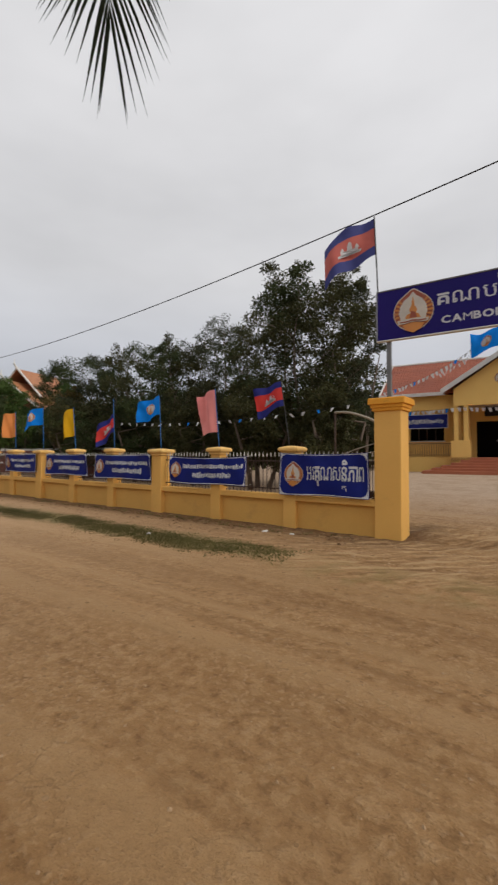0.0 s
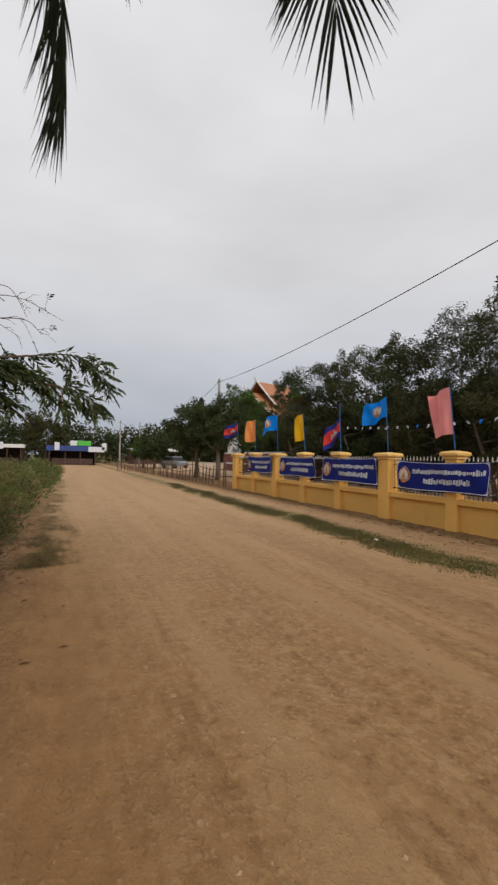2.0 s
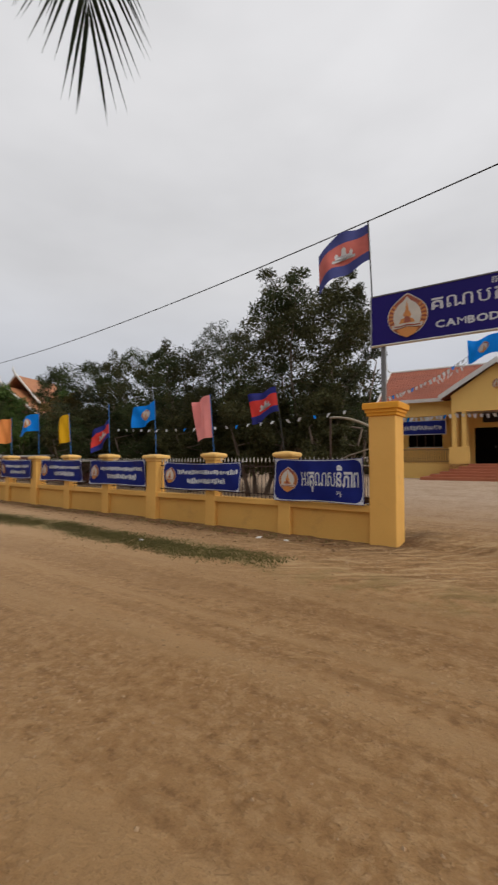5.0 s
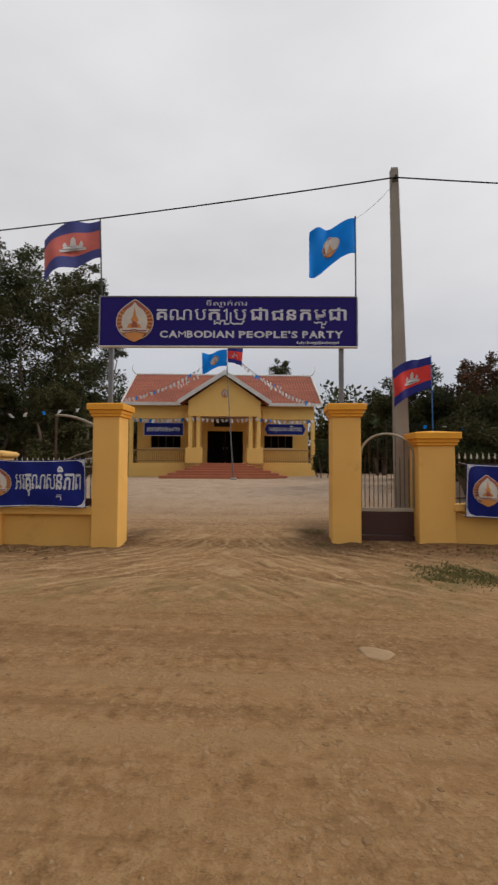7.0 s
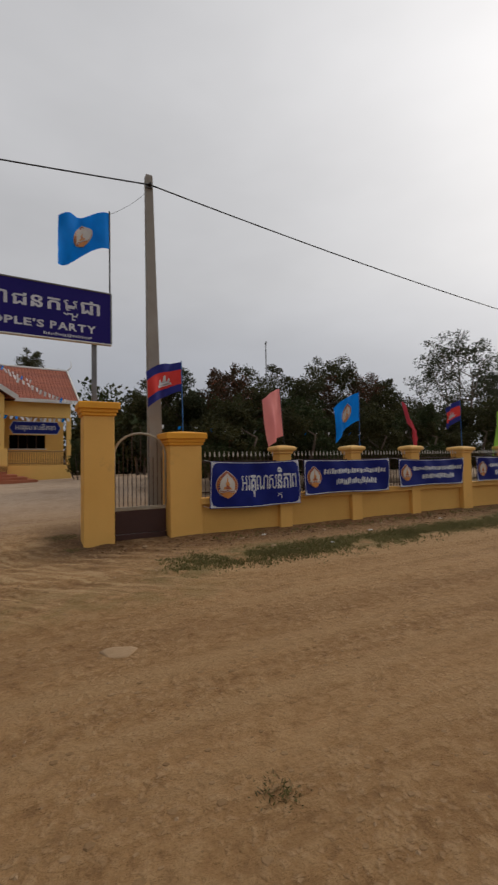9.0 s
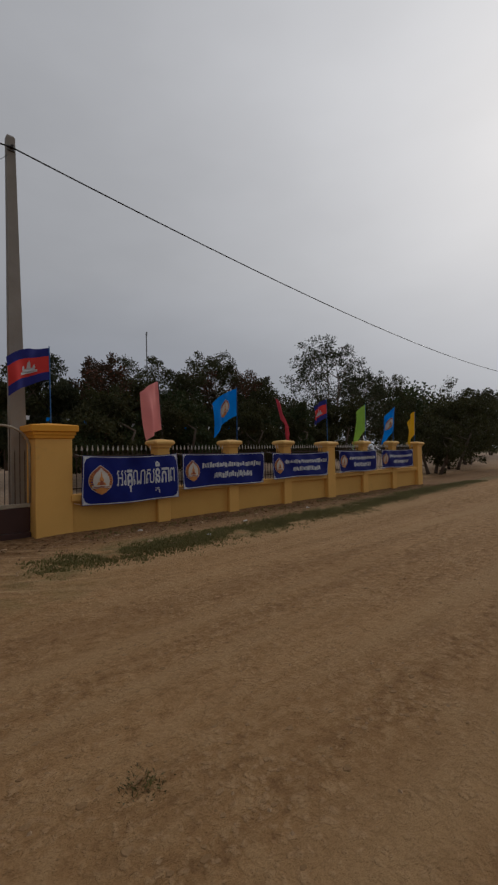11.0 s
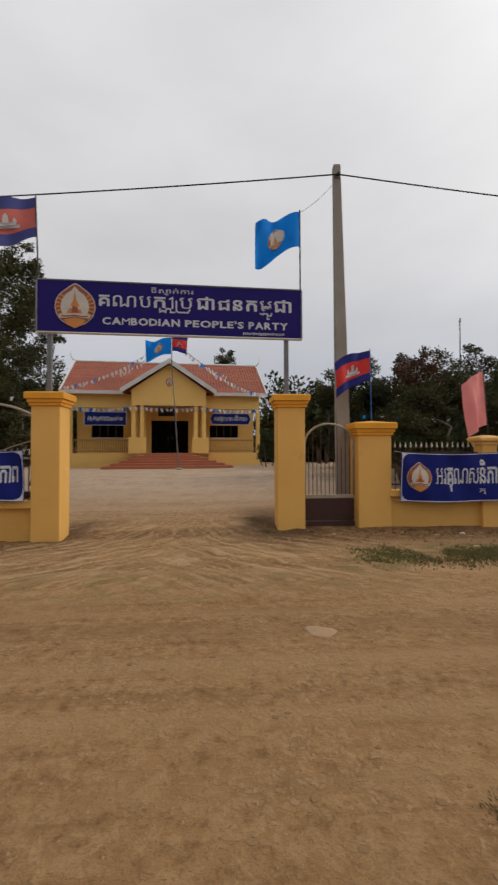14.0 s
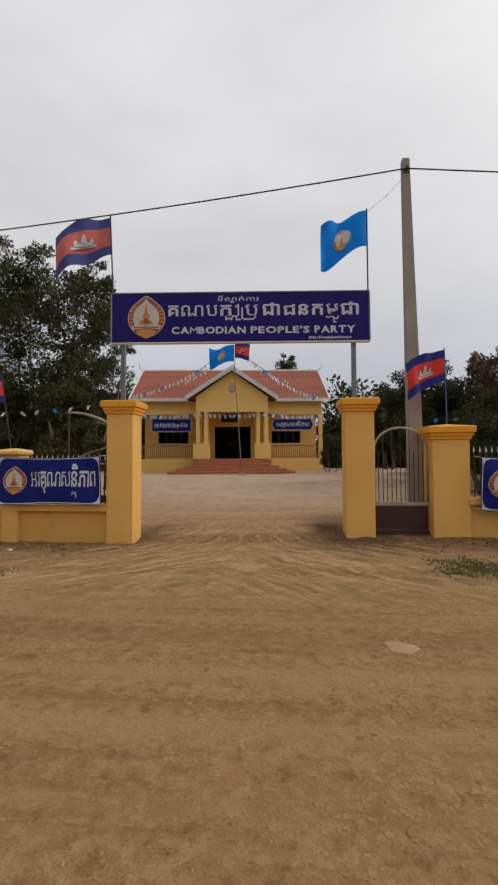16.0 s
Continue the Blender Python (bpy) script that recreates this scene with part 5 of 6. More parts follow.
bunting(to_court(-2.3, -0.08, 4.62), to_court(2.3, -0.08, 4.62), 0.1, 14, 6, "string of white pennants across the porch")
bunting(to_court(2.4, -0.05, 4.6), to_court(6.2, 0.9, 4.62), 0.1, 14, 7, "string of white pennants under the eaves")
bunting((-17.0, 13.0, 3.2), (-5.0, 13.2, 3.3), 0.25, 22, 8, "string of white and blue pennants between the trees", 0.11)
bunting((5.0, 15.5, 3.0), (22.0, 16.5, 3.3), 0.3, 26, 9, "string of white and blue pennants between the trees", 0.12)


# ---- trees ----
def leaf_cloud(s, rng, centre, radius, n, size, narrow=0.4, flat=0.75, slot=0, hang=0.0):
    """n folded leaves in an uneven blob, thicker towards its outside."""
    c = np.array(centre)
    d = rng.normal(size=(n, 3))
    d /= np.linalg.norm(d, axis=1)[:, None]
    rad = radius * (0.15 + 0.85 * rng.random(n) ** 0.55) * (1 + 0.25 * np.sin(d[:, 0] * 5 + c[0]) * np.sin(d[:, 2] * 4 + c[1]))
    p = c + d * rad[:, None] * np.array([1, 1, flat])
    ax = rng.normal(size=(n, 3)) + d * 0.6
    ax[:, 2] -= hang
    ax /= np.linalg.norm(ax, axis=1)[:, None]
    sd = np.cross(ax, rng.normal(size=(n, 3)))
    sd /= np.linalg.norm(sd, axis=1)[:, None] + 1e-9
    nm = np.cross(ax, sd)
    L = size * (0.6 + 0.8 * rng.random(n))[:, None]
    W = L * narrow * 0.5
    o = len(s.v)
    vs = np.stack([p, p + ax * L * 0.5 + sd * W + nm * W * 0.3, p + ax * L, p + ax * L * 0.5 - sd * W + nm * W * 0.3], 1).reshape(-1, 3)
    s.v += [tuple(q) for q in vs.tolist()]
    s.f += [f for k in range(o, o + 4 * n, 4) for f in ((k, k + 1, k + 2), (k, k + 2, k + 3))]
    s.m += [slot] * (2 * n)


def tree(x, y, h, spread_r, low, seed, mat, label, leaves=5000, size=0.2, blobs=16, stems=1, narrow=0.4, trunk=0.16, bark=None, second=None, hang=0.2, blob_r=None, group="trees behind the fence", category="tree", dense=1.7):
    """Tapered trunk and limbs, crown of leaf clumps with gaps."""
    rng = np.random.default_rng(seed)
    zb = ground_z(x, y)
    r = thing("tree", label, category, (x, y, zb), group=group)
    wood = Shape()
    crown = Shape()
    heads = []
    for k in range(blobs):
        f = (k + 0.5) / blobs
        z = low + (h - low) * (0.12 + 0.80 * f)
        wide = spread_r * math.sin(math.pi * (0.18 + 0.72 * f)) ** 0.8
        a = k * 2.4 + rng.uniform(-0.5, 0.5)
        q = wide * math.sqrt(rng.uniform(0.15, 1.0)) * 0.85
        heads.append(Vector((q * math.cos(a), q * math.sin(a), z)))
    bases = []
    for i in range(stems):
        a = i * 2.1 + rng.uniform(0, 1)
        off = 0.0 if stems == 1 else 0.12 + 0.1 * stems
        b = Vector((off * math.cos(a), off * math.sin(a), -0.1))
        t = Vector((off * 3.2 * math.cos(a) + rng.uniform(-0.2, 0.2), off * 3.2 * math.sin(a), low + (h - low) * 0.55))
        pts = [b.lerp(t, q) + Vector((rng.uniform(-1, 1), rng.uniform(-1, 1), 0)) * 0.07 * h * 0.2 * (0 < q < 1) for q in (0, 0.25, 0.5, 0.75, 1)]
        rad = trunk / math.sqrt(stems)
        wood.tube(pts, [rad * 1.25, rad, rad * 0.82, rad * 0.6, rad * 0.35], 8)
        bases.append((pts, rad))
    for k, hd in enumerate(heads):
        pts, rad = bases[k % stems]
        j = min(range(1, 5), key=lambda q: abs(pts[q].z - (hd.z - 0.25 * (h - low))))
        o = pts[j]
        mid = o.lerp(hd, 0.5) + Vector((0, 0, -0.08 * (hd - o).length))
        wood.tube([o, mid, hd], [rad * 0.42, rad * 0.26, rad * 0.07], 5)
        for _ in range(3):
            v = Vector(rng.normal(size=3))
            e = hd + v * min(1.0, 1.3 / v.length) * (blob_r or spread_r * 0.32) * 0.7
            wood.tube([mid.lerp(hd, 0.5), e], [rad * 0.12, rad * 0.03], 4)
        br = (blob_r or spread_r * 0.36) * rng.uniform(0.7, 1.25)
        slot = 1 if (second and rng.random() < 0.35) else 0
        count = int(1.75 * dense * leaves / blobs)
        leaf_cloud(crown, rng, hd, br * 0.8, int(count * 0.5), size * 0.66, narrow, 0.78, slot, hang)
        # tufts of leaves at the twig ends, with gaps between them
        tufts = 7
        for _ in range(tufts):
            d = Vector(rng.normal(size=3))
            d.z = d.z * 0.7 + 0.25
            d.normalize()
            e = hd + d * br * rng.uniform(0.7, 1.25)
            wood.tube([hd.lerp(e, 0.2), e], [rad * 0.09, rad * 0.03], 4)
            leaf_cloud(crown, rng, e, br * rng.uniform(0.24, 0.42), int(count * 0.75 / tufts), size * 0.66, narrow, 0.85, slot, hang)
    part("trunk", wood, bark or M_bark, r, smooth=True)
    part("crown", crown, [mat, second or mat], r)
    return r


TALL = "tall dark-leaved tree with several thin stems behind the fence"
tree(-9.0, 17.2, 9.9, 3.6, 2.0, 11, L_dark, TALL, 14000, 0.2, 26, 3, second=L_mid)
tree(-7.1, 17.6, 8.9, 1.5, 1.6, 12, L_grey, "slender grey-leaved tree with thin pale stems by the court", 3000, 0.2, 14, 3, 0.3, 0.12)
tree(-14.6, 18.6, 9.0, 2.6, 1.6, 13, L_grey, "grey-green tree with an open feathery crown", 5200, 0.2, 18, 2, 0.3, second=L_dark)
tree(-18.0, 18.0, 8.2, 2.6, 1.0, 14, L_dark, "dense dark green tree behind the fence", 6500, 0.2, 18, 2, second=L_mid)
tree(-22.2, 18.6, 8.7, 2.8, 1.0, 15, L_dark, "dense dark green tree behind the fence", 6500, 0.2, 18, 2, second=L_mid)
tree(-27.0, 18.8, 9.0, 2.8, 1.0, 16, L_mid, "green tree behind the fence", 6000, 0.22, 18, 2, second=L_grey)
tree(-36.0, 20.5, 9.8, 2.0, 1.2, 17, L_mid, "slim feathery green tree with open crown", 4200, 0.3, 30, 2, 0.28, hang=0.6, blob_r=0.75)
tree(-10.4, 15.4, 4.6, 2.2, 0.6, 18, L_dark, "low dark bushy tree near the railing", 5200, 0.18, 14, 3, dense=2.6)
tree(-14.0, 15.6, 4.4, 2.2, 0.5, 19, L_dark, "low dark bushy tree near the railing", 5200, 0.18, 14, 3, dense=2.6)
tree(-18.2, 15.6, 4.4, 2.2, 0.5, 20, L_mid, "low green bushy tree near the railing", 5000, 0.18, 14, 3, second=L_dark, dense=2.6)
tree(-6.9, 15.2, 4.2, 1.6, 0.8, 21, L_dark, "low dark bushy tree near the gate", 3600, 0.18, 12, 3, dense=2.6)
tree(-29.4, 12.9, 6.8, 1.9, 1.8, 22, L_bright, "feathery bright green tree at the fence end", 4500, 0.26, 16, 1, 0.3, hang=0.6)
tree(-28.0, 10.4, 5.5, 2.3, 2.3, 23, L_mid, "drooping roadside tree with feathery leaves", 4200, 0.26, 14, 1, 0.3, hang=0.9)
tree(-31.8, 10.0, 5.6, 2.6, 2.3, 24, L_mid, "drooping roadside tree with feathery leaves", 4200, 0.28, 14, 1, 0.3, hang=0.9)
tree(-58.0, 10.6, 4.0, 2.0, 1.2, 25, L_bright, "small round roadside tree", 3000, 0.3, 12, 1)
tree(-55.0, 11.5, 4.4, 2.4, 1.0, 26, L_mid, "small round roadside tree", 2500, 0.35, 12, 1)
tree(-30.5, 19.0, 6.9, 2.6, 0.8, 27, L_yellowing, "tree with yellowing leaves before the temple", 5000, 0.26, 16, 2, second=L_bright)
tree(-39.5, 19.0, 6.2, 2.6, 0.8, 28, L_mid, "green tree before the temple", 5000, 0.26, 16, 2, second=L_bright)
tree(-24.0, 15.2, 4.6, 2.3, 0.4, 29, L_dark, "low dark bushy tree near the railing", 4500, 0.2, 14, 3, second=L_mid, dense=2.6)
RIGHTS = "dense dark tree with reddish flowers beyond the fence"
tree(6.8, 19.5, 5.0, 1.9, 0.8, 31, L_grey, "grey-green bushy tree beyond the side gate", 4200, 0.2, 14, 2, second=L_dark, dense=2.6)
tree(10.0, 19.5, 5.5, 2.4, 0.8, 32, L_dark, RIGHTS, 6500, 0.2, 18, 2, second=L_red)
tree(13.6, 20.0, 5.8, 2.5, 0.8, 33, L_dark, RIGHTS, 6500, 0.2, 18, 2, second=L_mid)
tree(17.4, 20.5, 6.9, 2.6, 0.9, 34, L_dark, RIGHTS, 6500, 0.2, 18, 2, second=L_red)
tree(21.6, 21.5, 6.2, 2.4, 0.8, 35, L_dark, "dense dark green tree beyond the fence", 5500, 0.22, 16, 2)
tree(32.3, 23.5, 11.0, 4.2, 2.5, 36, L_grey, "tall open grey-green tree with bare limbs showing", 2400, 0.36, 34, 3, 0.35, 0.2, blob_r=1.05)
tree(40.0, 25.0, 9.4, 3.4, 2.0, 37, L_grey, "tall open grey-green tree with bare limbs showing", 2000, 0.36, 26, 2, 0.35, 0.2, blob_r=1.0)
tree(47.0, 26.0, 9.4, 3.6, 1.0, 38, L_dark, "dense dark tree past the fence end", 5500, 0.28, 16, 2)
tree(8.0, 15.8, 3.6, 1.7, 0.4, 39, L_dark, "low dark shrub tree near the railing", 4000, 0.18, 12, 3, second=L_mid, dense=2.6)
tree(11.6, 16.2, 3.8, 1.9, 0.4, 40, L_mid, "low green shrub tree near the railing", 4200, 0.18, 12, 3, second=L_dark, dense=2.6)
tree(15.4, 16.4, 3.8, 1.9, 0.4, 41, L_dark, "low dark shrub tree near the railing", 4200, 0.18, 12, 3, dense=2.6)
tree(19.6, 16.8, 3.8, 2.0, 0.4, 42, L_mid, "low green shrub tree near the railing", 4200, 0.2, 12, 3, second=L_dark, dense=2.6)
tree(24.5, 17.0, 4.4, 2.2, 0.4, 43, L_dark, "low dark shrub tree past the court", 4200, 0.22, 12, 3, dense=2.6)
tree(26.5, 11.5, 3.4, 1.8, 0.3, 44, L_dark, "dark roadside shrub past the fence end", 3200, 0.2, 10, 3)
tree(31.5, 12.5, 4.6, 2.4, 0.4, 45, L_dark, "dark roadside shrub past the fence end", 3600, 0.24, 12, 3)
tree(39.0, 14.0, 5.6, 3.0, 0.5, 46, L_dark, "dark roadside tree past the fence end", 4000, 0.28, 14, 2)
tree(50.0, 18.0, 7.4, 3.8, 0.6, 47, L_dark, "dark roadside tree far along the road", 4200, 0.34, 16, 2)
tree(64.0, 20.0, 8.4, 4.6, 0.6, 48, L_dark, "dark roadside tree far along the road", 4200, 0.42, 16, 2)
tree(3.7, 27.5, 2.3, 0.85, 0.25, 49, L_mid, "round clipped shrub beside the office veranda", 2600, 0.13, 10, 3, 0.35, 0.05, group="")
tree(1.2, 43.0, 11.2, 2.2, 4.0, 50, L_dark, "dark tree rising behind the office roof", 3000, 0.28, 12, 1, group="")
tree(-14.5, 33.0, 6.4, 2.4, 1.0, 51, L_dark, "dark tree beside the office", 4000, 0.24, 14, 2, group="", dense=2.6)
tree(8.6, 33.0, 6.0, 2.4, 0.8, 52, L_dark, "dark tree beside the office", 4200, 0.24, 14, 2, group="", dense=2.6)
tree(-74.0, -2.0, 7.0, 4.0, 2.4, 53, L_dark, "broad dark tree beside the far shops", 4500, 0.4, 16, 2, group="")


def far_woods():
    """Tree belts on the skyline: thousands of leaf clumps that nobody could count."""
    s = Shape()
    rng = np.random.default_rng(77)
    for x0, y0, x1, y1, h, n in ((-95, -40, -92, 40, 8.0, 46), (-90, 24, -30, 40, 8.0, 34), (-30, 42, -6, 52, 9.0, 16), (6, 46, 60, 44, 8.5, 34), (55, 30, 120, 42, 10.5, 34), (90, 24, 150, -10, 10, 30), (-60, -22, -20, -9, 6.0, 22), (4, 39, 16, 38, 5.0, 12), (-24, 37, -12, 38, 6.0, 10), (-50, 25, -18, 24, 6.0, 26), (8, 25, 30, 27, 4.6, 20)):
        for k in range(n):
            t = (k + rng.random()) / n
            x, y = x0 + (x1 - x0) * t, y0 + (y1 - y0) * t
            hh = h * rng.uniform(0.7, 1.1)
            rr = hh * 0.34
            for z in (hh * 0.25, hh * 0.5, hh * 0.78):
                leaf_cloud(s, rng, (x + rng.uniform(-1, 1), y + rng.uniform(-1, 1), ground_z(x, y) + z), rr * (1.1 if z < hh * 0.6 else 0.8), 300, 0.5, 0.6, 0.9, int(rng.integers(0, 2)))
    single("far_woods", s, [L_dark, L_mid], "dark tree belt on the skyline", "woods", kind="stuff")


far_woods()


def fan_palm(x, y, h, seed):
    rng = np.random.default_rng(seed)
    r = thing("palm_tree", "small palm with drooping fronds beside the court", "palm", (x, y, ground_z(x, y)))
    part("trunk", Shape().tube([(0, 0, -0.1), (0.05, 0, h * 0.5), (0, 0, h)], [0.16, 0.12, 0.1], 8), M_bark, r, smooth=True)
    for k in range(16):
        a, up = k * 2.4, rng.uniform(0.2, 1.1)
        L = 1.9
        sp = [Vector((math.cos(a) * L * t, math.sin(a) * L * t, h + up * L * t - 1.5 * L * t * t * 0.75)) for t in (0, 0.25, 0.5, 0.75, 1)]
        s = Shape().tube(sp, [0.02, 0.016, 0.012, 0.008, 0.003], 4)
        side = Vector((-math.sin(a), math.cos(a), 0))
        for j in range(28):
            t = 0.15 + 0.85 * j / 28
            i = min(int(t * 4), 3)
            p = sp[i].lerp(sp[i + 1], t * 4 - i)
            for sg in (-1, 1):
                e = p + side * sg * 0.4 * (1.1 - 0.6 * t) + Vector((math.cos(a) * 0.2, math.sin(a) * 0.2, -0.3))
                m = p.lerp(e, 0.4) + Vector((math.cos(a), math.sin(a), 0)) * 0.02
                s.add([p, m, e, p.lerp(e, 0.4) - Vector((math.cos(a), math.sin(a), 0)) * 0.02], [(0, 1, 2, 3)])
        part("frond", s, L_palm, r)


fan_palm(-11.8, 28.0, 4.9, 3)
fan_palm(-10.2, 31.0, 5.3, 4)


# ---- coconut palm overhead ----
def coconut_palm():
    base = Vector((0.9, -3.4, 0.0))
    crown = Vector((0.5, -2.2, 6.6))
    r = thing("palm_tree", "coconut palm leaning over the road with long drooping fronds", "palm", (base.x, base.y, ground_z(base.x, base.y)))
    o = Vector((base.x, base.y, ground_z(base.x, base.y)))
    part("trunk", Shape().tube([(0, 0, -0.2), (0.02, 0.15, 1.6), (-0.1, 0.55, 4.0), crown - o], [0.2, 0.15, 0.13, 0.12], 10), M_bark, r, smooth=True)
    # (tip, bend) for each frond; the first hangs over the road as a fan, the second hangs straight down
    rng = np.random.default_rng(5)
    fan = Vector((0.42, 0.91, 0))
    tips = [((-1.95, 1.78, 4.40), (-1.50, 1.22, 7.1), 0.86), ((-3.1, 0.2, 4.14), (-2.75, 0.22, 7.1), 0.8), ((-3.6, 0.62, 6.15), (-2.8, -0.2, 7.8), 0.6), ((4.0, -3.2, 4.4), (3.4, -2.8, 7.6), 0.8), ((1.5, -6.6, 4.6), (1.3, -5.6, 7.8), 0.8), ((-1.8, -6.0, 4.5), (-1.3, -5.2, 7.6), 0.8)]
    for which, (tip, ctrl, long) in enumerate(tips):
        tip, ctrl = Vector(tip), Vector(ctrl)
        pt = lambda t: crown * (1 - t) ** 2 + ctrl * 2 * t * (1 - t) + tip * t * t
        s = Shape().tube([pt(k / 16) - o for k in range(17)], [0.03 * (1 - k / 16) + 0.003 for k in range(17)], 6)
        face = (tip - crown).cross(Vector((0, 0, 1))).normalized()
        if which == 0:
            face = fan
        n = (92, 210, 90, 80, 80, 80)[which]
        for j in range(n):
            t = 0.14 + 0.86 * (j + 0.5) / n
            p = pt(t)
            tan = (pt(min(t + 0.01, 1)) - pt(t - 0.01)).normalized()
            L = long * (1 - 0.22 * max(0, t - 0.6) / 0.4) * rng.uniform(0.86, 1.08)
            for sg in (-1, 1):
                # leaflets close towards the midrib at its tip
                a = radians(36) * (1 - 0.75 * smooth01((t - 0.9) / 0.1)) + rng.normal() * 0.035
                go = (tan * math.cos(a) + face * sg * math.sin(a)).normalized()
                sag = 0.14
                if which == 1:
                    # wind-blown: all leaflets trail to one side of the midrib
                    a = 0.85 * rng.random() ** 1.6 * (1.15 - 0.6 * t) + 0.02
                    go = (tan * math.cos(a) - fan * math.sin(a) + Vector(rng.normal(size=3)) * 0.05).normalized()
                    sag = 0.25
                m = p + go * L * 0.5
                e = m + (go + Vector((0, 0, -sag))).normalized() * L * 0.5
                wv = go.cross(Vector((0.5, -0.3, -0.8)) + Vector(rng.normal(size=3)) * 0.25).normalized() * (0.007 if which == 1 else 0.0095)
                q = p.lerp(m, 0.25)
                s.add([p - o, q + wv - o, m + wv - o, e - o, m - wv - o, q - wv - o], [(0, 1, 5), (1, 2, 4, 5), (2, 3, 4)])
                if which == 0 and sg < 0 and t < 0.93:
                    # more leaflets hang folded below on one side
                    for _ in range(3):
                        g2 = (go + Vector((0.2, -0.1, -0.15)) * rng.uniform(0.2, 2.0) - fan * rng.uniform(-0.1, 0.15)).normalized()
                        m2, e2 = p + g2 * L * 0.5, p + (g2 + Vector((0, 0, -0.1))) * L * rng.uniform(0.8, 0.98)
                        s.add([p - o, m2 + wv - o, e2 - o, m2 - wv - o], [(0, 1, 2, 3)])
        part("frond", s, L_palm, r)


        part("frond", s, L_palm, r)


coconut_palm()


# ---- roadside thicket on the near side ----
def spray(s, rng, p, way, size, slot=0):
    """A hanging compound leaf: narrow leaflets in pairs along a thin drooping stalk."""
    way = way.normalized()
    side = way.cross(Vector((0, 0, 1)) + Vector(rng.normal(size=3)) * 0.5).normalized()
    n = 5
    for j in range(n):
        t = (j + 0.6) / n
        q = p + way * size * 0.75 * t + Vector((0, 0, -0.22 * size * t * t))
        for sg in (-1, 1):
            d = (way * 0.75 + side * sg * 0.8 + Vector((0, 0, -0.65)) + Vector(rng.normal(size=3)) * 0.14).normalized()
            L = size * rng.uniform(0.36, 0.52)
            wv = d.cross(Vector(rng.normal(size=3))).normalized() * L * 0.13
            s.add([q, q + d * L * 0.45 + wv, q + d * L, q + d * L * 0.45 - wv], [(0, 1, 2, 3)], slot)


def curve_through(pts, n):
    """n + 1 places on a smooth curve through a few."""
    pts = [Vector(p) for p in pts]
    pts = [pts[0] * 2 - pts[1]] + pts + [pts[-1] * 2 - pts[-2]]
    out = []
    for i in range(n + 1):
        u = min(i / n * (len(pts) - 3), len(pts) - 3 - 1e-6)
        k, t = int(u), u - int(u)
        a, b, c, d = pts[k:k + 4]
        out.append(0.5 * (2 * b + (c - a) * t + (2 * a - 5 * b + 4 * c - d) * t * t + (3 * b - a - 3 * c + d) * t ** 3))
    return out


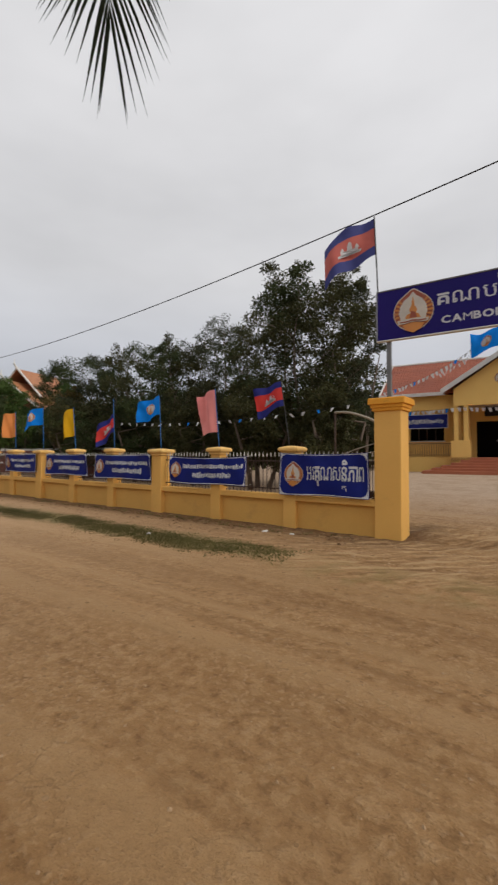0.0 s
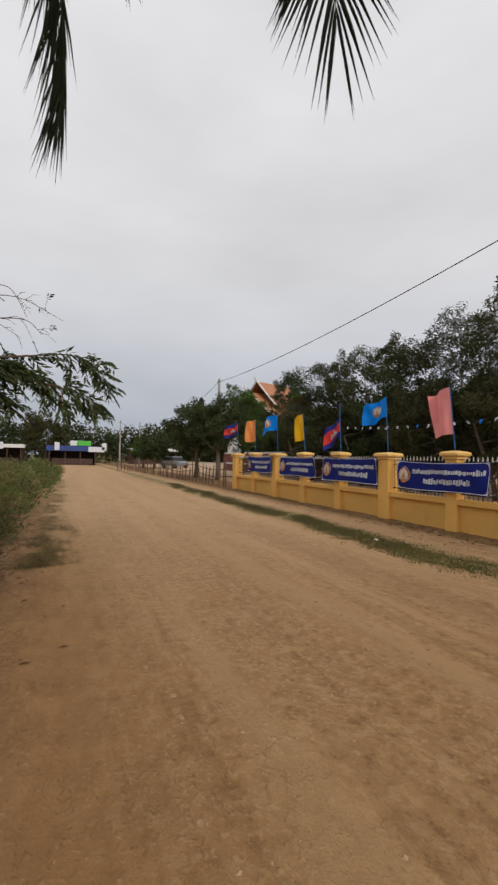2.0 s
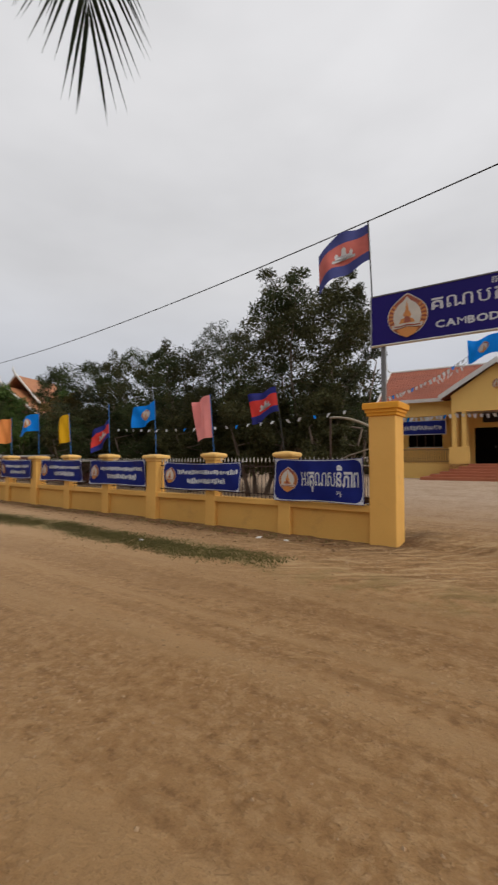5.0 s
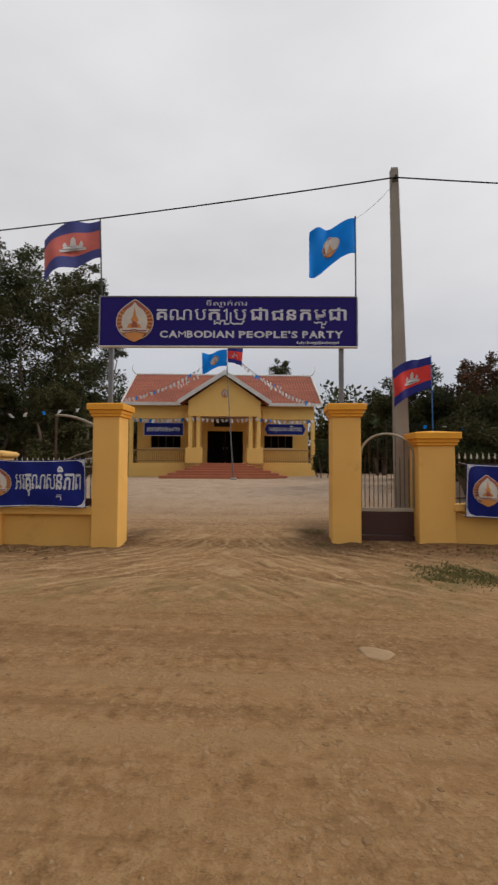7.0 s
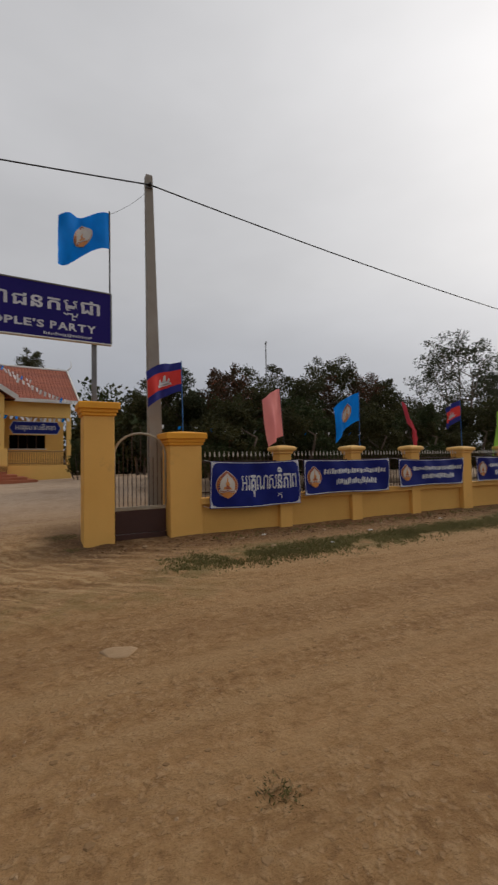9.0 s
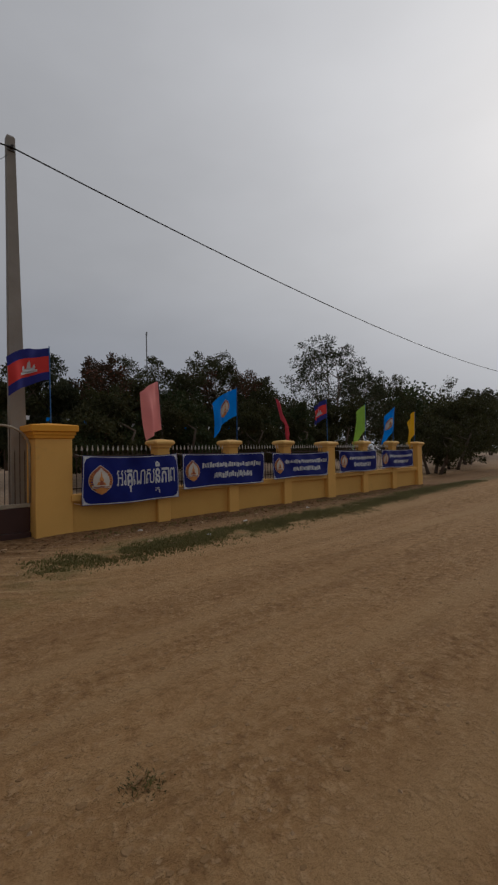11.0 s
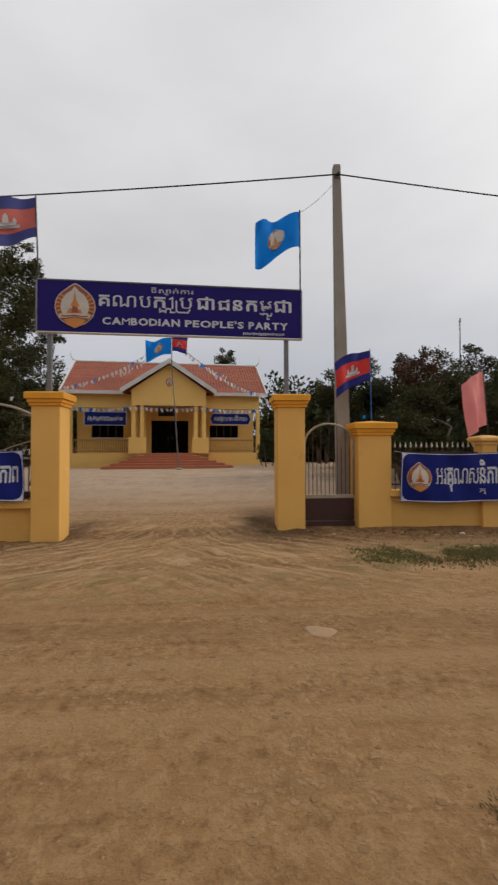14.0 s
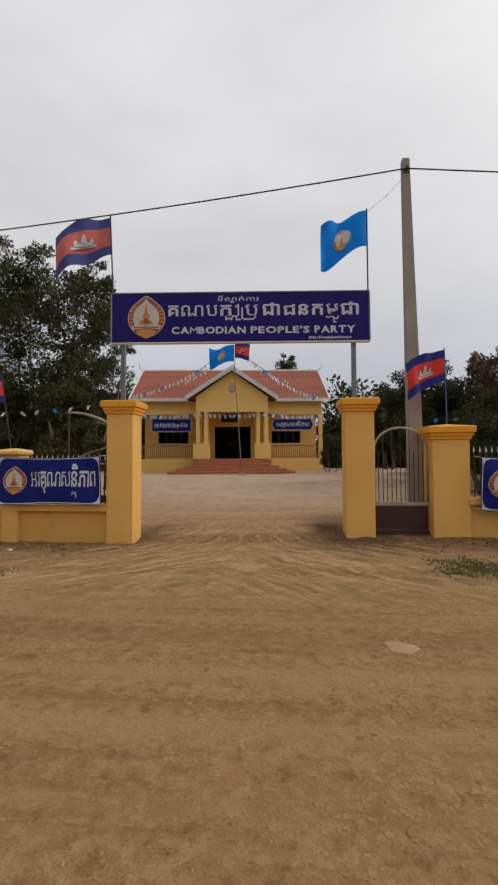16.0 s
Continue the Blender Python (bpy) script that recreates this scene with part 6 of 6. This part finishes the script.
def thicket():
    rng = np.random.default_rng(9)
    o = Vector((-8.0, -2.2, 0.05))
    r = thing("roadside_thicket", "tangled roadside thicket with feathery boughs, bare arching twigs and dead leaves", "bush", o)
    wood, green, dry = Shape(), Shape(), Shape()
    for k in range(95):
        x = rng.uniform(-13.5, -4.9)
        y = -0.95 - 0.15 * max(0.0, -5.6 - x) - rng.random() ** 1.3 * 2.6
        hh = rng.uniform(1.9, 2.9) * min(1.0, 0.75 + 0.25 * (-0.9 - y))
        b = Vector((x, y, 0.02)) - o
        t = b + Vector((rng.uniform(-0.4, 0.4), rng.uniform(-0.3, 0.2), hh))
        wood.tube([b, b.lerp(t, 0.5) + Vector((rng.uniform(-0.2, 0.2), 0, 0)), t], [0.02, 0.013, 0.005], 5)
        for q in (0.3, 0.5, 0.7, 0.9, 1.0):
            leaf_cloud(green, rng, b.lerp(t, q), rng.uniform(0.2, 0.38), 75, 0.09, 0.42, 0.85, int(rng.integers(0, 3)), 0.3)
        for _ in range(9):
            q = rng.uniform(0.3, 1.0)
            a = rng.uniform(0, 6.3)
            spray(green, rng, b.lerp(t, q) + Vector((math.cos(a), math.sin(a), 0)) * 0.2, Vector((math.cos(a), math.sin(a), 0.1)), rng.uniform(0.22, 0.36), int(rng.integers(0, 2)))
        for _ in range(3):
            e = b.lerp(t, rng.uniform(0.1, 0.5))
            wood.tube([e, e + Vector((rng.uniform(-0.5, 0.5), rng.uniform(-0.1, 0.45), rng.uniform(-0.15, 0.4)))], [0.008, 0.003], 4)
        leaf_cloud(dry, rng, b.lerp(t, 0.1) + Vector((0, 0.1, 0.0)), 0.4, 110, 0.09, 0.35, 0.75)
        leaf_cloud(dry, rng, b.lerp(t, 0.3), 0.3, 30, 0.1, 0.35, 0.9)
    # heap of dead brush at the foot of the thicket
    for k in range(60):
        b = Vector((rng.uniform(-7.8, -4.8), -0.75 + rng.normal() * 0.22, 0.04)) - o
        a = rng.uniform(0, 6.3)
        L = rng.uniform(0.25, 0.8)
        wood.tube([b, b + Vector((math.cos(a) * L * 0.5, math.sin(a) * L * 0.3, L * 0.3)), b + Vector((math.cos(a) * L, math.sin(a) * L * 0.6, L * rng.uniform(0.05, 0.5)))], [0.01, 0.007, 0.003], 4)
        leaf_cloud(dry, rng, b + Vector((0, -0.12, 0.08)), 0.24, 30, 0.1, 0.4, 0.6)
    # leafy boughs reaching out over the road edge
    boughs = [((-5.7, -2.3, 1.9), (-5.46, -1.28, 2.62), (-5.61, -0.59, 2.65), (-5.68, 0.0, 2.53), (-5.73, 0.30, 2.16)),
              ((-5.5, -1.3, 2.4), (-5.58, -0.71, 2.67), (-5.62, -0.14, 2.80), (-5.62, 0.41, 2.85), (-5.66, 0.78, 2.56)),
              ((-5.6, -2.0, 2.2), (-5.55, -1.06, 2.49), (-5.64, -0.59, 2.41), (-5.7, -0.3, 2.2)),
              ((-5.55, -1.1, 2.4), (-5.62, -0.59, 2.55), (-5.69, 0.14, 2.47), (-5.7, 0.57, 2.35), (-5.71, 0.70, 2.22)),
              ((-6.0, -1.9, 2.1), (-5.9, -1.0, 2.7), (-5.95, -0.4, 2.72), (-6.0, -0.05, 2.6))]
    for k, pts in enumerate(boughs):
        cv = [p - o for p in curve_through(pts, 26)]
        wood.tube(cv, [0.019 - 0.0006 * i for i in range(27)], 5)
        for i in range(7, 27):
            for _ in range(2 if i > 11 else 3):
                a = rng.uniform(0, 6.3)
                tan = (cv[min(i + 1, 26)] - cv[i - 1]).normalized()
                w = tan * 0.7 + Vector((0.6 * math.cos(a), 0.6 * math.cos(a) + 0.2, 0.5 * math.sin(a) - 0.15))
                spray(green, rng, cv[i] + Vector(rng.normal(size=3)) * 0.02, w, rng.uniform(0.2, 0.32), int(rng.integers(0, 2)))
        for _ in range(5):
            i = int(rng.integers(10, 24))
            e = cv[i] + Vector((rng.uniform(-0.2, 0.2), rng.uniform(0.05, 0.3), rng.uniform(-0.35, 0.08)))
            wood.tube([cv[i], cv[i].lerp(e, 0.5) + Vector((0, 0, 0.05)), e], [0.007, 0.005, 0.003], 4)
            for q in (0.3, 0.5, 0.7, 0.85, 1.0):
                spray(green, rng, cv[i].lerp(e, q), e - cv[i] + Vector(rng.normal(size=3)) * 0.2, rng.uniform(0.18, 0.28), int(rng.integers(0, 2)))
    # thicker leaf mass where the boughs leave the thicket
    for _ in range(150):
        p = Vector((-5.7 + rng.normal() * 0.2, rng.uniform(-1.5, -0.42), 2.42 + rng.normal() * 0.17)) - o
        a = rng.uniform(0, 6.3)
        spray(green, rng, p, Vector((math.cos(a), math.sin(a), 0)), rng.uniform(0.2, 0.32), int(rng.integers(0, 2)))
    # bare arching twigs above
    for pts in (((-5.6, -1.7, 2.3), (-5.46, -1.06, 2.95), (-5.42, -0.77, 3.31), (-5.44, -0.28, 3.45), (-5.52, 0.25, 3.26)),
                ((-5.5, -1.6, 2.4), (-5.42, -1.0, 3.14), (-5.39, -0.65, 3.45), (-5.41, -0.35, 3.54), (-5.51, -0.15, 3.24)),
                ((-5.6, -1.7, 2.3), (-5.47, -1.06, 2.88), (-5.49, -0.6, 3.15), (-5.57, -0.21, 3.0)),
                ((-5.46, -1.06, 2.9), (-5.44, -0.7, 3.1), (-5.46, -0.2, 3.2), (-5.5, 0.02, 3.05))):
        cv = [p - o for p in curve_through(pts, 20)]
        wood.tube(cv, [0.012 - 0.0005 * i for i in range(21)], 5)
        for _ in range(7):
            i = int(rng.integers(8, 20))
            e = cv[i] + Vector((rng.uniform(-0.1, 0.1), rng.uniform(0.02, 0.22), rng.uniform(-0.24, 0.12)))
            wood.tube([cv[i], cv[i].lerp(e, 0.5) + Vector((0, 0, 0.03)), e], [0.004, 0.003, 0.002], 4)
            if rng.random() < 0.3:
                spray(green, rng, e, e - cv[i], 0.14, 0)
    part("twigs", wood, M_stick, r, kind="stuff")
    part("leaves", green, [L_mid, L_bough, L_dark], r, kind="stuff")
    part("dead_leaves", dry, L_brown, r, kind="stuff")


thicket()


def low_weeds():
    rng = np.random.default_rng(19)
    s = Shape()
    for k in range(420):
        x = -8.2 - 42 * rng.random() ** 1.5
        back = rng.random() * 2.8
        y = -0.55 + 0.04 * max(0.0, min(28.0, -11.0 - x)) - back
        if noise.noise(Vector((x * 0.5, y * 0.9, 1.0))) < -0.22:
            continue
        top = (0.1 + 0.95 * min(1.0, back / 1.5)) * rng.uniform(0.6, 1.15)
        near = x > -16
        for z in (top * 0.35, top * 0.8):
            leaf_cloud(s, rng, (x, y, 0.05 + z), rng.uniform(0.16, 0.4), 60 if near else 40, 0.17 if near else 0.22, 0.13, 0.85, int(rng.integers(0, 3)), -0.3)
    single("weeds", s, [L_bright, L_weedgreen, L_weed], "rank green weeds along the near road edge", "weeds", kind="stuff")


low_weeds()


def grass():
    rng = np.random.default_rng(29)
    s = Shape()

    def tufts(n, fx, fy, hgt, slot=0):
        for _ in range(n):
            x = fx()
            y = fy(x)
            if noise.noise(Vector((x * 1.1, y * 1.6, 4.0))) < -0.38:
                continue
            if rng.random() > min(1.0, (abs(x) - 2.5) / 3.0):
                continue
            z = ground_z(x, y)
            for _ in range(7):
                a = rng.uniform(0, 6.3)
                h, w = hgt * rng.uniform(0.5, 1.3), 0.011
                px, py = x + rng.normal() * 0.06, y + rng.normal() * 0.06
                e = Vector((px + math.cos(a) * h * 0.6, py + math.sin(a) * h * 0.6, z + h))
                s.add([(px - w, py, z - 0.01), (px + w, py, z - 0.01), e], [(0, 1, 2)], slot)
    wob = lambda x: 0.45 * noise.noise(Vector((x * 0.5, 1.7, 0)))
    tufts(7500, lambda: -3.2 - 22 * rng.random() ** 1.1, lambda x: 6.12 + 0.7 * wob(x) + rng.normal() * 0.2, 0.032)
    tufts(9500, lambda: 2.9 + 20 * rng.random() ** 1.1, lambda x: 6.85 + 0.08 * max(0, x - 8) + 0.7 * wob(x) + rng.normal() * 0.24, 0.034)
    tufts(3800, lambda: -6.5 - 24 * rng.random() ** 1.3, lambda x: 0.12 - 0.01 * (x + 8) + 0.6 * wob(x) + rng.normal() * 0.2, 0.06, 1)
    tufts(160, lambda: -3 - 17 * rng.random(), lambda x: 8.5 - 0.5 * rng.random(), 0.06)
    tufts(160, lambda: 4.4 + 15 * rng.random(), lambda x: 8.8 - 0.5 * rng.random(), 0.06)
    single("grass", s, [L_grass, L_weedgreen], "thin dry grass along the road edges", "grass", kind="stuff")


grass()


def pebbles():
    rng = np.random.default_rng(39)
    s = Shape()
    for k in range(3600):
        if k < 2000:
            x, y = rng.uniform(-9, 9), rng.uniform(0.8, 8.6)
            q = 0.004 + 0.013 * rng.random() ** 3
        else:
            x, y = rng.uniform(-20, 20), 6.6 + 2.1 * rng.random()
            q = 0.008 + 0.03 * rng.random() ** 3
        if -2.8 < x < -2.2 and y > 8.6:
            continue
        z = ground_z(x, y)
        a = rng.uniform(0, 3.1)
        ca, sa = math.cos(a) * q, math.sin(a) * q
        e = rng.uniform(0.6, 1.0)
        s.add([(x + ca, y + sa, z), (x - sa * e, y + ca * e, z), (x - ca, y - sa, z), (x + sa * e, y - ca * e, z), (x + ca * 0.2, y + sa * 0.2, z + q * 0.7)],
              [(0, 1, 4), (1, 2, 4), (2, 3, 4), (3, 0, 4)])
    single("pebbles", s, M_flat, "loose pebbles and crumbs of earth on the road", "pebbles", kind="stuff")
    s = Shape()
    for k in range(1500):
        left = rng.random() < 0.5
        x = rng.uniform(-20, -2.9) if left else rng.uniform(2.0, 20)
        y = (8.62 if left else 8.9) - abs(rng.normal()) * 0.7
        z = ground_z(x, y) + 0.012
        q = rng.uniform(0.02, 0.06)
        a = rng.uniform(0, 6.3)
        ca, sa = math.cos(a) * q, math.sin(a) * q
        s.add([(x + ca, y + sa, z), (x - sa * 0.4, y + ca * 0.4, z + 0.02), (x - ca, y - sa, z), (x + sa * 0.4, y - ca * 0.4, z + 0.008)], [(0, 1, 2), (0, 2, 3)])
    for k in range(650):
        x, y = -3.0 - 9 * rng.random(), -0.85 + rng.normal() * 0.42
        z = ground_z(x, y) + 0.008
        q, a = rng.uniform(0.012, 0.05), rng.uniform(0, 6.3)
        ca, sa = math.cos(a) * q, math.sin(a) * q
        s.add([(x + ca, y + sa, z), (x - sa * 0.4, y + ca * 0.4, z + 0.02), (x - ca, y - sa, z), (x + sa * 0.4, y - ca * 0.4, z + 0.008)], [(0, 1, 2), (0, 2, 3)])
    single("fallen_leaves", s, L_litter, "dry fallen leaves and debris along the fence foot", "leaf litter", kind="stuff")


pebbles()


def clods():
    """Flat broken clods of dried earth bedded in the road, thicker on the rough crowns."""
    rng = np.random.default_rng(59)
    s = Shape()
    for _ in range(13000):
        x, y = rng.uniform(-9, 10), 0.7 + 6.6 * rng.random()
        if noise.noise(Vector((x * 0.3, y * 1.3, 9.0))) + 0.5 * noise.noise(Vector((x * 1.5, y * 2.0, 2.0))) < rng.uniform(-0.15, 0.35):
            continue
        q = 0.006 + 0.03 * rng.random() ** 4
        z, h, a0 = ground_z(x, y), q * rng.uniform(0.06, 0.16), rng.uniform(0, 6)
        n = 6
        rim = [(math.cos(a0 + 6.283 * k / n) * q * rng.uniform(0.7, 1.25), math.sin(a0 + 6.283 * k / n) * q * rng.uniform(0.55, 0.95)) for k in range(n)]
        s.add([(x + a, y + b, z - 0.004) for a, b in rim] + [(x + a * 0.72, y + b * 0.72, z + h * rng.uniform(0.8, 1.2)) for a, b in rim],
              [(k, (k + 1) % n, n + (k + 1) % n, n + k) for k in range(n)] + [tuple(range(n, 2 * n))])
    single("earth_clods", s, M_clod, "broken clods of dried earth bedded in the road", "clods", kind="stuff")


clods()


def lump(name, x, y, rx, ry, h, mat, label, category, seed, group=""):
    rng = random.Random(seed)
    n = 12
    rings = []
    for k, (f, z) in enumerate(((1.0, -0.02), (0.95, h * 0.5), (0.7, h * 0.9), (0.3, h))):
        rings.append([(rx * f * math.cos(a) * (1 + 0.25 * math.sin(a * 3 + seed)), ry * f * math.sin(a) * (1 + 0.2 * math.cos(a * 2 + seed)), z + rng.uniform(-0.1, 0.1) * h) for a in [2 * math.pi * i / n for i in range(n)]])
    single(name, Shape().loft(rings), mat, label, category, (x, y, ground_z(x, y)), group=group, smooth=True)


lump("flat_stone", 1.74, 4.36, 0.15, 0.15, 0.014, M_flat, "pale flat stone bedded in the road", "stone", 1)
lump("litter", -4.8, 7.72, 0.05, 0.1, 0.04, M_litter, "crumpled white litter on the verge", "litter", 4, "litter on the verge")
lump("litter", -4.3, 8.0, 0.05, 0.04, 0.03, M_litter, "small white scrap on the verge", "litter", 5, "litter on the verge")
lump("litter", -6.6, 6.1, 0.06, 0.04, 0.03, M_litter, "small white scrap on the verge", "litter", 6, "litter on the verge")
for k, (x, y) in enumerate(((4.9, 8.3), (5.5, 8.45), (6.9, 8.2), (7.6, 7.5), (8.6, 8.2), (10.3, 7.9), (5.0, 7.2), (6.1, 6.9), (3.0, 8.6))):
    lump("litter", x, y, 0.055, 0.035, 0.025, M_litter if k % 2 else M_stone, "pale scrap lying on the verge", "litter", 10 + k, "litter on the verge")


def weed_clump(x, y, q, seed, label):
    rng = np.random.default_rng(seed)
    s = Shape()
    leaf_cloud(s, rng, (0, 0, 0.0), q, int(1300 * q), 0.035, 0.2, 0.1, 0)
    leaf_cloud(s, rng, (0, 0, 0.0), q * 1.4, int(2200 * q), 0.028, 0.22, 0.04, 1)
    single("weed_clump", s, [L_grass, L_weed], label, "weeds", (x, y, ground_z(x, y)), group="trodden weeds on the road", kind="stuff")


weed_clump(2.13, 2.27, 0.1, 1, "dark trodden clump of dry weeds on the road")
weed_clump(1.62, 9.7, 0.3, 4, "dry scrub heaped at the foot of the pier")
weed_clump(1.75, 9.0, 0.2, 5, "dry scrub heaped at the foot of the pier")


# ---- beyond the fence ends ----
def stick_fence():
    rnd = random.Random(8)
    r = thing("stick_fence", "rough fence of weathered wooden stakes beside the road", "fence", (-21.0, 8.9, 0.0))
    for k in range(22):
        x, y = -0.3 - k * 0.62 + rnd.uniform(-0.22, 0.22), -0.05 * k + rnd.uniform(-0.12, 0.12)
        h = rnd.uniform(0.8, 1.6)
        lx = rnd.uniform(-0.28, 0.28)
        part("stake", Shape().tube([(x, y, -0.1), (x + lx * 0.5, y, h * 0.5), (x + lx, y, h)], [0.045, 0.04, 0.03], 6), M_stick, r)
    for z in (0.55, 0.95):
        part("rail", Shape().tube([(-0.2, 0, z), (-3.4, -0.2, z - 0.12), (-6.5, -0.4, z + 0.14), (-9.6, -0.5, z - 0.06), (-13.4, -1.1, z + 0.1)], 0.026, 6), M_stick, r)
    r2 = copy_thing(r, pose(-36.0, 8.0, 0.0, 0, 0, 3))


stick_fence()


def boundary_wall():
    r = thing("boundary_wall", "red-brown boundary wall with white bands behind the trees", "wall", (-30.0, 16.2, 0.2))
    part("body", Shape().box(-12, 12, 0, 0.2, -0.4, 1.75), M_redwall, r)
    part("band", Shape().box(-12, 12, -0.03, 0.23, 1.755, 1.9), M_trim, r, "white coping band")
    part("band", Shape().box(-12, 12, -0.03, -0.003, 0.75, 0.88), M_trim, r, "white band")
    for k in range(9):
        part("pier", Shape().box(-12 + 3 * k - 0.14, -12 + 3 * k + 0.14, -0.06, -0.033, -0.4, 1.7), M_redwall, r)


boundary_wall()


def temple():
    r = thing("temple_hall", "temple hall with tiered orange tile roofs and white gable edges", "building", (-60.0, 31.0, -0.3), turn=-72)
    part("wall", Shape().box(-5, 5, -5, 5, 0, 7.6), M_trim, r)
    for hw, z0, z1, x in ((6.2, 7.6, 11.8, 5.6), (4.2, 9.6, 13.6, 3.6)):
        for s in (-1, 1):
            ring = [Vector((-x, s * hw, z0)), Vector((x, s * hw, z0)), Vector((x, 0, z1)), Vector((-x, 0, z1))]
            if s > 0:
                ring = ring[::-1]
            part("roof", Shape().loft([[p - Vector((0, 0, 0.2)) for p in ring], ring]), M_orange, r, "orange tiled slope")
            for e in (-1, 1):
                part("bargeboard", Shape().tube([(e * x, s * hw, z0), (e * x, 0, z1 + 0.1)], 0.13, 6), M_trim, r, "white gable edge")
        for e in (-1, 1):
            part("finial", Shape().tube([(e * x, 0, z1), (e * (x + 0.5), 0, z1 + 0.6), (e * (x + 0.4), 0, z1 + 1.3)], [0.18, 0.12, 0.02], 6), M_trim, r)


temple()


def shop(y0, y1, x, roof_mat, front, label, board=None):
    r = thing("roadside_shop", label, "shop", (x, (y0 + y1) / 2, 0.05), group="far roadside shops")
    w = (y1 - y0) / 2
    part("back_wall", Shape().box(-4.0, -3.8, -w, w, -0.2, 2.8), M_wood, r)
    part("side_wall", Shape().box(-3.8, 0, -w, -w + 0.15, -0.2, 2.6), M_wood, r)
    part("side_wall", Shape().box(-3.8, 0, w - 0.15, w, -0.2, 2.6), M_wood, r)
    part("roof", Shape().box(-4.2, 1.2, -w - 0.3, w + 0.3, 2.75, 2.87), roof_mat, r)
    part("awning", Shape().box(1.2, 1.28, -w - 0.3, w + 0.3, 2.1 if front is M_blueawn else 2.4, 2.9), front, r)
    n = 4
    for k in range(n):
        y = -w + 0.2 + (2 * w - 0.4) * k / (n - 1)
        part("post", Shape().tube([(1.0, y, -0.1), (1.0, y, 2.75)], 0.05, 6), M_stick, r)
    part("counter", Shape().box(-0.2, 0.4, -w + 0.5, w - 0.5, 0.0, 0.95), M_wood, r)
    for a, b, z0, z1, mt in board or ():
        part("signboard", Shape().box(1.3, 1.36, a, b, z0, z1), mt, r)


shop(-1.3, 5.6, -72.0, M_tin, M_blueawn, "open roadside shop with blue awning and green signboard", ((0.6, 2.6, 2.95, 3.7, M_green), (-0.4, 0.55, 2.95, 3.7, M_white), (2.2, 4.6, 2.0, 2.8, M_white), (-2.6, -1.9, 2.2, 3.4, M_white), (4.2, 4.9, 2.3, 3.4, M_white)))
shop(-10.2, -4.6, -70.0, M_tin, M_trim, "open roadside shop with pale tin roof", ((-0.3, 0.4, 2.2, 3.2, M_white),))
shop(12.0, 20.0, -78.0, M_tin, M_trim, "low shed with pale tin roof across the junction")


def parked_car():
    r = thing("parked_car", "silver hatchback parked beside the stake fence", "car", (-53.0, 13.6, ground_z(-53, 13.6)), turn=20)
    body = [[(-2.1, y, z) for y, z in ((-0.7, 0.35), (0.7, 0.35), (0.75, 0.8), (-0.75, 0.8))], [(-1.9, y, z) for y, z in ((-0.82, 0.3), (0.82, 0.3), (0.84, 0.95), (-0.84, 0.95))],
            [(0.8, y, z) for y, z in ((-0.82, 0.3), (0.82, 0.3), (0.84, 0.95), (-0.84, 0.95))], [(1.95, y, z) for y, z in ((-0.78, 0.35), (0.78, 0.35), (0.78, 0.8), (-0.78, 0.8))], [(2.1, y, z) for y, z in ((-0.65, 0.4), (0.65, 0.4), (0.68, 0.7), (-0.68, 0.7))]]
    part("body", Shape().loft([[(x, y, z) for x, y, z in ring] for ring in body]), M_car, r, smooth=False)
    part("cabin", Shape().loft([[(x * a + c, y * a, z) for x, y in ((-1.5, -0.78), (0.9, -0.78), (0.9, 0.78), (-1.5, 0.78))] for z, a, c in ((0.95, 1.0, 0.0), (1.4, 0.86, -0.12))]), M_glass, r, "dark windows")
    part("roof", Shape().loft([[(x * a - 0.12, y * a, z) for x, y in ((-1.5, -0.78), (0.9, -0.78), (0.9, 0.78), (-1.5, 0.78))] for z, a in ((1.4, 0.87), (1.47, 0.78))]), M_car, r)
    for x in (-1.25, 1.3):
        for y in (-0.78, 0.78):
            w = part("wheel", Shape().tube([(x, y - 0.1, 0.3), (x, y + 0.1, 0.3)], 0.31, 16), M_rubber, r, "black tyre")
            part("rim", Shape().tube([(x, y - 0.11, 0.3), (x, y + 0.11, 0.3)], 0.18, 12), M_steel, w, "steel rim")
    for y in (-0.55, 0.55):
        part("headlight", Shape().box(2.0, 2.09, y - 0.14, y + 0.14, 0.6, 0.74), M_white, r)


parked_car()
for x, y, h in ((-62.0, 10.7, 6.4), (-58.0, 7.5, 6.2)):
    utility_pole(x, y, h, 0.05, w=0.12, label="far concrete utility pole near the shops")
cable("power_cable", (-33.0, 12.1, 7.8), (-58.0, 7.5, 6.0), 2.2, 0.018, "black power cable to the far poles")


def mast():
    r = thing("antenna_mast", "thin steel antenna mast rising behind the trees", "antenna", (21.4, 36.0, 0.66))
    part("pole", Shape().tube([(0, 0, -0.1), (0, 0, 6), (0, 0, 12.2)], [0.07, 0.06, 0.05], 6), M_steel, r)
    part("head", Shape().tube([(0, 0, 12.2), (0.05, 0, 12.5)], [0.09, 0.07], 8), M_steel, r)


mast()
